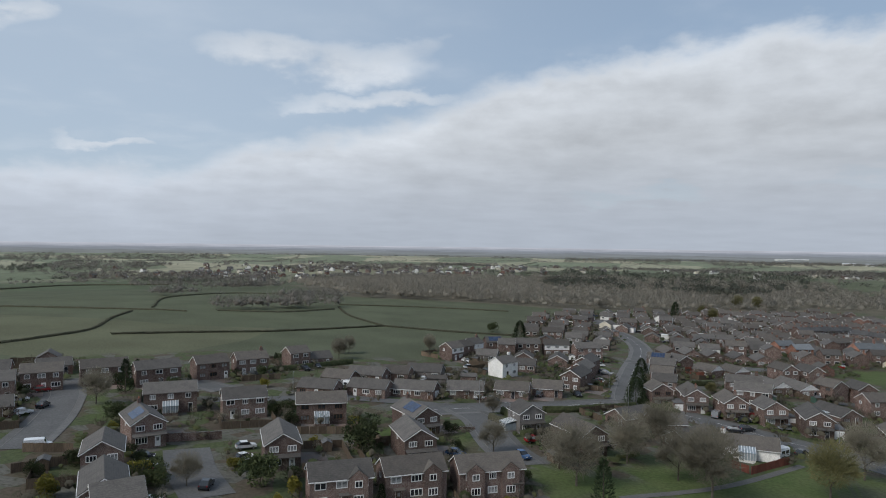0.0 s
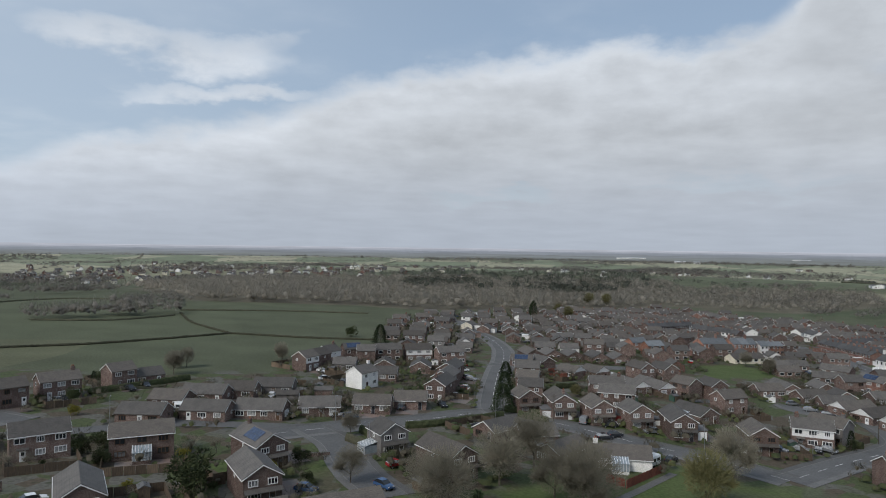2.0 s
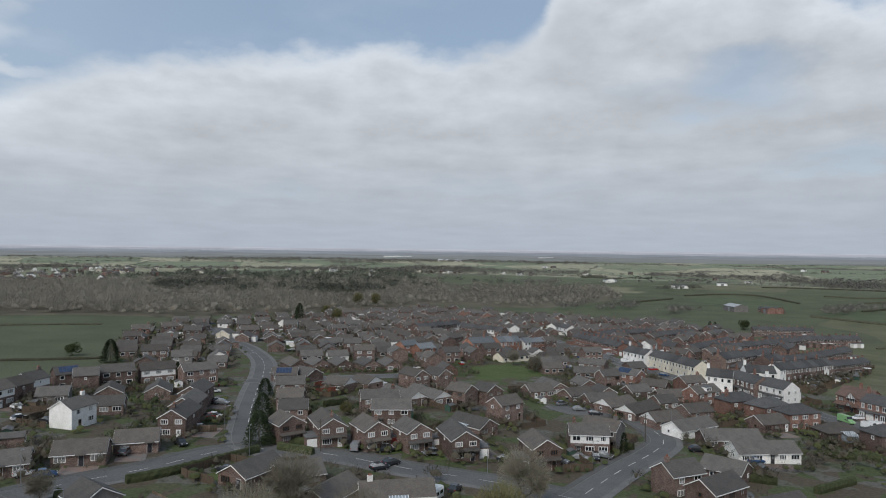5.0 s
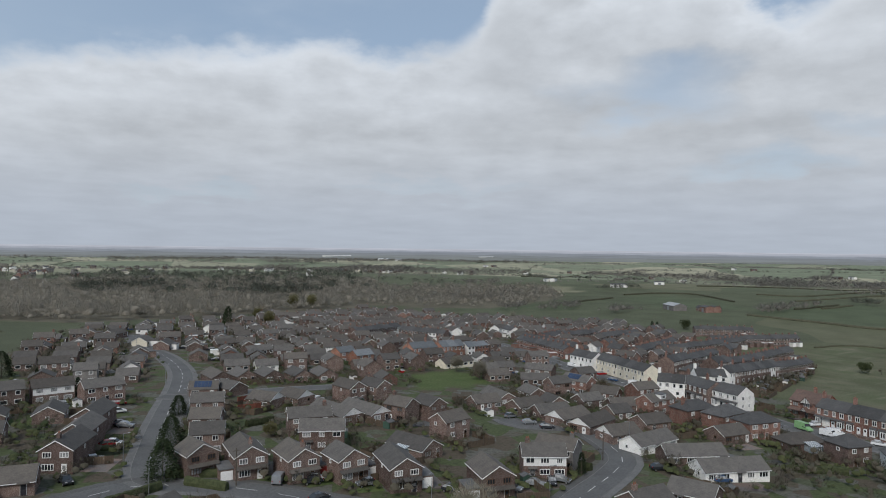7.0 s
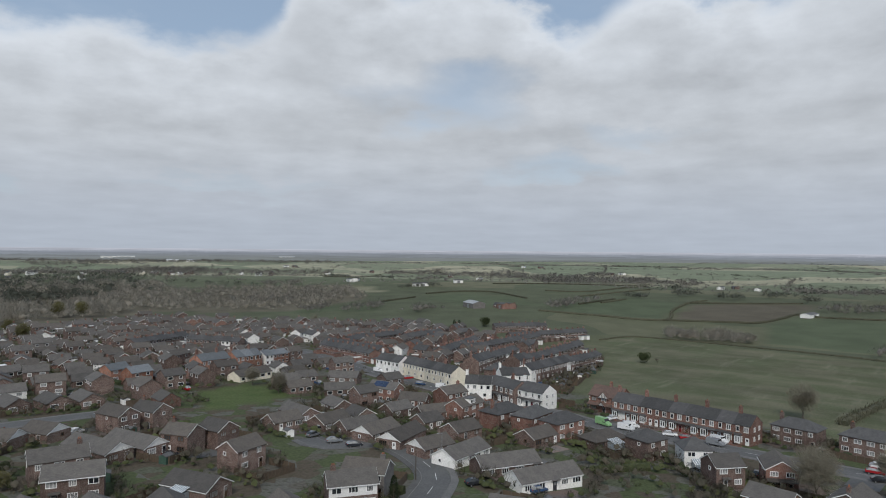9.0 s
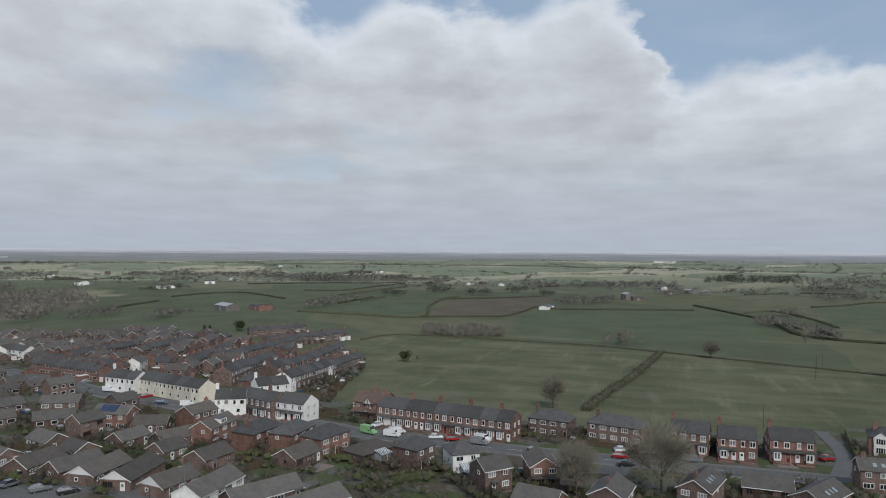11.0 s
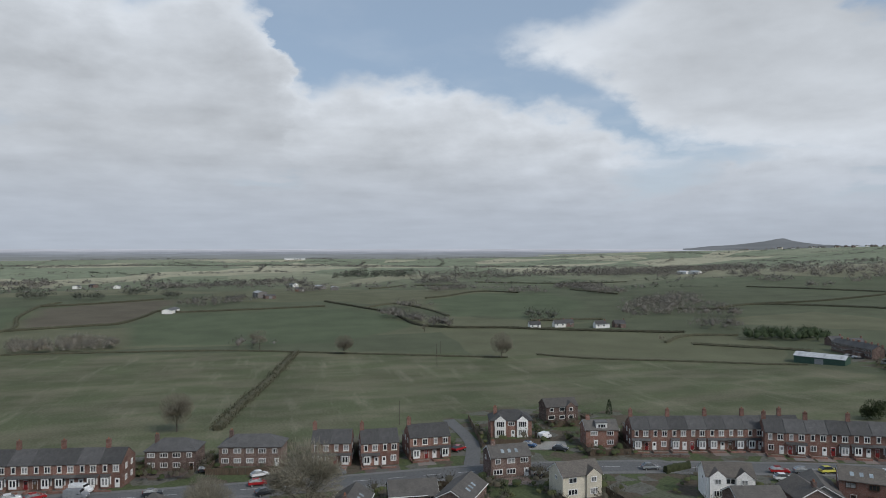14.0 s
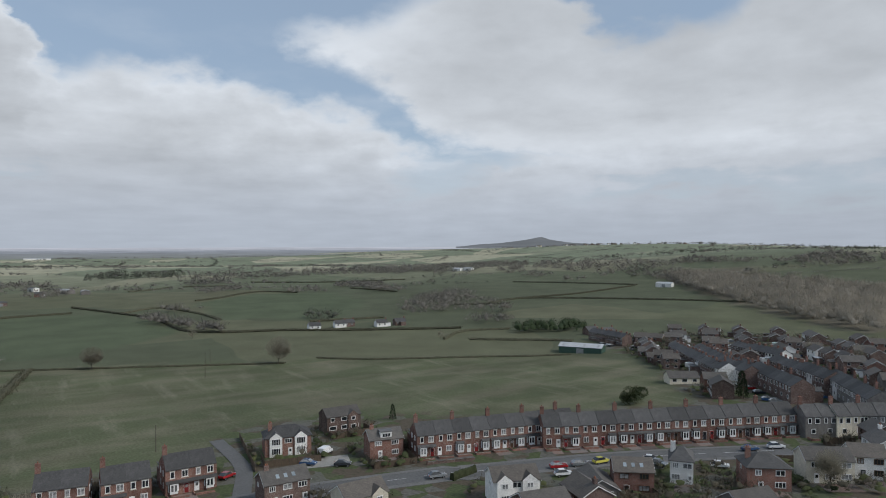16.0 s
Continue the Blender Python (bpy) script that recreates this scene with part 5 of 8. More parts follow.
def wood(name, label, spots, mat, height=(9, 15), blades=70, seed=1, fat=1.0, wide=(0.36, 0.56), cuts=1, up=0.4, reach=0.10, core_size=0.34):
    """A mass of trees that nobody could count, as one mesh: lumpy crowns with fine twigs standing out of them."""
    rng = np.random.default_rng(seed)
    core, tri = ball(cuts)
    verts, faces, ways, count = [], [], [], 0
    for x, y in spots:
        h = rng.uniform(*height) * rng.choice([1.0, 1.0, 0.7])
        z = ground_z(x, y)
        r = h * rng.uniform(*wide)
        mid, size = np.array([x, y, z + h * 0.50]), np.array([r, r * rng.uniform(0.85, 1.15), h * 0.48])
        lump = core_size + 0.26 * core_size * np.sin(core * rng.uniform(2.5, 5, 3) + rng.uniform(0, 6, 3)).sum(1, keepdims=True) / 1.7 + rng.normal(scale=0.05, size=(len(core), 1))
        verts.append(mid + core * lump * size)
        ways.append(core * 0.5 + np.array([0, 0, 0.8]))
        faces.append(tri + count)
        count += len(core)
        d = rng.normal(size=(blades, 3))
        d[:, 2] = np.abs(d[:, 2]) * 0.9 - 0.35
        d /= np.linalg.norm(d, axis=1)[:, None]
        p = mid + d * rng.uniform(0.42, 0.98, (blades, 1)) * size
        a = d + rng.normal(scale=0.5, size=(blades, 3)) + np.array([0, 0, up])
        a /= np.linalg.norm(a, axis=1)[:, None]
        b = np.cross(a, rng.normal(size=(blades, 3)))
        b /= np.linalg.norm(b, axis=1)[:, None]
        l, w = h * reach * rng.uniform(0.5, 1.3, (blades, 1)), h * 0.015 * fat * (70 / blades) ** 0.5
        verts.append(np.stack([p - b * w, p + b * w, p + a * l], 1).reshape(-1, 3))
        ways.append(np.repeat(d * 0.5 + np.array([0, 0, 0.8]), 3, axis=0))
        faces.append(np.arange(count, count + 3 * blades).reshape(-1, 3))
        count += 3 * blades
    me = bpy.data.meshes.new(name)
    me.from_pydata(np.concatenate(verts).tolist(), [], np.concatenate(faces).tolist())
    me.materials.append(mat)
    me.polygons.foreach_set("use_smooth", np.ones(len(me.polygons), dtype=bool))
    me.update()
    way = np.concatenate(ways)
    me.normals_split_custom_set_from_vertices((way / np.linalg.norm(way, axis=1)[:, None]).tolist())
    return tagged(new(name, me), label, "trees", kind="stuff")


def scatter(poly, count, seed):
    rng = random.Random(seed)
    xs, ys = [p[0] for p in poly], [p[1] for p in poly]
    out = []
    while len(out) < count:
        x, y = rng.uniform(min(xs), max(xs)), rng.uniform(min(ys), max(ys))
        if inside(x, y, poly):
            out.append((x, y))
    return out


# ---- vehicles ----
def car(x, y, turn, colour, kind="car", length=4.2):
    """A parked car: body, glazed cabin, wheels, lamps."""
    L, W, H = (length, 1.78, 1.48) if kind == "car" else (length, 1.95, 2.0 if length < 5 else 2.4)
    key = ("car", colour, kind, length)
    sx = ground_z(x + 1, y) - ground_z(x - 1, y)
    sy = ground_z(x, y + 1) - ground_z(x, y - 1)
    normal = Vector((-sx / 2, -sy / 2, 1)).normalized()
    tilt = Vector((0, 0, 1)).rotation_difference(normal).to_matrix().to_4x4()
    m = Matrix.Translation((x, y, ground_z(x, y) + 0.17)) @ tilt @ pose(0, 0, 0, 0, 0, turn)
    if key in cache:
        return copy_thing(cache[key], m)
    words = {"dark": "dark grey"}.get(colour, colour)
    ob = thing("van" if kind == "van" else "car", m, "%s parked %s beside the road" % (words, "panel van" if kind == "van" else "hatchback car"), kind, "parked vehicles")
    cache[key] = ob
    a, b = L / 2, W / 2
    if kind == "car":
        side = [(-a, 0.32), (a, 0.28), (a + 0.02, 0.62), (a - 0.15, 0.78), (a * 0.45, 0.92), (-a * 0.9, 0.98), (-a, 0.85)]
        cabin = [(a * 0.48, 0.90), (a * 0.10, H), (-a * 0.55, H), (-a * 0.93, 0.95)]
    else:
        side = [(-a, 0.34), (a, 0.30), (a, 0.75), (a - 0.2, 1.0), (a * 0.62, 1.12), (a * 0.42, H * 0.97), (a * 0.3, H), (-a, H)]
        cabin = [(a * 0.62, 1.10), (a * 0.44, H * 0.94), (a * 0.16, H * 0.94), (a * 0.16, 1.10)]

    def loft(outline, half, inset):
        n = len(outline)
        mid = sum(z for _, z in outline) / n
        v = [(px, s * (half - (inset if z > mid else 0)), z) for s in (-1, 1) for px, z in outline]
        return Solid().add(v, [tuple(range(n)), tuple(reversed(range(n, 2 * n)))] + [(i, n + i, n + (i + 1) % n, (i + 1) % n) for i in range(n)])

    me = loft(side, b, 0.06).mesh("body", PAINT[colour])
    bm = bmesh.new()
    bm.from_mesh(me)
    bmesh.ops.bevel(bm, geom=bm.edges[:], offset=0.06, segments=2, affect="EDGES")
    bmesh.ops.recalc_face_normals(bm, faces=bm.faces[:])
    bm.to_mesh(me)
    bm.free()
    body = part("body", me, None, ob)
    part("glazing", loft(cabin, b - 0.06 if kind == "car" else b + 0.004, 0.16 if kind == "car" else 0.08), GLASS, ob)
    if kind == "car":
        part("roof_panel", Solid().box(-a * 0.56, a * 0.12, -b + 0.22, b - 0.22, H - 0.02, H + 0.035), PAINT[colour], ob)
    wheel_key = ("wheel",)
    if wheel_key not in cache:
        cache[wheel_key] = (Solid().rod((0, -0.11, 0), (0, 0.11, 0), 0.32, 0.32, 14).rod((0, -0.12, 0), (0, 0.12, 0), 0.2, 0.2, 10, 1).mesh("wheel", TYRE, ALLOY),)
    for wx in (-a * 0.62, a * 0.64):
        for wy in (-b + 0.08, b - 0.08):
            part("wheel", cache[wheel_key][0], None, ob, at=pose(wx, wy, 0.15))
    for sy2 in (-1, 1):
        part("headlight", Solid().box(a - 0.12, a + 0.03, sy2 * (b - 0.32) - 0.16, sy2 * (b - 0.32) + 0.16, 0.62, 0.76), LAMP_GLASS, ob)
        part("tail_light", Solid().box(-a - 0.02, -a + 0.08, sy2 * (b - 0.22) - 0.1, sy2 * (b - 0.22) + 0.1, 0.72, 0.95), TAIL, ob)
    return ob


# ---- garden things ----
def fence(points, mat=None, label="weathered timber panel fence round a back garden", height=1.75):
    mat = mat or FENCE
    ob = thing("fence", Matrix.Translation((points[0][0], points[0][1], ground_z(*points[0]))), label, "fence")
    key = ("panel", mat.name, height)
    if key not in cache:
        # overlapping slats, one folded sheet
        s, row = Solid(), []
        for i in range(7):
            row += [(0.3 * i + 0.03, 0.014 * (i % 2)), (0.3 * i + 0.03, 0.014 * ((i + 1) % 2))]
        row = row + [(x, y - 0.03) for x, y in reversed(row)]
        n = len(row)
        s.add([(x, y, 0.05) for x, y in row] + [(x, y, height) for x, y in row], [(i, (i + 1) % n, n + (i + 1) % n, n + i) for i in range(n)] + [tuple(range(n, 2 * n))])
        cache[key] = s.mesh("panel", mat)
        cache[("post", mat.name, height)] = Solid().box(-0.06, 0.06, -0.06, 0.06, -0.4, height + 0.08).mesh("post", mat)
    inv = ob.matrix_world.inverted()
    for (x0, y0), (x1, y1) in zip(points, points[1:]):
        d = math.hypot(x1 - x0, y1 - y0)
        n = max(1, round(d / 1.86))
        for i in range(n):
            x, y = x0 + (x1 - x0) * i / n, y0 + (y1 - y0) * i / n
            at = inv @ pose(x, y, ground_z(x, y), 0, 0, math.degrees(math.atan2(y1 - y0, x1 - x0)))
            part("panel", cache[key], None, ob, at=at)
            part("post", cache[("post", mat.name, height)], None, ob, at=at)
    return ob


def patch_of_land(name, x, y, turn, w, d, mat, label, category, lift=0.06):
    c, s = math.cos(radians(turn)), math.sin(radians(turn))
    n, rows = 3, []
    for j in range(n + 1):
        for i in range(n + 1):
            u, v = -w / 2 + w * i / n, -d / 2 + d * j / n
            px, py = x + c * u - s * v, y + s * u + c * v
            rows.append((px, py, ground_z(px, py) + lift))
    f = [(j * (n + 1) + i, j * (n + 1) + i + 1, (j + 1) * (n + 1) + i + 1, (j + 1) * (n + 1) + i) for j in range(n) for i in range(n)]
    tagged(new(name, Solid().add(rows, f).mesh(name, mat)), label, category, kind="structure")


def brick_wall(points, height=1.7, mat=None):
    """A garden wall with a coping and piers."""
    ob = thing("garden_wall", Matrix.Translation((points[0][0], points[0][1], ground_z(*points[0]))), "brown brick garden wall with flat coping", "wall")
    inv = ob.matrix_world.inverted()
    for (x0, y0), (x1, y1) in zip(points, points[1:]):
        d = math.hypot(x1 - x0, y1 - y0)
        n = max(1, round(d / 2.6))
        turn = math.degrees(math.atan2(y1 - y0, x1 - x0))
        for i in range(n):
            x, y = x0 + (x1 - x0) * i / n, y0 + (y1 - y0) * i / n
            at = inv @ pose(x, y, ground_z(x, y), 0, 0, turn)
            part("wall", Solid().box(0, d / n, -0.11, 0.11, -0.8, height), mat or BRICK, ob, at=at)
            part("coping", Solid().box(0, d / n, -0.15, 0.15, height, height + 0.07), CONCRETE, ob, at=at)
            part("pier", Solid().box(-0.2, 0.2, -0.2, 0.2, -0.8, height + 0.15), mat or BRICK, ob, at=at)
    return ob


def caravan(a, b):
    x, y = (a[0] + b[0]) / 2, (a[1] + b[1]) / 2
    ob = thing("caravan", pose(x, y, ground_z(x, y), 0, 0, math.degrees(math.atan2(b[1] - a[1], b[0] - a[0]))), "white touring caravan parked on a drive", "caravan")
    me = Solid().prism([(-1.1, 0.5), (1.1, 0.5), (1.1, 2.4), (0.9, 2.6), (-0.9, 2.6), (-1.1, 2.4)], -2.8, 2.8).mesh("body", PAINT["white"])
    bm = bmesh.new()
    bm.from_mesh(me)
    bmesh.ops.bevel(bm, geom=bm.edges[:], offset=0.18, segments=2, affect="EDGES")
    bm.to_mesh(me)
    bm.free()
    part("body", me, None, ob)
    for side in (-1, 1):
        for u in (-1.7, 0.0, 1.6):
            part("window", Solid().box(u - 0.55, u + 0.55, side * 1.1 - 0.03, side * 1.1 + 0.03, 1.4, 2.05), GLASS, ob)
        part("wheel", Solid().rod((0, side * 0.85, 0.33), (0, side * 1.05, 0.33), 0.33, 0.33, 12), TYRE, ob)
    part("hitch", Solid().box(2.7, 4.0, -0.06, 0.06, 0.4, 0.5).rod((3.8, 0, 0), (3.8, 0, 0.45), 0.04, 0.04, 6), STEEL, ob)


def shed(x, y, turn, w=2.4, d=1.9, mat=None, label="small weathered timber garden shed with felt roof"):
    ob = thing("shed", pose(x, y, ground_z(x, y) - 0.05, 0, 0, turn), label, "shed", "garden sheds")
    part("wall", Solid().prism([(-d / 2, -0.3), (d / 2, -0.3), (d / 2, 1.8), (0, 2.25), (-d / 2, 1.8)], -w / 2, w / 2), mat or FENCE, ob)
    part("roof", gable_roof(w, d, 1.8, 2.25, 0.12, 0.1), FELT, ob)
    part("door", Solid().box(w / 2, w / 2 + 0.04, -0.4, 0.4, 0.05, 1.75), BROWN_TIMBER, ob)


# ---- roads of the village ----
road("road", "long asphalt estate road with broken centre line", 7.0, [(61.6, 194.1), (56.5, 203.9), (63.4, 229.2), (74.9, 262.9), (87.4, 297.2), (96.7, 330.2), (100.9, 368.7), (100.3, 406.9), (105.6, 457.2)], 0.070, True, True)
road("road", "grey asphalt residential road", 7.5, [(-11.1, 177.2), (-0.8, 181.5), (17.4, 188.7), (33.1, 193.2), (52.0, 200.5), (69.1, 190.5), (82.6, 171.9), (95.1, 156.6), (103.2, 142.7)], 0.076, True, True)
road("road", "grey asphalt residential road", 7.0, [(4.4, 185.7), (10.2, 173.0), (12.1, 160.8), (13.9, 150.1), (17.9, 138.3)], 0.082, True, False)
road("road", "grey asphalt residential road", 5.5, [(-60.5, 178.8), (-47.4, 182.8), (-28.4, 189.3), (-12.7, 188.3), (4.4, 185.7)], 0.088, False, False)
road("road", "grey asphalt residential road", 6.5, [(103.2, 142.7), (125.9, 153.1), (145.1, 160.8), (157.9, 168.6), (167.9, 185.9), (171.3, 203.3)], 0.094, True, True)
road("road", "grey asphalt residential road", 6.5, [(-82.1, 130.9), (-88.6, 153.4), (-97.3, 174.7), (-103.7, 187.4), (-95.4, 196.1), (-74.9, 198.5), (-60.9, 191.1)], 0.100, True, False)
road("road", "grey asphalt residential road", 9.0, [(-38.4, 112.2), (-45.5, 123.7), (-51.4, 136.6)], 0.106, False, False)
road("road", "asphalt village high street lined by terraces", 8.0, [(182.3, -84.9), (203.2, -47.0), (218.3, -6.9), (218.5, -9.3), (227.2, 30.4), (228.4, 71.9), (229.9, 110.9), (233.5, 160.4), (239.4, 180.9), (243.1, 211.6), (250.3, 243.9), (257.3, 274.8), (275.2, 320.4), (290.8, 369.9)], 0.112, True, True)
road("road", "grey asphalt residential road", 7.0, [(227.3, 89.7), (215.2, 90.6)], 0.118, False, False)
road("road", "pale stony track beside the houses", 4.0, [(286.9, 30.1), (255.5, 31.5), (232.8, 38.0)], 0.124, False, False)
road("road", "grey asphalt residential road", 6.0, [(100.3, 406.9), (91.9, 426.2), (85.1, 440.8)], 0.130, False, False)
road("road", "grey asphalt residential road", 5.5, [(77.9, 284.6), (86.4, 280.2), (115.1, 280.8), (143.1, 278.3)], 0.136, True, False)
road("road", "grey asphalt residential road", 5.5, [(113.2, 236.5), (122.5, 227.7), (134.3, 217.4), (145.3, 235.8)], 0.142, False, False)
road("road", "grey asphalt residential road", 5.5, [(159.0, 213.2), (158.5, 203.6), (177.4, 193.4), (170.3, 209.4), (170.2, 224.5), (164.2, 240.3)], 0.148, True, False)

# ---- houses, street by street ----
# north close
house(-106.8, 180.6, 28, 9.8, "D", "b")
house(-95.7, 191.4, 31, 12.0, "D", "b")
house(-81.8, 193.7, 36, 12.0, "D", "b")
house(-70.8, 206.3, 38, 9.8, "D", "b")
house(-61.6, 217.0, 33, 10.0, "D", "b")
house(-50.2, 232.7, 41, 7.4, "D", "b")
house(-44.1, 238.5, 30, 9.0, "B", "b")
house(-66.7, 166.4, 22, 12.0, "D", "b", extras="C-")
house(-48.3, 165.2, 23, 10.3, "D", "b")
house(-29.2, 164.6, 12, 11.8, "D", "b", extras="C-")
house(-62.2, 140.9, 125, 12.0, "D", "b", gable=-1, extras="SK+")
house(-31.5, 132.9, 108, 12.0, "D", "b", gable=-1)
house(-60.5, 121.1, 114, 9.8, "D", "b", gable=-1)
house(-52.0, 104.4, 117, 12.0, "D", "b", gable=-1)
house(-47.4, 99.0, 32, 7.0, "D", "b")
house(-5.8, 141.1, 108, 12.0, "D", "b", gable=-1)
house(-6.0, 159.3, 119, 12.0, "D", "b", gable=-1, extras="S")
house(-17.0, 113.4, 17, 10.4, "D", "b", extras="F-")
house(-5.1, 118.5, 19, 10.9, "D", "b", extras="F-")
house(8.4, 122.0, 15, 12.0, "D", "b", extras="F2-")
# road front
house(3.9, 264.7, 47, 7.0, "D", "b", extras="U")
house(8.3, 270.6, 46, 7.0, "D", "b", gable=-1)
house(12.5, 278.9, 45, 7.0, "D", "b", gable=-1, extras="U")
house(21.7, 286.7, 11, 7.0, "D", "b", extras="S-")
house(27.2, 282.9, -6, 7.0, "D", "b", gable=-1)
house(36.3, 287.9, 2, 10.1, "D", "b")
house(48.7, 289.5, 2, 10.9, "D", "b", extras="U")
house(61.1, 284.7, 9, 11.4, "D", "b")
house(21.5, 236.2, 45, 8.2, "D", "w", extras="K")
house(44.0, 220.6, 61, 12.0, "D", "b", gable=-1)
house(48.5, 233.8, 64, 12.0, "D", "b", gable=-1)
house(53.6, 249.2, 62, 12.0, "D", "b", gable=-1)
house(-5.3, 225.5, -12, 11.5, "B", "g")
house(-14.4, 219.5, -13, 9.0, "B", "b")
house(-1.2, 214.2, -8, 5.9, "G", "g")
house(8.9, 220.6, -6, 5.1, "G", "b")
house(-7.4, 196.9, -15, 12.4, "B", "b")
house(7.3, 200.2, -6, 10.6, "B", "b")
house(21.6, 203.4, -14, 10.1, "B", "b")
house(32.9, 208.5, -13, 9.0, "B", "b")
house(20.9, 166.0, 109, 7.0, "D", "g", gable=-1, extras="C")
house(30.9, 151.2, -66, 12.0, "D", "b", gable=1)
house(50.0, 177.9, 30, 11.0, "B", "b", gable=-1)
house(57.4, 172.5, -2, 9.0, "B", "b")
house(58.9, 159.3, 33, 10.9, "B", "b", gable=-1)
house(69.9, 154.6, -21, 13.5, "B", "w", gable=1, roof=BROWN_TILE, extras="C-K")
house(-34.5, 192.0, -14, 10.9, "B", "b")
house(-20.4, 195.4, -17, 11.6, "B", "b")
house(-31.1, 207.5, -19, 9.5, "B", "b")
house(-23.3, 214.8, -16, 11.9, "B", "b")
# estate
house(82.5, 251.5, -22, 8.7, "D", "b")
house(76.3, 232.7, -28, 7.3, "D", "b")
house(72.0, 217.9, -21, 7.4, "D", "b")
house(90.9, 282.4, -25, 9.0, "B", "b", extras="S-")
house(101.6, 303.6, 90, 13.1, "B", "b", gable=-1)
house(110.5, 302.3, 91, 10.8, "B", "b", gable=-1)
house(119.9, 300.3, 87, 12.1, "B", "b", gable=-1)
house(130.0, 296.6, 87, 11.0, "B", "b", gable=-1)
house(139.0, 294.0, 83, 10.9, "B", "b", gable=-1)
house(98.7, 280.9, 109, 9.0, "B", "b")
house(102.1, 258.8, 120, 9.0, "B", "b", extras="P")
house(112.3, 259.1, 109, 9.0, "B", "b", extras="P")
house(99.9, 223.5, -18, 11.1, "D", "b")
house(96.9, 209.6, -29, 10.6, "D", "b")
house(113.6, 234.9, -83, 17.0, "B", "b", gable=1, extras="P")
house(122.1, 233.0, -83, 15.8, "B", "b", gable=1, extras="P")
house(129.4, 255.9, -82, 9.7, "D", "b", gable=1)
house(138.4, 254.6, -80, 8.9, "D", "b")
house(129.8, 225.1, -72, 7.8, "D", "b")
house(138.3, 223.1, -85, 7.7, "D", "b", gable=1)
house(131.2, 203.9, 6, 8.4, "D", "b")
house(65.2, 203.4, 96, 7.1, "D", "b", gable=-1)
house(74.3, 199.8, 82, 11.8, "D", "b", gable=-1, extras="G+")
house(82.3, 192.1, 87, 9.3, "D", "b", gable=-1, extras="Gr")
house(90.7, 186.5, 89, 8.0, "D", "b", gable=-1, extras="G")
house(98.5, 178.3, 75, 12.0, "D", "b", gable=-1, extras="G")
house(113.6, 194.5, -77, 11.6, "B", "b", gable=1, extras="C-")
house(111.5, 164.2, 71, 9.6, "D", "b", gable=-1, extras="G+")
house(130.2, 168.2, -36, 9.6, "D", "b", extras="UK")
house(138.2, 171.2, -66, 9.3, "D", "g")
house(173.5, 232.9, -100, 12.4, "B", "b", gable=1)
house(172.1, 218.3, -1, 10.3, "B", "b")
house(173.3, 208.2, -14, 11.0, "B", "b")
house(173.1, 200.7, 3, 12.2, "B", "b", extras="P")
house(173.6, 192.0, 10, 14.1, "B", "b", gable=-1, extras="P")
house(170.7, 180.0, -10, 10.0, "B", "b", extras="P")
house(170.6, 170.3, -2, 14.2, "B", "w")
house(170.2, 157.5, -30, 15.1, "B", "b")
house(167.0, 145.8, -26, 15.8, "B", "w")
house(144.2, 139.5, -74, 9.0, "B", "b")
house(211.0, 197.6, 0, 12.0, "D", "r", extras="M-")
house(210.2, 183.4, -9, 12.0, "H", "r")
house(212.3, 174.3, -2, 11.7, "H", "r")
house(211.1, 163.8, -16, 11.1, "H", "r")
house(209.8, 150.7, -23, 11.2, "B", "h", extras="C-")
house(207.5, 137.6, -20, 7.5, "H", "b")
house(163.0, 227.9, -9, 9.3, "B", "b")
house(125.1, 136.8, -8, 8.1, "D", "b")
house(124.0, 127.0, 2, 9.8, "D", "b")
house(130.4, 119.3, -7, 13.0, "B", "b")
# high street
terrace(266.8, 276.4, -97, 15.7, "w", front=-1)
terrace(263.2, 251.6, -107, 38.1, "c", front=-1)
terrace(244.6, 214.9, -61, 9.9, "w", front=-1)
terrace(247.3, 204.2, -110, 16.7, "b", front=-1)
terrace(245.5, 191.1, -101, 11.8, "w", front=-1)
terrace(287.8, 326.0, -102, 47.8, "r", front=-1)
house(325.3, 394.3, -104, 12.0, "H", "w")
house(327.0, 408.6, 22, 12.0, "D", "w")
house(214.3, 234.2, -82, 11.1, "D", "r", extras="S-")
house(211.0, 254.0, -40, 11.1, "B", "b")
house(231.7, 272.2, -62, 12.3, "B", "b")
house(215.5, 221.9, -68, 9.5, "B", "r")
house(204.0, 204.8, -25, 11.0, "B", "b")
house(207.0, 125.5, -55, 6.8, "H", "w", extras="C-")
house(196.5, 115.9, -44, 7.0, "D", "b")
house(204.1, 105.8, 21, 9.2, "D", "r", gable=-1)
terrace(246.7, 140.8, -101, 45.5, "r", front=-1, shop=True)
house(253.6, 109.8, -101, 12.4, "H", "b", extras="K")
house(252.2, 90.7, -103, 15.6, "H", "b", extras="K")
terrace(246.8, 71.0, -101, 10.1, "r", front=-1)
terrace(243.9, 59.6, -93, 9.6, "r", front=-1)
terrace(246.5, 46.3, -90, 10.9, "r", front=-1)
house(262.1, 17.7, -102, 12.0, "H", "r", extras="F2KW-")
house(276.9, -4.3, -91, 10.8, "D", "b", extras="F-")
house(243.3, -1.8, -102, 8.9, "D", "r", extras="KM-")
terrace(232.4, -29.7, -106, 44.8, "r", front=-1)
house(224.7, 31.7, -91, 9.7, "D", "b", extras="RK")
house(206.7, 22.4, -87, 9.2, "D", "c", extras="F-")
house(211.4, 57.4, -94, 10.1, "B", "b")
house(207.6, 47.7, -35, 12.2, "B", "b", gable=-1, extras="R")
house(198.8, 71.8, -19, 11.0, "D", "b", gable=-1, extras="R")
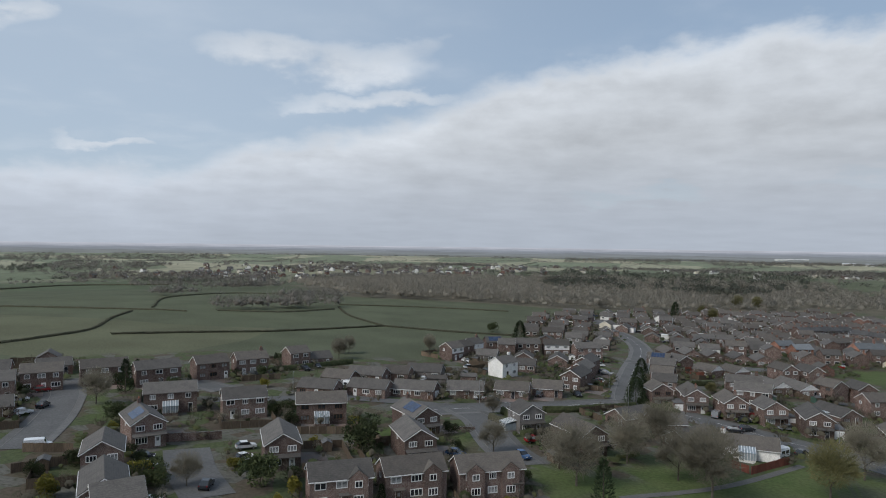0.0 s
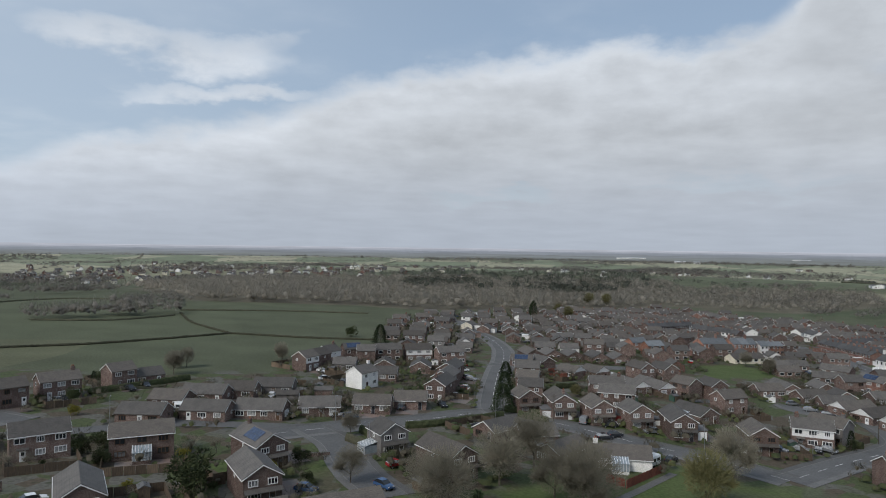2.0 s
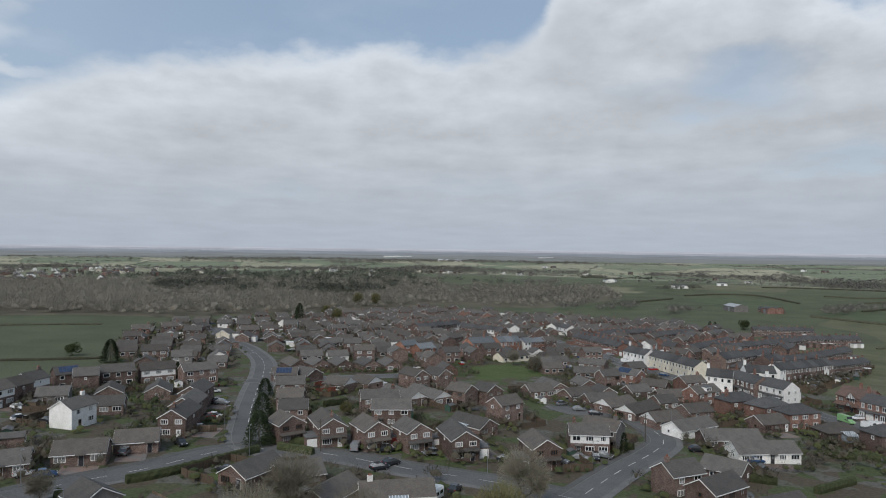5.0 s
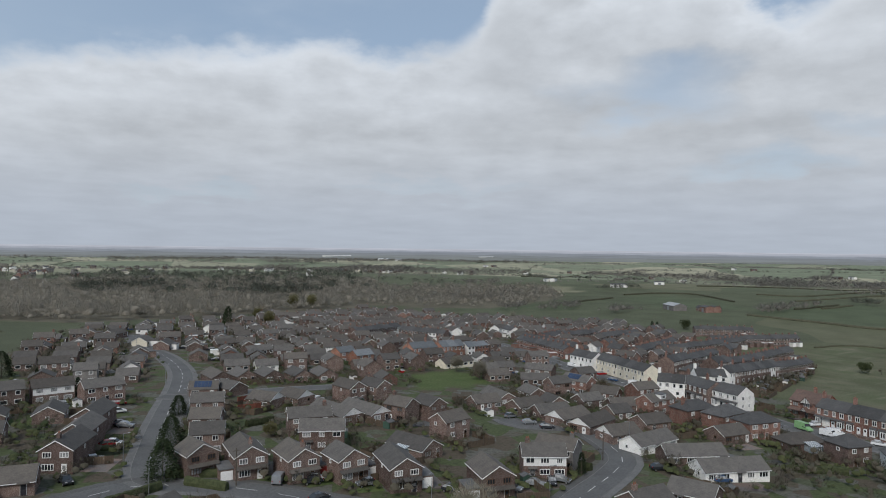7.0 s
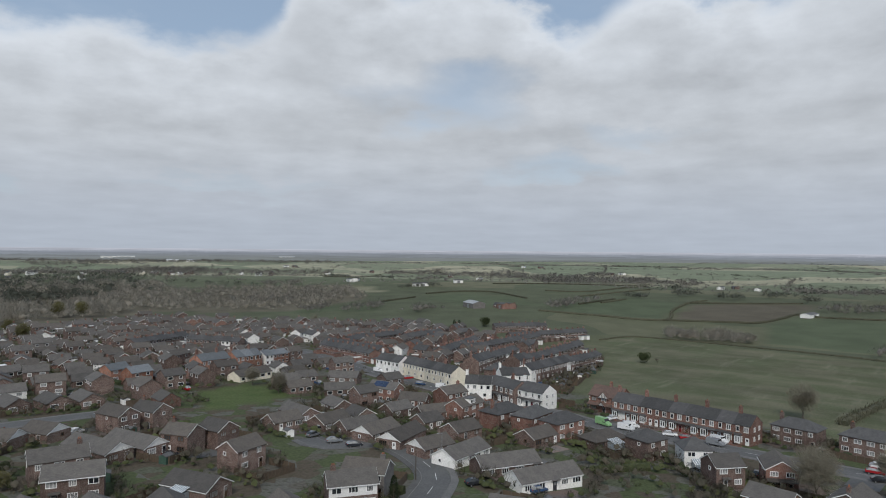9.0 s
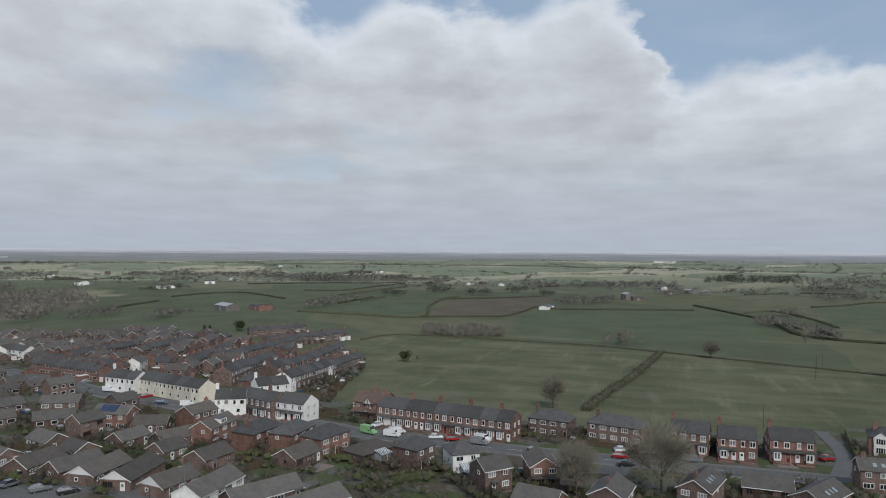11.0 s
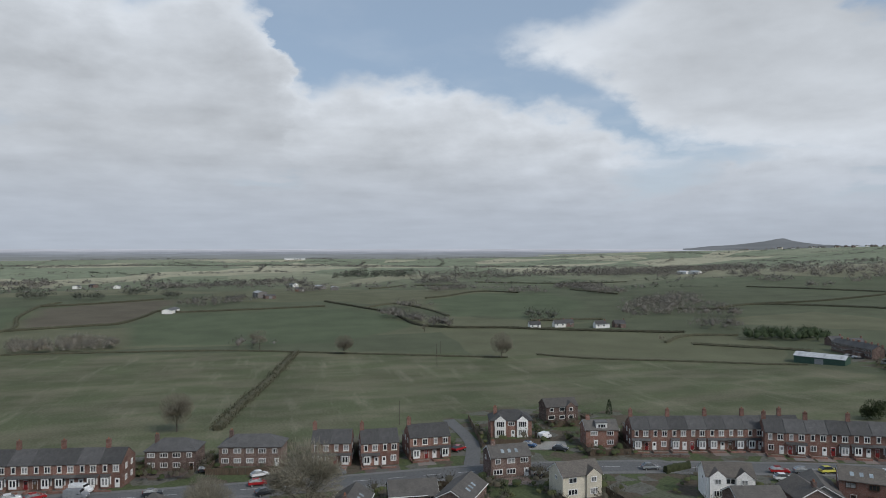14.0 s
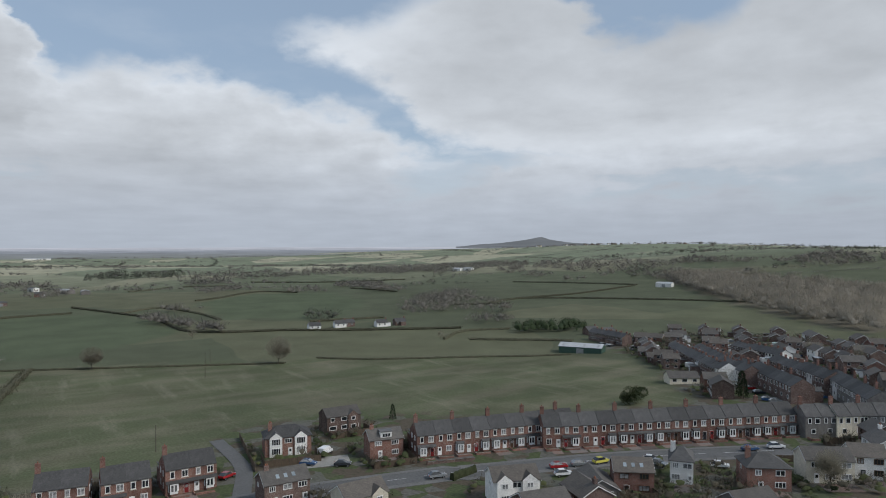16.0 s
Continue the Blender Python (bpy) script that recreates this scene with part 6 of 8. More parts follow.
house(196.5, -7.5, -111, 9.8, "D", "w", extras="F2-")
terrace(209.4, -71.1, -117, 70.4, "r", front=-1)
terrace(187.3, -104.4, -122, 8.7, "g", front=-1)
terrace(182.8, -110.6, -120, 8.0, "c", front=-1)
terrace(178.3, -116.6, -132, 8.0, "g", front=-1)
house(188.9, -23.6, -30, 10.5, "B", "g", gable=-1)
house(185.6, -31.0, -129, 8.1, "D", "r", extras="R")
house(184.2, -45.3, -141, 4.8, "H", "w", extras="K")
house(170.7, -54.6, -129, 8.7, "H", "r", extras="K")
house(165.8, -69.1, -129, 9.8, "D", "c")
house(161.8, -78.3, -138, 7.0, "D", "w")
timbered_house(257.0, 168.6, -97)
# back terraces
terrace(325.9, 260.3, 15, 70.2, "b", front=-1)
terrace(358.9, 246.6, 7, 95.9, "b", front=-1)
terrace(330.4, 223.6, 4, 86.7, "b", front=-1)
terrace(382.5, 290.9, -1, 78.9, "b", front=-1)
terrace(350.9, 300.6, 20, 71.8, "b", front=-1)
terrace(439.2, 290.5, -25, 62.1, "b", front=-1)
terrace(468.7, 329.3, -42, 40.2, "b", front=-1)
house(312.2, 311.8, 24, 12.0, "D", "w", gable=-1)
terrace(378.3, 349.6, 4, 42.5, "b", front=-1)
terrace(356.5, 363.9, 7, 34.3, "b", front=-1)
terrace(328.1, 360.2, 25, 34.0, "r", front=-1)
terrace(273.4, 217.7, -38, 12.1, "w", front=-1)
terrace(280.8, -179.9, 142, 84.7, "b", front=-1)
terrace(269.4, -181.2, 139, 85.1, "b", front=-1)
terrace(274.9, -217.4, 155, 37.8, "b", front=-1)
terrace(231.4, -177.3, 141, 53.7, "b", front=-1)
terrace(234.2, -158.2, 142, 61.2, "b", front=-1)
terrace(198.8, -150.5, 133, 43.3, "g", front=-1)
house(271.3, -231.0, 140, 12.0, "D", "w", gable=1)
house(262.1, -144.5, -122, 11.8, "B", "c")
house(365.6, -246.6, -157, 17.0, "B", "r")
terrace(374.9, -222.3, 170, 33.4, "b", front=-1)
# mid far
house(167.4, 331.7, 11, 8.8, "D", "n", roof=PALE_SLATE)
house(170.3, 320.6, 5, 8.8, "D", "n", roof=PALE_SLATE)
terrace(207.1, 328.3, 7, 15.8, "n", front=-1, roof=PALE_SLATE)
terrace(225.1, 329.7, 7, 15.6, "n", front=-1, roof=PALE_SLATE)
terrace(242.5, 331.5, 8, 15.6, "n", front=-1, roof=PALE_SLATE)
house(208.3, 302.7, 5, 17.0, "B", "c")
house(208.4, 356.6, 23, 12.0, "D", "b")
house(224.1, 354.4, 11, 12.0, "D", "b")
house(337.8, 417.1, -93, 12.0, "D", "w")
house(283.4, 401.7, -109, 12.0, "D", "w", gable=1)
terrace(235.8, 418.7, 25, 47.4, "b", front=-1)
terrace(257.0, 397.3, -64, 30.9, "b", front=-1)
terrace(301.5, 334.9, -98, 49.7, "r", front=-1)
house(144.1, 343.9, -19, 8.2, "D", "b")
house(145.5, 443.2, 40, 12.0, "D", "w")
house(134.0, 391.9, 3, 10.0, "B", "b")
house(106.7, 395.9, 59, 10.0, "B", "b", gable=-1)
house(100.5, 410.6, 57, 9.4, "B", "c", gable=-1)
house(94.1, 444.7, 49, 11.9, "B", "b")
house(140.1, 364.0, 9, 12.8, "B", "b")


# ---- the rest of the estate, back from the streets ----
def clear_of(x, y, gap_house, gap_road):
    if any((x - h[0]) ** 2 + (y - h[1]) ** 2 < (gap_house + h[2] * 0.5) ** 2 for h in HOUSES):
        return False
    return all((x - q.x) ** 2 + (y - q.y) ** 2 > (gap_road + width / 2) ** 2 for width, line in ROADS for q in line)


def fill(poly, turn, along, across, kinds, seed, chance=0.92):
    rng = random.Random(seed)
    c, s = math.cos(radians(turn)), math.sin(radians(turn))
    xs, ys = [p[0] for p in poly], [p[1] for p in poly]
    cx, cy, reach = (min(xs) + max(xs)) / 2, (min(ys) + max(ys)) / 2, max(max(xs) - min(xs), max(ys) - min(ys)) * 0.75
    for j in range(int(-reach / across), int(reach / across) + 1):
        for i in range(int(-reach / along), int(reach / along) + 1):
            u, v = i * along + rng.uniform(-1.5, 1.5), j * across + rng.uniform(-2, 2) + 3 * math.sin(i * 0.6)
            x, y = cx + c * u - s * v, cy + s * u + c * v
            if rng.random() > chance or not inside(x, y, poly) or not clear_of(x, y, 7.6, 5.0) or any(inside(x, y, green) for green in FIELDS["mown"]):
                continue
            kind = rng.choice(kinds)
            house(round(x, 1), round(y, 1), turn + rng.choice([0, 0, 90]) + rng.uniform(-6, 6), rng.uniform(7.0, 9.5), kind, rng.choice("bbbbbbrbbbbrbbbwg"), gable=0, W=rng.uniform(6.4, 7.6))


fill([(42, 310), (50, 392), (82, 480), (178, 530), (331, 605), (390, 515), (450, 430), (450, 380), (330, 335), (258, 280), (175, 262), (125, 280), (105, 320)], -14, 12.5, 15.5, "BBBBD", 5)
fill([(10, 230), (45, 252), (60, 285), (40, 300), (5, 280)], -10, 13, 16, "DB", 6, 0.7)
fill([(148, 190), (215, 262), (248, 268), (225, 200), (212, 165), (185, 165)], -12, 13, 17, "BBD", 7, 0.9)
fill([(265, 225), (300, 215), (385, 270), (450, 380), (390, 515), (330, 335)], 12, 11, 19, "DDH", 8, 0.9)
fill([(200, -170), (232, -128), (307, -180), (370, -215), (380, -278), (335, -305), (255, -300)], 135, 11, 18, "DBD", 9, 0.9)
fill([(118, -90), (158, -80), (192, -135), (235, -230), (170, -210)], 132, 11, 17, "DD", 10, 0.9)
fill([(-132, 118), (-124, 215), (-108, 205), (-108, 175), (-90, 130)], 30, 12, 15, "DB", 11, 0.9)
fill([(165, 10), (212, 5), (208, -32), (180, -65), (150, -65)], -100, 13, 16, "DB", 12, 0.8)
fill([(160, 115), (160, 65), (212, 65), (212, 115)], -100, 13, 16, "DB", 13, 0.8)


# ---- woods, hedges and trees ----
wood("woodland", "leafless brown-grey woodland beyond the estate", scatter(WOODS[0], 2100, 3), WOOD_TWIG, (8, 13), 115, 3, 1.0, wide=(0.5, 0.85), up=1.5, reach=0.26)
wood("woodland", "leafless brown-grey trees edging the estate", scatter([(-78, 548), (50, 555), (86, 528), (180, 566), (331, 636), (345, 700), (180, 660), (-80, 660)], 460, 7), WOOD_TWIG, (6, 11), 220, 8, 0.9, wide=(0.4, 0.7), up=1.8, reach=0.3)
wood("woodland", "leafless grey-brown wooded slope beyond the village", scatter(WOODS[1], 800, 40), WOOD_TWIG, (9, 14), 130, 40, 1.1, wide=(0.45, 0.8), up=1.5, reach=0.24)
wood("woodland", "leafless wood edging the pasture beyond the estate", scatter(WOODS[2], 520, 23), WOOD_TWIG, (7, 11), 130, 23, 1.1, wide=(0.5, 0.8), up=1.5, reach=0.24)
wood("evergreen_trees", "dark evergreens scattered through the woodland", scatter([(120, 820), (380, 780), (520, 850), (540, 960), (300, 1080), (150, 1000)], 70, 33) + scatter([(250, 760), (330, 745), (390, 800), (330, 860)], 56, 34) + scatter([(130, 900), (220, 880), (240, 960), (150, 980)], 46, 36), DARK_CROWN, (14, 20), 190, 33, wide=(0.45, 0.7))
wood("conifer_belt", "dark green conifer belt behind the cottages", scatter([(443, -205), (418, -246), (442, -269), (463, -221)], 90, 5), NEEDLE, (5, 9), 110, 5, core_size=0.55)
wood("scrub", "leafless scrub on the edge of the pasture", scatter([(503, 232), (533, 242), (536, 186), (501, 176)], 110, 6), WOOD_TWIG, (4, 8), 220, 6, 0.9, wide=(0.4, 0.7), up=1.8, reach=0.3)
hedge([(-161, 246), (-155, 264), (-151, 291), (-163, 334), (-169, 368)], 0.8, 0.9)
hedge([(-137, 280), (-108, 298), (-75, 317), (-31, 357)], 0.8, 0.9)
hedge([(-71, 463), (-9, 479), (47, 482)], 0.8, 0.9)
hedge([(-251, 383), (-201, 379), (-142, 375)], 0.8, 0.9)
hedge([(-129, 388), (-94, 398), (-69, 431)], 0.8, 0.9)
hedge([(-31, 357), (-54, 397), (-68, 444)], 0.8, 0.9)
hedge([(-31, 357), (5, 349), (37, 347)], 0.8, 0.9)
hedge([(-462, 705), (-449, 822), (-341, 843)], 1.4, 1.6)
hedge([(-167, 389), (-191, 471), (-170, 530), (-123, 539)], 0.8, 0.9)
hedge([(-54, 223), (-37, 232)], 0.8, 0.9)
hedge([(293, 103), (338, 97), (391, 87), (469, 74)], 1.5, 3.0)
hedge([(466, 265), (499, 249), (496, 169), (487, 111), (462, 52), (421, -37)], 0.8, 0.9)
hedge([(427, -57), (406, -79), (380, -127), (354, -171)], 0.8, 0.9)
hedge([(448, -151), (472, -182), (463, -215)], 1.4, 1.6)
hedge([(437, -163), (406, -196), (392, -208)], 1.4, 1.6)

hedge([(625, 399), (620, 341), (620, 275), (718, 298), (810, 310), (852, 303)], 1.5, 2.0)
hedge([(620, 275), (642, 227), (652, 206), (702, 196), (750, 190), (736, 163), (764, 37)], 1.5, 2.0)
hedge([(858, 518), (883, 468), (1008, 460), (1165, 487)], 1.5, 2.0)
hedge([(717, 401), (803, 396)], 1.5, 2.0)
hedge([(810, 310), (836, 263), (879, 207)], 1.5, 2.0)
hedge([(817, 33), (738, 1), (680, -18), (595, -22), (567, -42), (553, -81), (537, -104), (512, -146), (488, -191)], 1.5, 2.0)
hedge([(738, 1), (772, -36), (712, -56), (645, -62)], 1.5, 2.0)
hedge([(828, -82), (853, -115), (918, -175), (879, -213)], 1.5, 2.0)
hedge([(924, -305), (811, -314)], 1.5, 2.0)
hedge([(1034, -45), (1158, -117)], 1.5, 2.0)
hedge([(1154, -135), (1136, -196)], 1.5, 2.0)
hedge([(1183, -247), (1094, -347), (1042, -455)], 1.5, 2.0)
hedge([(633, -280), (609, -329)], 1.5, 2.0)
hedge([(593, -118), (584, -178)], 1.5, 2.0)
hedge([(625, -317), (638, -369), (594, -410), (519, -449), (476, -465), (451, -473)], 1.5, 2.0)
hedge([(844, -521), (775, -539), (722, -547), (650, -557)], 1.5, 2.0)
hedge([(646, -548), (633, -443), (642, -369), (632, -326)], 1.5, 2.0)
hedge([(616, -658), (594, -710)], 1.5, 2.0)
hedge([(588, 578), (666, 591)], 1.5, 2.0)
hedge([(715, 613), (769, 602), (793, 561), (746, 483)], 1.5, 2.0)
hedge([(812, 446), (887, 432), (982, 417)], 1.5, 2.0)
hedge([(747, 388), (810, 385)], 1.5, 2.0)
hedge([(859, 956), (1241, 1168)], 1.5, 2.0)
hedge([(920, 643), (1039, 578), (1267, 522)], 1.5, 2.0)

BELTS = {"w": ([], []), "e": ([], [])}


def belt(width, height, kind, *line, most=420):
    """Trees crowded along a hedgerow or in a strip of wood."""
    rng = random.Random(int(line[0][0] + 3 * line[0][1]))
    for (x0, y0), (x1, y1) in zip(line, line[1:]):
        d = math.hypot(x1 - x0, y1 - y0)
        far = math.hypot((x0 + x1) / 2 - 66, (y0 + y1) / 2 - 88) > 1000
        deep = width * (1 if width < 8 else 4 if far else 1.8)
        n = int(d * deep / (height * height * (1.15 if far else 0.8)) if width >= 8 else d / (height * 0.5))
        for _ in range(min(n, most)):
            t, o = rng.random(), rng.uniform(-0.5, 0.5) * deep
            x, y = x0 + (x1 - x0) * t - (y1 - y0) / d * o, y0 + (y1 - y0) * t + (x1 - x0) / d * o
            BELTS[kind][far].append((x, y, height))


belt(40, 9, "w", (-623, 1157), (-534, 1153), (-435, 1147), (-283, 1152))
belt(12, 6, "w", (-215, 484), (-193, 519))
belt(9, 4.5, "w", (-134, 396), (-106, 417), (-70, 451))
belt(18, 7, "w", (-109, 473), (-83, 539))
belt(30, 9, "e", (-831, 1268), (-757, 1280))
belt(50, 9, "w", (-805, 1363), (-701, 1366), (-579, 1342))
belt(22, 9, "e", (-450, 1044), (-326, 901))
belt(14, 7, "w", (-245, 676), (-196, 646), (-185, 752))
belt(60, 10, "w", (-1394, 2126), (-1095, 2241), (-768, 2392))
belt(40, 9, "w", (-323, 1360), (-173, 1436), (0, 1379))
belt(30, 8, "w", (-224, 1199), (-117, 1130), (0, 1225))
belt(18, 7, "w", (-359, 776), (-310, 817))
belt(50, 9, "e", (210, 1280), (281, 1132))
belt(40, 10, "e", (338, 1103), (439, 1164))
belt(40, 10, "e", (387, 1024), (598, 1153))
belt(30, 8, "w", (407, 1405), (815, 1888))
belt(30, 8, "w", (0, 1634), (121, 2188))
belt(40, 8, "w", (561, 1299), (923, 1735), (1043, 1590))
belt(50, 8, "w", (425, 2353), (791, 2274), (1735, 2645))
belt(50, 8, "w", (821, 2069), (1173, 2027), (1500, 1612))
belt(40, 7, "w", (874, 1716), (988, 1544), (1197, 1293))
belt(30, 7, "w", (584, -794), (571, -843), (555, -899))
belt(5, 2.5, "w", (559, -704), (522, -737), (474, -778))
belt(20, 8, "w", (784, 169), (807, 147), (849, 112))
belt(10, 7, "w", (652, 404), (679, 401))
belt(8, 6, "w", (741, -34), (722, -61))
belt(12, 7, "w", (921, -110), (1005, -186))
belt(12, 7, "w", (871, -196), (864, -243))
belt(14, 8, "w", (993, -312), (972, -376))
belt(16, 8, "w", (691, -261), (699, -299), (740, -368))
belt(16, 8, "w", (595, -203), (604, -252), (557, -289))
belt(14, 6, "w", (520, -220), (492, -240))
belt(8, 5, "w", (666, -10), (565, -41))
belt(14, 7, "e", (847, 402), (850, 385))
belt(14, 7, "e", (893, 355), (925, 335))
belt(14, 7, "e", (930, 256), (981, 237))
belt(12, 6, "e", (889, 208), (888, 191))
belt(10, 6, "e", (881, 299), (895, 269))
belt(20, 7, "e", (601, -116), (606, -137))
belt(30, 9, "w", (1186, 713), (1258, 615), (1350, 453))
belt(26, 9, "w", (1175, 268), (1233, 163), (1303, 34))
belt(10, 8, "w", (492, 107), (507, 90))
belt(36, 10, "w", (1307, -177), (1281, -329), (1235, -468), (1176, -590), (1199, -778))
belt(34, 9, "e", (1413, -27), (1391, -183))
belt(20, 8, "w", (1195, -143), (1198, -212))
belt(16, 9, "w", (929, 64), (988, 24))
belt(30, 9, "w", (1308, -458), (1232, -531), (1118, -539), (1100, -586))
belt(36, 10, "w", (1167, -695), (1032, -719), (927, -747), (822, -710), (747, -714))
belt(34, 9, "w", (719, -680), (626, -624), (545, -561), (460, -504))
belt(26, 9, "w", (624, -222), (637, -251), (696, -307), (612, -289))
belt(10, 7, "w", (880, -580), (880, -612))
belt(10, 7, "w", (781, -555), (770, -583))
belt(8, 6, "w", (772, -615), (767, -625))
belt(12, 8, "w", (683, -795), (664, -813))
belt(16, 7, "w", (997, -321), (972, -346), (824, -306), (810, -326))
belt(20, 8, "w", (1001, -610), (974, -646))
belt(12, 7, "w", (786, -818), (720, -790), (702, -824))
belt(14, 8, "w", (459, 550), (489, 567))
belt(14, 8, "w", (486, 535), (503, 526), (549, 550))
belt(12, 8, "w", (524, 483), (564, 476))
belt(16, 9, "w", (671, 410), (710, 401), (771, 414))
belt(10, 6, "e", (819, 380), (833, 372))
belt(8, 6, "e", (751, 691), (814, 663))
belt(40, 9, "w", (1356, 840), (1345, 734), (1348, 631), (1359, 557))
belt(30, 9, "w", (1285, 1189), (1338, 1062), (1328, 921), (1356, 840))
belt(36, 9, "w", (476, 675), (515, 673), (534, 644))
belt(20, 8, "w", (655, 860), (697, 831))
belt(24, 9, "w", (1358, 956), (1458, 921))
belt(10, 8, "w", (1657, 1048), (1628, 1023))
belt(14, 7, "w", (1451, 741), (1519, 716))


def far_country():
    """The patchwork beyond: crooked hedgerows round every field, with trees in them, out to the skyline."""
    rng = random.Random(21)
    r, rings = 1000.0, []
    while r < 2850:
        pitch = 120 + r * 0.06
        n = int(radians(215) * r / pitch)
        rings.append([(r + rng.uniform(-0.3, 0.3) * pitch, radians(-45 + 215 * (i + rng.uniform(-0.3, 0.3)) / n)) for i in range(n)])
        r += pitch * 0.8
    place = [[(66 + q * math.sin(a), 88 + q * math.cos(a)) for q, a in ring] for ring in rings]
    for k, ring in enumerate(place):
        for i, p in enumerate(ring):
            if i + 1 < len(ring) and rng.random() < 0.85:
                hedgerow_trees(rng, p, ring[i + 1])
            if k + 1 < len(place) and rng.random() < 0.8:
                hedgerow_trees(rng, p, min(place[k + 1], key=lambda q: (q[0] - p[0]) ** 2 + (q[1] - p[1]) ** 2))


def hedgerow_trees(rng, a, b):
    d = math.hypot(b[0] - a[0], b[1] - a[1])
    leafy = rng.random() < 0.25
    for _ in range(int(d / 7)):
        t, o = rng.random(), rng.gauss(0, 2.0)
        FAR_LINES[leafy].append((a[0] + (b[0] - a[0]) * t + o, a[1] + (b[1] - a[1]) * t + o))
    if rng.random() < 0.22:
        for _ in range(26):
            t = rng.random()
            FAR_LINES[leafy].append((a[0] + (b[0] - a[0]) * t + rng.gauss(0, 22), a[1] + (b[1] - a[1]) * t + rng.gauss(0, 22)))


FAR_LINES = ([], [])
far_country()
for kind, mat, word in (("w", HAZED_TWIG, "leafless brown"), ("e", FAR_DARK, "dark evergreen")):
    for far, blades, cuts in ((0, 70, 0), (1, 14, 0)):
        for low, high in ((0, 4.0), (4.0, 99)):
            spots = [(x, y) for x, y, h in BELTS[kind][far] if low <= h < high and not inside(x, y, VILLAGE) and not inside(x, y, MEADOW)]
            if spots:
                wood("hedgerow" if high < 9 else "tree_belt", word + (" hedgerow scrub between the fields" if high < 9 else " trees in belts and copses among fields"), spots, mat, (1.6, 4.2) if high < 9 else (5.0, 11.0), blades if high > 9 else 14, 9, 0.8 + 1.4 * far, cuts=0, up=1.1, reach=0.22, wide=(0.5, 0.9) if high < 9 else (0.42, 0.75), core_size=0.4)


for spots, mat, word in ((FAR_LINES[0], HAZED_TWIG, "leafless brown"), (FAR_LINES[1], FAR_DARK, "dark green")):
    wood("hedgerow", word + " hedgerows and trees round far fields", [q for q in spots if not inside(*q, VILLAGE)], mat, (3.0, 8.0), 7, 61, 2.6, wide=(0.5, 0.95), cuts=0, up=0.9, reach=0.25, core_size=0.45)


# ---- the next village, on the far rise ----
def next_village(cx, cy, rx, ry, count, seed):
    rng = random.Random(seed)
    for _ in range(count):
        x, y = cx + rng.gauss(0, rx), cy + rng.gauss(0, ry)
        far_house(x, y, rng.choice([0, 90]) + rng.uniform(-25, 25), rng.uniform(6.5, 11), 6.5, 4.2, 6.4, rng.choice("bbbrwwcg"), rng.choice([5, 6, 10]), ground_z(x, y) + 0.5)


next_village(-110, 1300, 210, 110, 210, 31)
next_village(-420, 1250, 90, 60, 40, 32)
next_village(2050, -1750, 260, 120, 80, 33)
next_village(1700, -2150, 330, 160, 110, 35)
next_village(900, 1300, 300, 120, 24, 34)
plant("round", 391.4, 206.8, 7)
plant("bare", 393.8, 200.0, 4)
plant("bare", 295.0, 115.0, 12)
plant("oak", 458.7, 47.4, 11)
plant("oak", 421.1, -34.0, 14)
plant("bare", 210.4, 98.4, 9)
plant("bare", 201.9, 79.6, 16)
plant("bare", 195.7, 97.0, 12)
plant("conifer", -84.8, 181.3, 9)
plant("conifer", -85.4, 198.9, 6)
plant("conifer", -89.1, 197.9, 6)
plant("bare", -85.8, 167.9, 9)
plant("shrub", -74.1, 154.0, 5)
plant("shrub", -31.6, 118.6, 7)
plant("shrub", -16.5, 141.1, 8)
plant("conifer", 28.0, 115.5, 9)
plant("pines", 65.5, 224.1, 7.8)
plant("pines", 58.3, 202.2, 8.2)
plant("pines", 76.2, 257.5, 5.6)
plant("bare", 24.2, 137.1, 9)
plant("bare", 25.8, 127.6, 12)
plant("bare", 39.7, 143.4, 11)
plant("bare", 50.1, 153.2, 12)
plant("bare", 47.3, 134.1, 10)
plant("bare", 50.4, 124.9, 13)
plant("bare", 53.3, 135.1, 11)
plant("willow", 74.4, 128.5, 11)
plant("bare", 88.5, 140.7, 12)
plant("bare", -43.8, 116.6, 6)
plant("bare", -38.3, 251.9, 8)
plant("bare", -5.2, 284.5, 7)
plant("round", 26.3, 358.4, 6)
plant("pines", 38.9, 337.2, 9.1)
plant("conifer", 163.7, 474.4, 14)
plant("willow", 197.0, 491.1, 10)
plant("conifer", 47.8, 321.1, 5)
plant("conifer", 56.1, 293.7, 6)
plant("shrub", 94.5, 210.8, 3)
plant("willow", 89.3, 223.4, 4)
plant("bare", 13.8, 178.9, 6)
plant("conifer", 137.6, 163.4, 5)
plant("conifer", 230.2, -136.4, 9)
plant("conifer", 278.5, -23.4, 5)
plant("bare", 546.9, -18.7, 8)
plant("bare", 450.1, -149.9, 6)
plant("bare", 161.6, -64.0, 8)
plant("bare", 488.6, 94.4, 12)
plant("bare", 507.2, 98.3, 10)
plant("willow", 205.0, 532.3, 9)
plant("willow", 280.2, 640.2, 13)
plant("willow", 295.7, 634.8, 13)
plant("conifer", 165.3, 483.3, 11)
plant("bare", 196.3, 270.2, 8)
plant("bare", 199.8, 290.1, 7)
plant("bare", 335.3, 282.9, 9)
plant("bare", 357.3, 325.4, 7)
plant("bare", 302.7, 399.6, 8)
plant("bare", 401.9, 477.8, 10)
plant("round", 481.4, 367.9, 9)
plant("conifer", 453.0, 377.5, 7)
plant("conifer", 451.9, 372.3, 7)
plant("bare", 386.2, 427.7, 8)
plant("bare", 441.0, 316.8, 7)
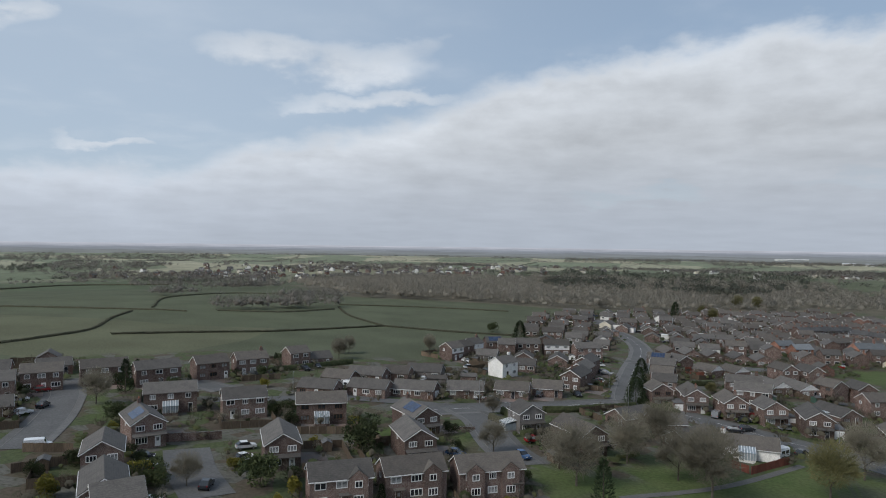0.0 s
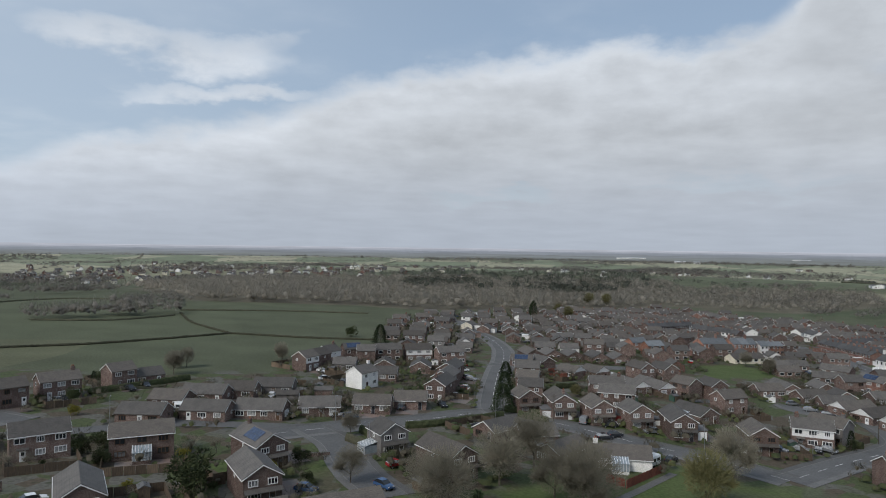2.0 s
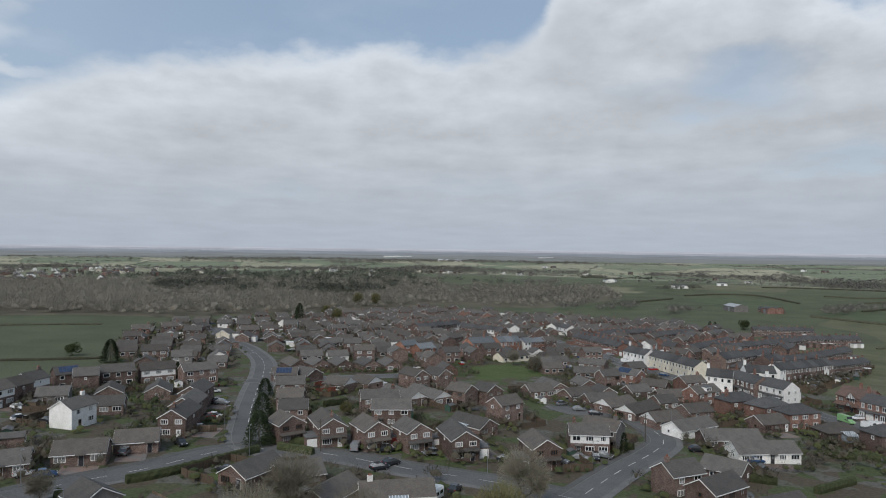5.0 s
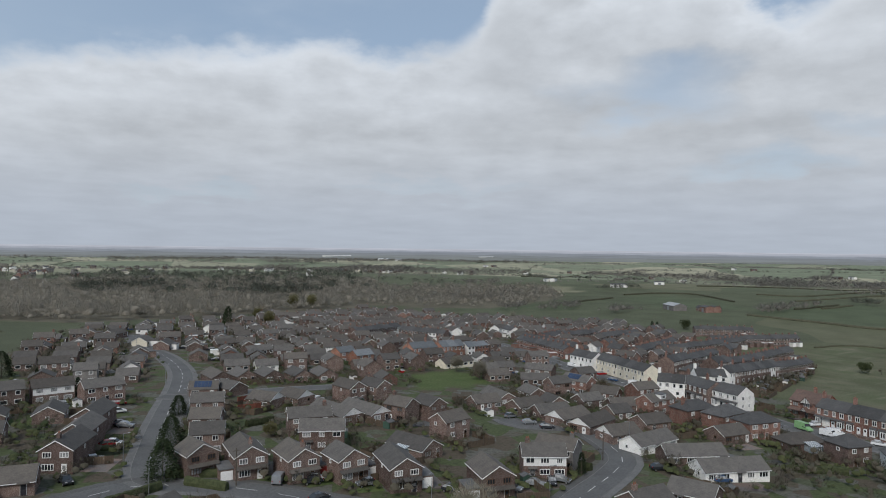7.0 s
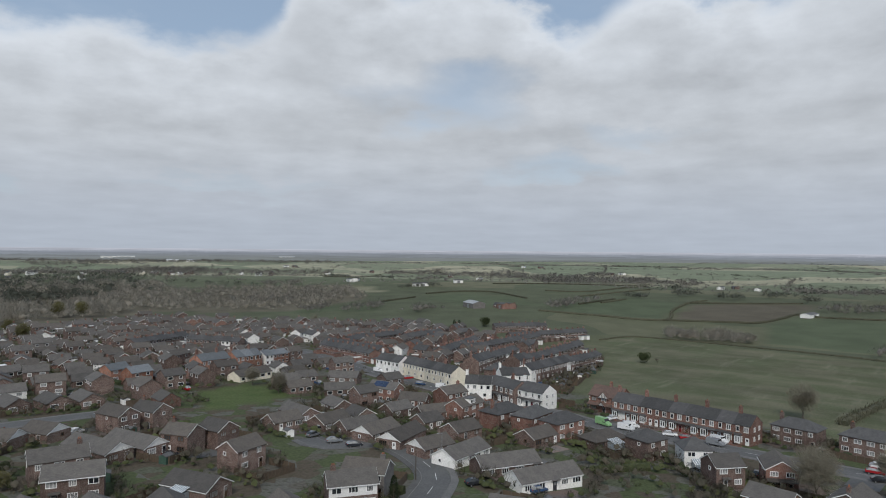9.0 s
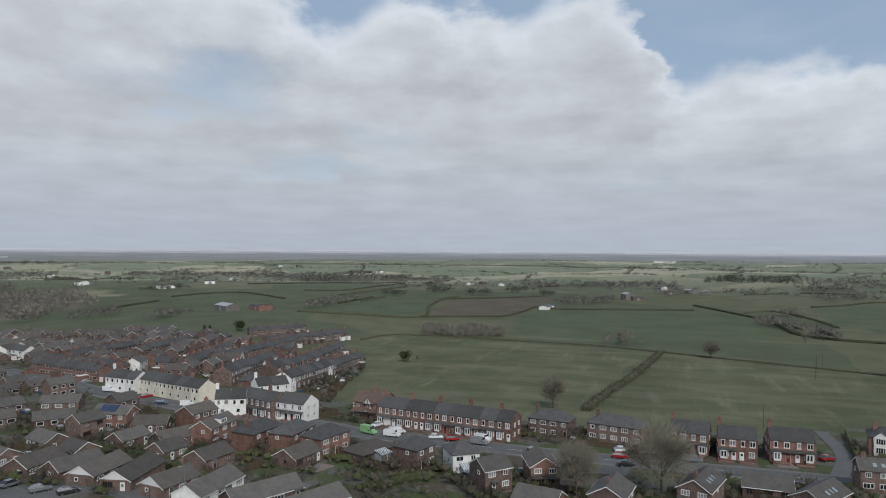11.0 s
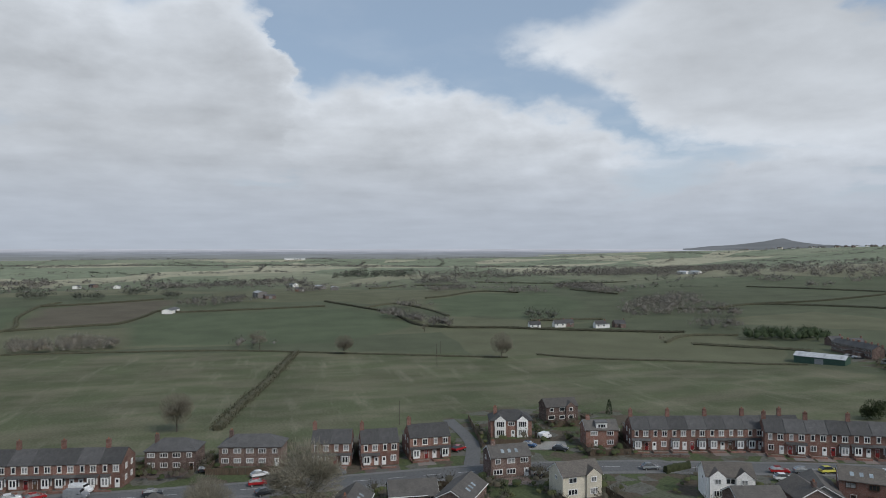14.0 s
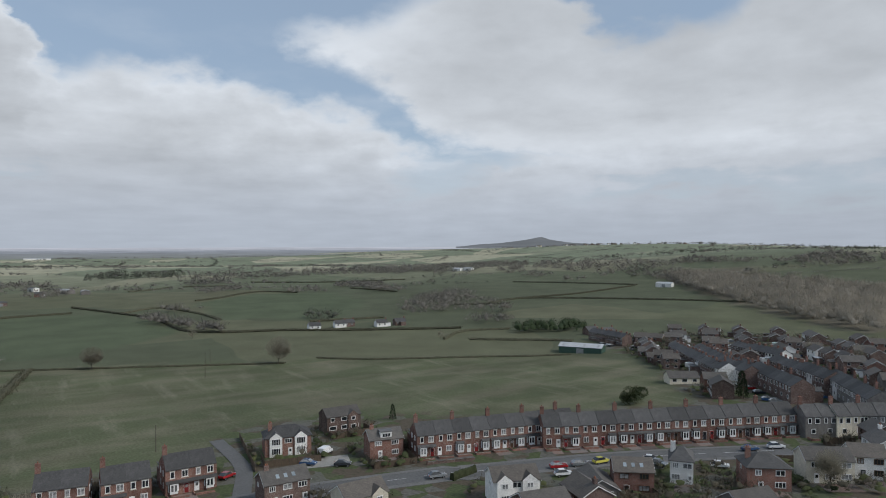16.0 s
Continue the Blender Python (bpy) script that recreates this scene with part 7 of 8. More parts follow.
plant("bare", 239.0, -139.6, 9)
plant("conifer", 227.6, -133.4, 7)
plant("round", 246.1, -100.0, 6.5)
plant("round", 246.2, -95.6, 5)
plant("bare", 262.9, -241.1, 10)
plant("bare", 237.2, -228.7, 10)
plant("bare", 289.5, -268.2, 9)
plant("bare", 339.4, -230.3, 8)
plant("bare", -36.5, 265.5, 7)
plant("bare", -39.8, 262.9, 6)
plant("gold", -51.7, 197.2, 3)
plant("bare", -4.6, 281.0, 6)
plant("bare", 11.4, 146.0, 7)


# ---- vehicles ----
car(-78.5, 131.6, 26, "white", "van", 4.9)
car(-51.0, 120.1, 37, "red")
car(-40.1, 138.9, 31, "white")
car(-38.2, 131.5, 48, "white")
car(-56.9, 129.2, 10, "dark")
car(-95.6, 162.0, 97, "dark")
car(-103.8, 166.0, 56, "white")
car(-95.9, 154.7, 66, "white")
car(-40.3, 116.3, 93, "dark")
car(-104.8, 177.1, 41, "red")
car(-1.6, 195.0, 14, "white", "van", 4.9)
car(11.4, 196.8, 11, "white")
car(14.8, 194.7, 1, "blue")
car(76.0, 174.3, 7, "dark")
car(81.3, 197.2, 48, "silver")
car(29.9, 205.1, 65, "silver")
car(42.0, 208.3, -79, "dark")
car(49.0, 220.6, 3, "white")
car(53.8, 231.9, 7, "red")
car(60.1, 251.1, 10, "dark")
car(62.2, 266.2, 8, "white")
car(116.4, 162.9, -59, "silver")
car(122.7, 162.7, -49, "silver")
car(129.6, 162.0, -61, "silver")
car(83.5, 156.0, 40, "dark")
car(10.1, 245.7, 18, "white")
car(104.2, 183.5, -33, "red")
car(69.6, 201.3, -83, "silver")
car(77.5, 189.8, 54, "silver", "van", 4.9)
car(84.5, 187.5, -11, "white")
car(116.1, 229.7, -13, "white")
car(124.5, 221.8, -29, "dark")
car(64.3, 276.7, 6, "red")
car(167.4, 216.9, -1, "silver")
car(156.8, 157.0, -24, "dark")
car(161.9, 144.2, -22, "blue")
car(262.9, 281.9, -87, "white", "van", 4.9)
car(258.5, 269.2, -86, "white")
car(249.2, 246.6, -82, "blue")
car(249.5, 235.8, -68, "white", "van", 4.9)
car(241.1, 222.4, -33, "white")
car(233.9, 161.0, -111, "green", "van", 5.6)
car(236.8, 153.2, -50, "white", "van", 4.9)
car(234.8, 140.6, -69, "white")
car(234.1, 135.5, -58, "red")
car(236.6, 127.2, -109, "white", "van", 4.9)
car(231.4, 89.2, -86, "red")
car(238.3, 88.9, -70, "white")
car(234.3, 71.4, -83, "silver", "van", 4.9)
car(247.0, 102.4, -9, "dark")
car(247.9, 37.2, -58, "red")
car(208.2, 111.0, -5, "dark")
car(161.5, 213.4, 0, "silver")
car(160.9, 204.7, -25, "silver")
car(161.7, 198.1, -27, "dark")
car(232.8, 153.2, -90, "white", "van", 4.9)
car(232.7, 127.1, -100, "silver", "van", 4.9)
car(230.2, 111.3, -84, "dark")
car(224.1, 87.5, -72, "dark")
car(246.2, 17.7, -134, "blue")
car(253.1, 10.3, -53, "white", "van", 4.9)
car(217.8, -2.4, -101, "silver")
car(201.4, -26.2, -112, "white")
car(240.1, 11.1, -122, "dark")
car(219.7, 24.5, -72, "dark")
car(206.3, -29.2, -115, "red")
car(204.6, -34.3, -115, "silver")
car(203.2, -40.0, -99, "yellow")
car(196.8, -50.3, -146, "white")
car(193.6, -49.0, -167, "silver")
car(188.0, -76.5, -113, "blue")
car(185.4, -83.4, -122, "white")
car(184.0, -58.7, -144, "white")
car(-34.4, 192.1, 33, "white", "van", 4.9)
car(-20.2, 193.7, 39, "white")
car(3.2, 141.7, -25, "blue")
car(17.3, 142.9, -55, "blue")
car(21.3, 155.1, 20, "red")
car(-58.6, 211.5, -28, "dark")
car(79.9, 176.4, 14, "dark")
car(104.8, 168.0, -70, "dark")
car(118.3, 232.8, 3, "white")


# ---- plots: drives, lawns, fences and shrubs round the houses ----
def plots():
    rng = random.Random(77)
    fences, sheds, planted, far_spots, near_spots, far_fence = 0, 0, 0, ([], []), ([], []), []
    for x, y, reach, turn, L, W in HOUSES[:]:
        c, s = math.cos(radians(turn)), math.sin(radians(turn))
        away, in_row = nearness(x, y) > 225, reach == 4.5
        # leafy and twiggy growth along the edges of the plot
        u1, v1 = L / 2 + rng.uniform(1.6, 3.0), W / 2 + rng.uniform(5.5, 9.0)
        for (ua, va), (ub, vb) in (((-u1, -v1), (u1, -v1)), ((u1, -v1), (u1, v1)), ((u1, v1), (-u1, v1)), ((-u1, v1), (-u1, -v1))):
            if rng.random() < 0.35 or (in_row and va + vb <= 0):
                continue
            n = int(math.hypot(ub - ua, vb - va) / (2.6 if away else 1.5))
            for i in range(n):
                t = (i + rng.random()) / n
                u, v = ua + (ub - ua) * t + rng.gauss(0, 0.3), va + (vb - va) * t + rng.gauss(0, 0.3)
                px, py = x + c * u - s * v, y + s * u + c * v
                if rng.random() < 0.75 and clear_of(px, py, 2.2, 1.3) and inside(px, py, VILLAGE) and not inside(px, py, MEADOW):
                    (far_spots if away else near_spots)[rng.random() < 0.45].append((px, py))
        if away:
            continue
        for side, mat, name, label in ((1, LAWN, "lawn", "small mown garden lawn"), (-1, DRIVE, "driveway", "paved driveway in front of a house")):
            if rng.random() < 0.75 and nearness(x, y) < 205:
                v = side * (W / 2 + 3.2)
                u = rng.uniform(-1, 1)
                px, py = x + c * u - s * v, y + s * u + c * v
                if clear_of(px, py, 1.5, 0.5):
                    patch_of_land(name, px, py, turn, L * rng.uniform(0.5, 0.9), 5.5, mat, label, name, rng.uniform(0.04, 0.06))
        if fences < 16 and rng.random() < 0.6 and nearness(x, y) < 220:
            v, e = W / 2 + 9, L / 2 + 1.0
            side = 1 if in_row else rng.choice([-1, 1])
            pts = [(x + c * u - s * w * side, y + s * u + c * w * side) for u, w in ((-e, W / 2), (-e, v), (e, v))]
            if all(clear_of(*p, 3.0, 1.0) for p in pts[1:]):
                fence(pts, RED_FENCE if rng.random() < 0.2 else FENCE)
                fences += 1
        elif rng.random() < 0.8:
            side = 1 if in_row else rng.choice([-1, 1])
            v, e = W / 2 + rng.uniform(7, 10), L / 2 + 1.0
            pts = [(x + c * u - s * w * side, y + s * u + c * w * side) for u, w in ((-e, W / 2), (-e, v), (e, v), (e, W / 2))]
            if all(clear_of(*p, 2.0, 0.5) for p in pts[1:3]):
                far_fence.append(pts)
        if sheds < 40 and rng.random() < 0.5:
            u, v = rng.choice([-1, 1]) * (L / 2 - 0.5), (1 if in_row else rng.choice([-1, 1])) * (W / 2 + 6.5)
            px, py = x + c * u - s * v, y + s * u + c * v
            if clear_of(px, py, 2.0, 1.5):
                sheds += 1
                shed(px, py, turn + rng.choice([0, 90]), rng.uniform(1.8, 3.2), rng.uniform(1.6, 2.4), rng.choice([FENCE, FENCE, METAL_GREEN, RENDER]))
        for _ in range(16):
            a = radians(turn) + rng.uniform(0.5, 2.6) if in_row else rng.uniform(0, 6.28)
            px, py = x + math.cos(a) * (reach + rng.uniform(1.5, 6)), y + math.sin(a) * (reach + rng.uniform(1.5, 6))
            if not clear_of(px, py, 2.6, 1.6):
                continue
            if planted > 130 or rng.random() < 0.5 or nearness(x, y) > 190:
                near_spots[rng.random() < 0.5].append((px, py))
            else:
                planted += 1
                plant(rng.choice(["shrub", "shrub", "shrub", "gold", "bare", "bare", "conifer"]), px, py, rng.uniform(1.2, 4.4))

    for poly, count in (([(268, 190), (300, 204), (348, 212), (388, 228), (380, 238), (330, 217), (290, 213)], 200), ([(168, 98), (214, 100), (214, 132), (190, 160), (176, 136)], 170), ([(176, 6), (214, 40), (212, 84), (178, 92), (160, 50)], 120), ([(262, -150), (330, -190), (392, -235), (380, -275), (300, -215)], 150)):
        for px, py in scatter(poly, count, 50 + count):
            if clear_of(px, py, 2.0, 1.0):
                (near_spots if nearness(px, py) < 225 else far_spots)[rng.random() < 0.6].append((px, py))
    for poly in ([(272, 194), (300, 205), (348, 212), (386, 228), (380, 234), (330, 216), (290, 211)],):
        for px, py in scatter(poly, 26, 9):
            if clear_of(px, py, 3.0, 2.0):
                shed(px, py, rng.choice([15, 105]) + rng.uniform(-8, 8), rng.uniform(2.0, 3.4), rng.uniform(1.8, 2.6), rng.choice([FENCE, FENCE, METAL_GREEN, RENDER, BRICK]))
    joined = Solid()
    for k in range(16):
        u = k / 15
        x0, y0 = 276 + 110 * u, 194 + 33 * u
        far_fence.append([(x0, y0), (x0 - 2, y0 + 14)])
        if k < 15 and k % 4 != 2:
            far_fence.append([(x0, y0), (x0 + 110 / 15, y0 + 33 / 15)])
    for pts in far_fence:
        for (x0, y0), (x1, y1) in zip(pts, pts[1:]):
            n = max(1, round(math.hypot(x1 - x0, y1 - y0) / 1.9))
            for i in range(n):
                a, b = [(x0 + (x1 - x0) * k / n, y0 + (y1 - y0) * k / n) for k in (i + 0.03, i + 0.97)]
                za, zb = ground_z(*a), ground_z(*b)
                h = 1.7 + 0.08 * math.sin(i * 2.1 + x0)
                joined.slab([(a[0], a[1], za + h), (b[0], b[1], zb + h), (b[0] + 0.05, b[1] + 0.05, zb + h), (a[0] + 0.05, a[1] + 0.05, za + h)], h + 0.2)
    tagged(new("garden_fences", joined.mesh("garden_fences", FENCE)), "weathered timber panel fences between back gardens", "fence", kind="stuff")
    wood("garden_shrubs", "evergreen shrubs and hedges between back gardens", near_spots[0], GARDEN_LEAF, (0.9, 2.6), 60, 14, 1.3, wide=(0.5, 0.85), core_size=0.62)
    wood("garden_trees", "small leafless trees and brown shrubs in gardens", near_spots[1], GARDEN_TWIG, (1.2, 4.6), 72, 15, 0.9, wide=(0.4, 0.7), up=1.0, reach=0.22, core_size=0.36)
    wood("garden_shrubs", "evergreen shrubs in gardens far across the estate", far_spots[0], GARDEN_LEAF, (0.9, 3.2), 12, 16, 1.6, wide=(0.5, 0.85), cuts=0, core_size=0.66)
    wood("garden_trees", "leafless trees and brown shrubs in far gardens", far_spots[1], GARDEN_TWIG, (1.4, 5.6), 20, 17, 1.2, wide=(0.4, 0.7), cuts=0, up=0.9, reach=0.2, core_size=0.45)


def front_walls():
    """Low brick walls and paths between the terraces and their pavement."""
    low, steps = Solid(), Solid()
    for x, y, turn, each, front in TERRACES:
        m = pose(x, y, ground_z(x, y), 0, 0, turn)
        z0, edge = -0.4, front * (3.8 + 3.2)
        for x0, x1, y0, y1 in ((-each / 2, each / 2 - 1.1, edge, edge + 0.22), (-each / 2, -each / 2 + 0.2, front * 4.6, edge)):
            s = Solid().box(x0, x1, min(y0, y1), max(y0, y1), z0, 0.75)
            low.add([m @ Vector(v) for v in s.verts], s.faces)
        s = Solid().box(each / 2 - 1.0, each / 2 - 0.1, *sorted((front * 3.9, edge)), z0, 0.12)
        steps.add([m @ Vector(v) for v in s.verts], s.faces)
    tagged(new("garden_walls", low.mesh("garden_walls", RED_BRICK)), "low red brick front garden walls of the terraces", "wall", kind="stuff")
    tagged(new("front_paths", steps.mesh("front_paths", PAVING)), "short paved paths to terrace front doors", "path", kind="stuff")


def parked_about():
    """Cars on drives beside the houses: copies of those above where they are near, joined shapes far off."""
    rng = random.Random(404)
    near, far = 0, Solid()
    shades = ["white", "silver", "dark", "dark"]
    for x, y, reach, turn, L, W in HOUSES[:]:
        d = nearness(x, y)
        if rng.random() > (0.55 if d < 230 else 0.75):
            continue
        c, s = math.cos(radians(turn)), math.sin(radians(turn))
        side = rng.choice([-1, 1])
        u, v = rng.uniform(-0.3, 0.3) * L, side * (W / 2 + rng.uniform(3.2, 5.0))
        px, py = x + c * u - s * v, y + s * u + c * v
        if not clear_of(px, py, 2.2, 0.2) or not inside(px, py, VILLAGE) or inside(px, py, MEADOW) or any(inside(px, py, green) for green in FIELDS["mown"]):
            continue
        if d < 230:
            if near < 46:
                near += 1
                car(px, py, turn + 90 * side + rng.uniform(-8, 8), rng.choice(shades))
            continue
        m = pose(px, py, ground_z(px, py) + 0.1, 0, 0, turn + 90 + rng.uniform(-10, 10))
        for shape, half, slot in (([(-2.1, 0.2), (2.1, 0.2), (2.1, 0.75), (1.0, 0.95), (-1.9, 0.98), (-2.1, 0.85)], 0.88, rng.choice([0, 1, 1, 2, 2, 2, 3, 4])), ([(1.0, 0.92), (0.25, 1.46), (-1.2, 1.46), (-1.95, 0.95)], 0.76, 5)):
            n = len(shape)
            vs = [m @ Vector((p, q * half, z)) for q in (-1, 1) for p, z in shape]
            far.add(vs, [tuple(range(n)), tuple(reversed(range(n, 2 * n)))] + [(i, n + i, n + (i + 1) % n, (i + 1) % n) for i in range(n)], slot)
    tagged(new("parked_cars", far.mesh("parked_cars", *[PAINT[k] for k in ("white", "silver", "dark", "blue", "red")], GLASS)), "small parked cars on far drives and kerbs", "cars", kind="stuff")


front_walls()
plots()
parked_about()
close_far_windows()


# ---- farm buildings and cottages beyond the meadow ----
def barn(x, y, turn, L, W, h, wall_mat, roof_mat, label):
    ob = thing("barn", pose(x, y, ground_z(x, y), 0, 0, turn), label, "barn")
    part("wall", Solid().prism([(-W / 2, -1), (W / 2, -1), (W / 2, h), (0, h + W * 0.16), (-W / 2, h)], -L / 2, L / 2), wall_mat, ob)
    part("roof", gable_roof(L, W, h, h + W * 0.16, 0.3, 0.3), roof_mat, ob)
    k = W * 0.16 / (W / 2)
    for i in range(6 if wall_mat == METAL_GREEN else 0):
        for side in (-1, 1):
            x0 = -L / 2 + L * (i + 0.35) / 6
            q = [(x0, side * W * 0.12, h + W * 0.16 - k * W * 0.12 + 0.2), (x0 + L / 20, side * W * 0.12, h + W * 0.16 - k * W * 0.12 + 0.2), (x0 + L / 20, side * W * 0.42, h + W * 0.16 - k * W * 0.42 + 0.2), (x0, side * W * 0.42, h + W * 0.16 - k * W * 0.42 + 0.2)]
            part("rooflight", Solid().slab(q if side < 0 else q[::-1], 0.05), SHEET, ob)
    for side in (-1, 1):
        part("door", Solid().box(-2.0, 2.0, side * W / 2 - 0.05, side * W / 2 + 0.05, 0, h * 0.8), STEEL, ob)
    return ob


barn(358.0, -183.4, -148, 23.4, 10, 3.4, METAL_GREEN, SHEET, "green sheet-steel barn with a pale ribbed roof")
barn(885, 103, 20, 18, 11, 6.0, GREY_CLAD, SHEET, "grey steel farm barn with pale roof among fields")
barn(869, 92, 110, 12, 8, 3.5, BRICK, SLATE, "brick farm outbuilding beside the steel barn")
barn(1181, 57, 30, 13, 9, 5.0, RENDER, SLATE, "white farm building among bare trees")
barn(1053, 24, 20, 20, 12, 4.0, GREY_CLAD, SHEET, "low pale sheet-roofed farm shed")
barn(1005, 7, 0, 12, 10, 4.0, GREY_CLAD, SHEET, "low pale sheet-roofed farm shed")
barn(737, 179, -10, 22, 9, 3.0, RENDER, FELT, "long low white stable block beside field hedge")
barn(1208, 380, 0, 16, 9, 4.0, RENDER, SLATE, "white farm building far across the fields")
barn(1256, 368, 40, 14, 9, 4.0, BRICK, SLATE, "brick farm building far across the fields")
barn(1207, 323, 0, 12, 9, 4.0, RENDER, SLATE, "white farm building far across the fields")
barn(612, 468, 60, 24, 14, 5.0, GREY_CLAD, SHEET, "large pale curved-roof barn at field edge")
barn(621, 438, 60, 12, 9, 5.0, RED_BRICK, SLATE, "half-built brick barn with gabled roofs")
barn(627, 434, 60, 10, 8, 5.0, RED_BRICK, SLATE, "brick farmhouse among fields")
barn(788, 820, 70, 14, 9, 4.0, RENDER, SLATE, "small white farmhouse among far fields")
barn(803, 823, 30, 14, 9, 4.0, RENDER, SLATE, "small white farmhouse among far fields")
barn(799, 696, 130, 14, 9, 4.0, RENDER, SLATE, "small white farmhouse among far fields")
barn(808, 691, 125, 14, 9, 4.0, RENDER, SLATE, "small white farmhouse among far fields")
barn(900, 695, 135, 14, 9, 4.0, RENDER, SLATE, "small white farmhouse among far fields")
barn(1185, 846, 10, 14, 9, 4.0, RENDER, SLATE, "small white farmhouse among far fields")
barn(1651, 1013, 10, 14, 9, 4.0, RENDER, SLATE, "small white farmhouse among far fields")
barn(1654, 962, 140, 14, 9, 4.0, BRICK, SLATE, "small white farmhouse among far fields")
barn(1529, 709, 80, 14, 9, 4.0, BRICK, SLATE, "small white farmhouse among far fields")
barn(1545, 688, 70, 14, 9, 4.0, RENDER, SLATE, "small white farmhouse among far fields")
barn(1279, 1559, 150, 14, 9, 4.0, RENDER, SLATE, "small white farmhouse among far fields")
barn(1292, 1538, 0, 14, 9, 4.0, BRICK, SLATE, "small white farmhouse among far fields")
barn(1104, -598, 20, 18, 10, 4.0, RENDER, SHEET, "white farm buildings on the far slope")
barn(1088, -611, 20, 18, 10, 4.0, RENDER, SHEET, "white farm buildings on the far slope")
barn(605, -552, 20, 18, 10, 4.0, RENDER, SHEET, "white farm buildings on the far slope")
for az, far, long_side in ((27.2, 3180, 90), (26.0, 3180, 40), (39.5, 3180, 70), (91.0, 2700, 80), (30.5, 2300, 36), (31.8, 2250, 24)):
    bx, by = 60 + far * math.sin(radians(az)), 60 + far * math.cos(radians(az))
    barn(bx, by, -az, long_side, 18, 9.0 if far > 3000 else 4.5, RENDER, SHEET, "long white distribution warehouse on the far plain")
far_house(546.4, -102.8, -95, 8.5, 6, 2.6, 4.8, "w", 6, ground_z(546.4, -102.8) + 0.5)
far_house(548.7, -123.7, -95, 8.5, 6, 2.6, 4.8, "w", 6, ground_z(548.7, -123.7) + 0.5)
far_house(550.6, -131.3, -95, 8.5, 6, 2.6, 4.8, "b", 6, ground_z(550.6, -131.3) + 0.5)
far_house(534.9, -150.6, -95, 8.5, 6, 2.6, 4.8, "w", 6, ground_z(534.9, -150.6) + 0.5)
far_house(534.4, -166.0, -95, 8.5, 6, 2.6, 4.8, "b", 6, ground_z(534.4, -166.0) + 0.5)
far_house(985.1, 55.8, -95, 8.5, 6, 2.6, 4.8, "r", 6, ground_z(985.1, 55.8) + 0.5)
far_house(628.6, 448.8, -95, 8.5, 6, 2.6, 4.8, "b", 6, ground_z(628.6, 448.8) + 0.5)
far_house(633.8, 436.3, -95, 8.5, 6, 2.6, 4.8, "b", 6, ground_z(633.8, 436.3) + 0.5)
far_house(408.8, -240.1, -95, 8.5, 6, 2.6, 4.8, "b", 6, ground_z(408.8, -240.1) + 0.5)
far_house(397.8, -244.2, -95, 8.5, 6, 2.6, 4.8, "b", 6, ground_z(397.8, -244.2) + 0.5)


# ---- hedges, fences and walls of the streets ----
hedge([(28.0, 185.3), (34.1, 186.6), (44.9, 191.0), (56.5, 196.7)], 1.7, 1.3, HEDGE, "clipped evergreen hedge along a front garden", True, 0.8)
hedge([(61.4, 197.2), (67.1, 190.0)], 1.7, 1.3, HEDGE, "clipped evergreen hedge along a front garden", True, 0.8)
hedge([(59.2, 203.4), (69.6, 198.2)], 1.7, 1.3, HEDGE, "clipped evergreen hedge along a front garden", True, 0.8)
hedge([(-54.7, 220.8), (-44.4, 230.6), (-32.2, 243.5)], 1.7, 1.3, HEDGE, "clipped evergreen hedge along a front garden", True, 0.8)
hedge([(12.7, 174.3), (22.3, 160.5)], 1.7, 1.3, BARE_HEDGE, "clipped brown beech hedge beside the road", True, 0.8)
hedge([(16.6, 181.5), (22.0, 165.4)], 1.7, 1.3, HEDGE, "clipped evergreen hedge along a front garden", True, 0.8)
hedge([(140.9, 171.5), (141.8, 164.3)], 1.7, 1.3, HEDGE, "clipped evergreen hedge along a front garden", True, 0.8)
hedge([(147.2, 136.4), (151.0, 131.7)], 1.7, 1.3, HEDGE, "clipped evergreen hedge along a front garden", True, 0.8)
hedge([(153.5, 124.5), (168.8, 125.0)], 1.7, 1.3, HEDGE, "clipped evergreen hedge along a front garden", True, 0.8)
hedge([(87.9, 236.4), (96.2, 238.6)], 1.7, 1.3, HEDGE, "clipped evergreen hedge along a front garden", True, 0.8)
hedge([(183.9, 141.5), (195.7, 132.6)], 1.7, 1.3, HEDGE, "clipped evergreen hedge along a front garden", True, 0.8)
hedge([(214.1, -4.1), (216.2, -11.8)], 1.7, 1.3, HEDGE, "clipped evergreen hedge along a front garden", True, 0.8)
fence([(39.1, 220.5), (52.3, 217.6)])
fence([(62.3, 144.1), (64.6, 140.1), (77.8, 149.4)], RED_FENCE, "red-brown stained timber fence along a garden")
fence([(-75.0, 117.9), (-68.4, 124.0)])
fence([(-80.1, 129.4), (-71.3, 131.0)])
fence([(96.1, 266.2), (107.9, 272.1)], RED_FENCE, "red-brown stained timber fence along a garden")
fence([(92.4, 255.6), (106.7, 256.2)], RED_FENCE, "red-brown stained timber fence along a garden")
fence([(211.7, 161.7), (209.1, 152.5)])
fence([(285.6, 23.7), (248.7, 30.2)])
brick_wall([(-59.4, 139.8), (-46.9, 144.7)], 1.7)
brick_wall([(1.2, 162.0), (8.3, 163.3)], 0.7)
brick_wall([(228.4, -6.2), (224.5, -17.7)], 0.7)
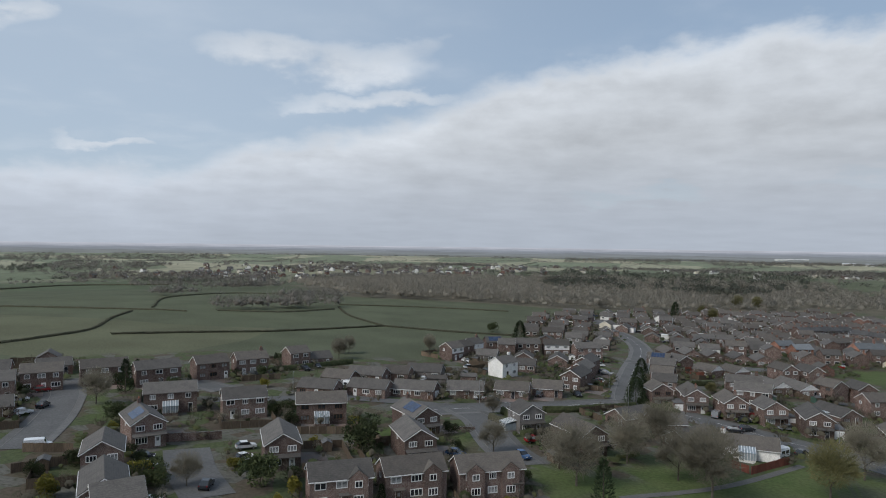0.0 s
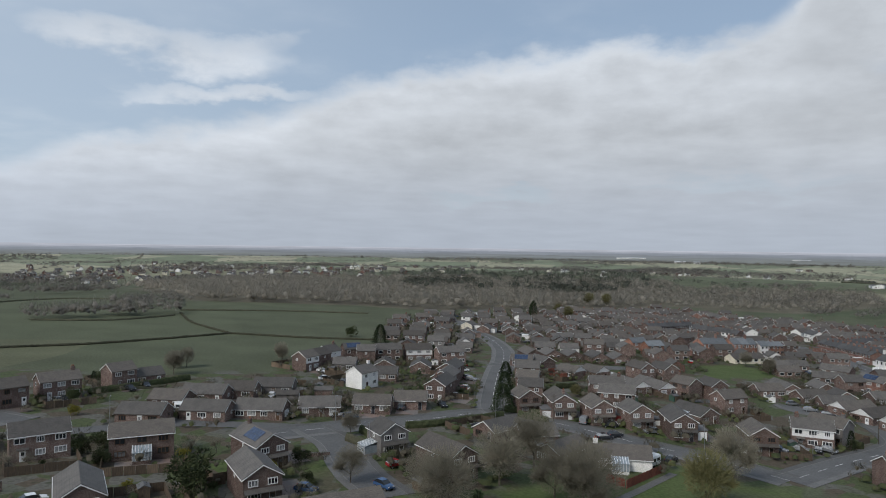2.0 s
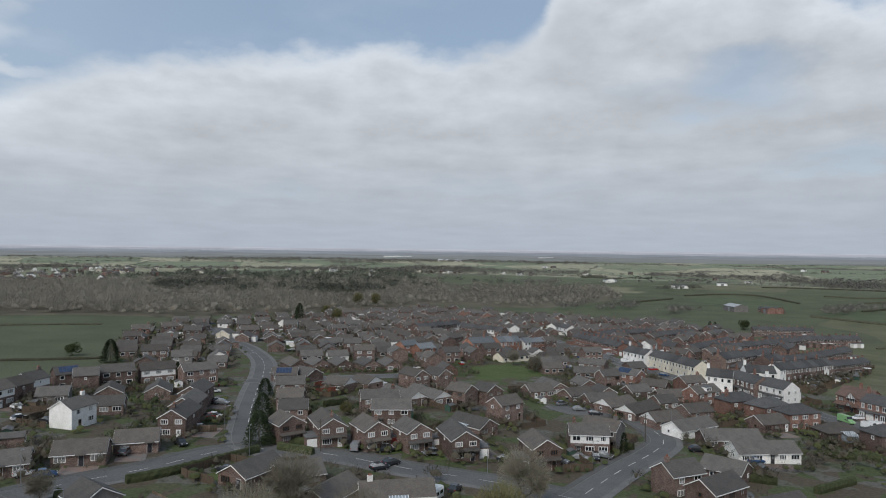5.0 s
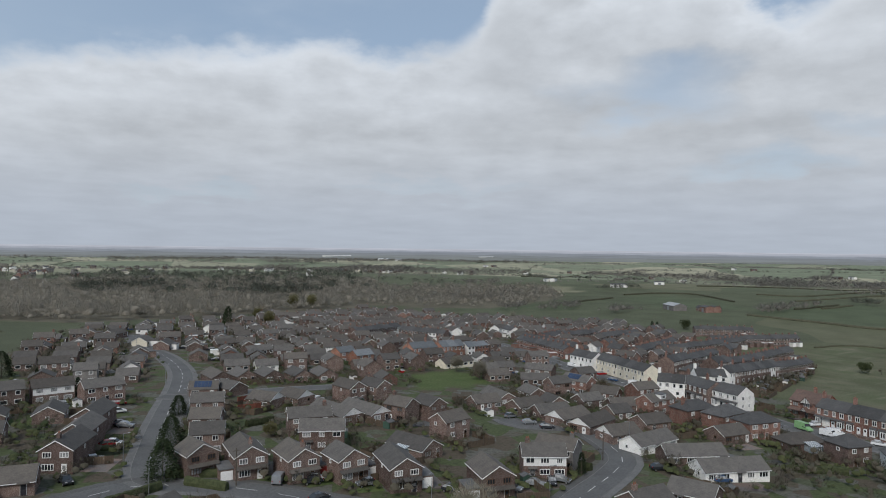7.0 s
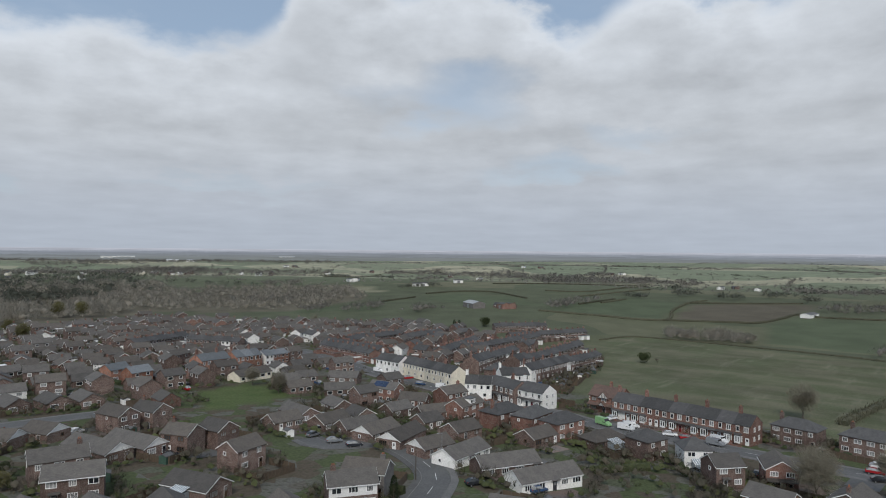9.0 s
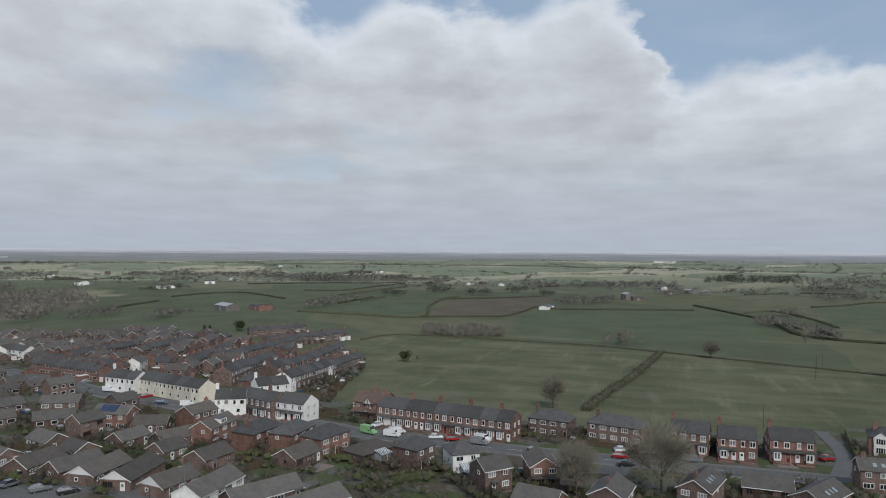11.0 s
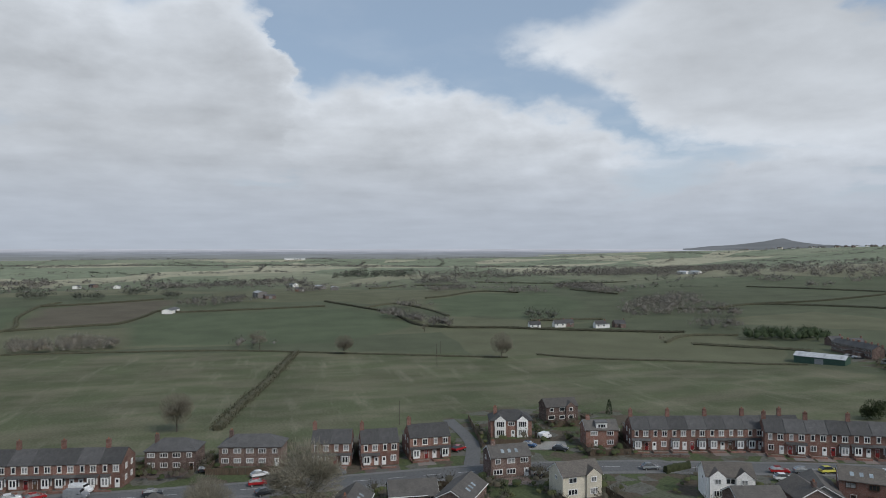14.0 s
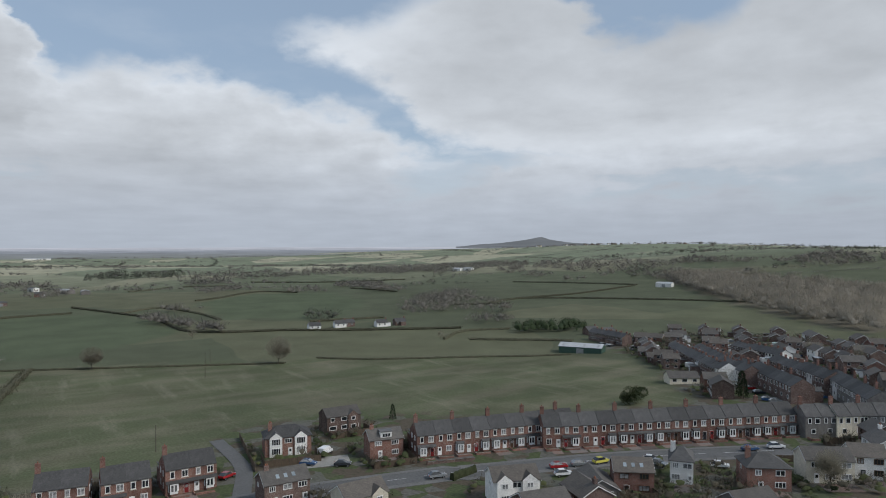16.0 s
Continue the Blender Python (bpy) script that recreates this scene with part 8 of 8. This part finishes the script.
brick_wall([(241.4, 156.6), (240.0, 143.6)], 0.7)
caravan((-28.1, 201.7), (-24.9, 200.6))
caravan((73.6, 151.0), (79.6, 154.7))
tagged(new("path", ribbon(Solid(), smooth_line([(32.9, 122.3), (55.2, 131.5), (79.6, 148.3)]), 0, 1.8, 0.07).mesh("path", PAVING)), "pale tarmac footpath across the green", "path", kind="structure")
patch_of_land("forecourt", 246.4, 12.4, -107, 11, 9, GRAVEL, "pale gravel parking court beside a house", "forecourt", 0.05)


# ---- poles and street lamps ----
def pole(x, y, height=7.5):
    ob = thing("telegraph_pole", pose(x, y, ground_z(x, y)), "tall brown wooden telegraph pole by the road", "pole")
    part("post", Solid().rod((0, 0, -0.5), (0, 0, height), 0.14, 0.09, 8), BARK, ob)
    part("crossarm", Solid().box(-0.8, 0.8, -0.06, 0.06, height - 0.6, height - 0.48), BARK, ob)


def street_lamp(x, y, turn, height=6.5):
    ob = thing("street_lamp", pose(x, y, ground_z(x, y), 0, 0, turn), "grey steel street lamp beside the road", "street lamp")
    part("post", Solid().rod((0, 0, -0.3), (0, 0, height), 0.09, 0.05, 8).rod((0, 0, height - 0.05), (0.9, 0, height + 0.15), 0.04, 0.035, 6), STEEL, ob)
    part("lantern", Solid().prism([(-0.12, height + 0.06), (0.12, height + 0.06), (0.09, height + 0.2), (-0.09, height + 0.2)], 0.8, 1.35), STEEL, ob)


pole(151.0, 168.7)
pole(405.3, 5.8)
pole(433.4, -0.7)
pole(69.6, 192.0)
pole(444.0, -5.6)
pole(284.5, 46.8)

for width, line in ROADS[:5] + ROADS[6:7]:
    for i in range(5, len(line) - 2, 11):
        d = (line[i + 1] - line[i]).normalized()
        side = 1 if i % 2 else -1
        street_lamp(line[i].x - d.y * side * (width / 2 + 1.8), line[i].y + d.x * side * (width / 2 + 1.8), math.degrees(math.atan2(d.y, d.x)) - 90 * side)
tagged(new("far_houses", FAR_TOWN.mesh("far_houses", *FAR_MATS)), "brick and rendered houses crowding the far side", "houses", kind="stuff")
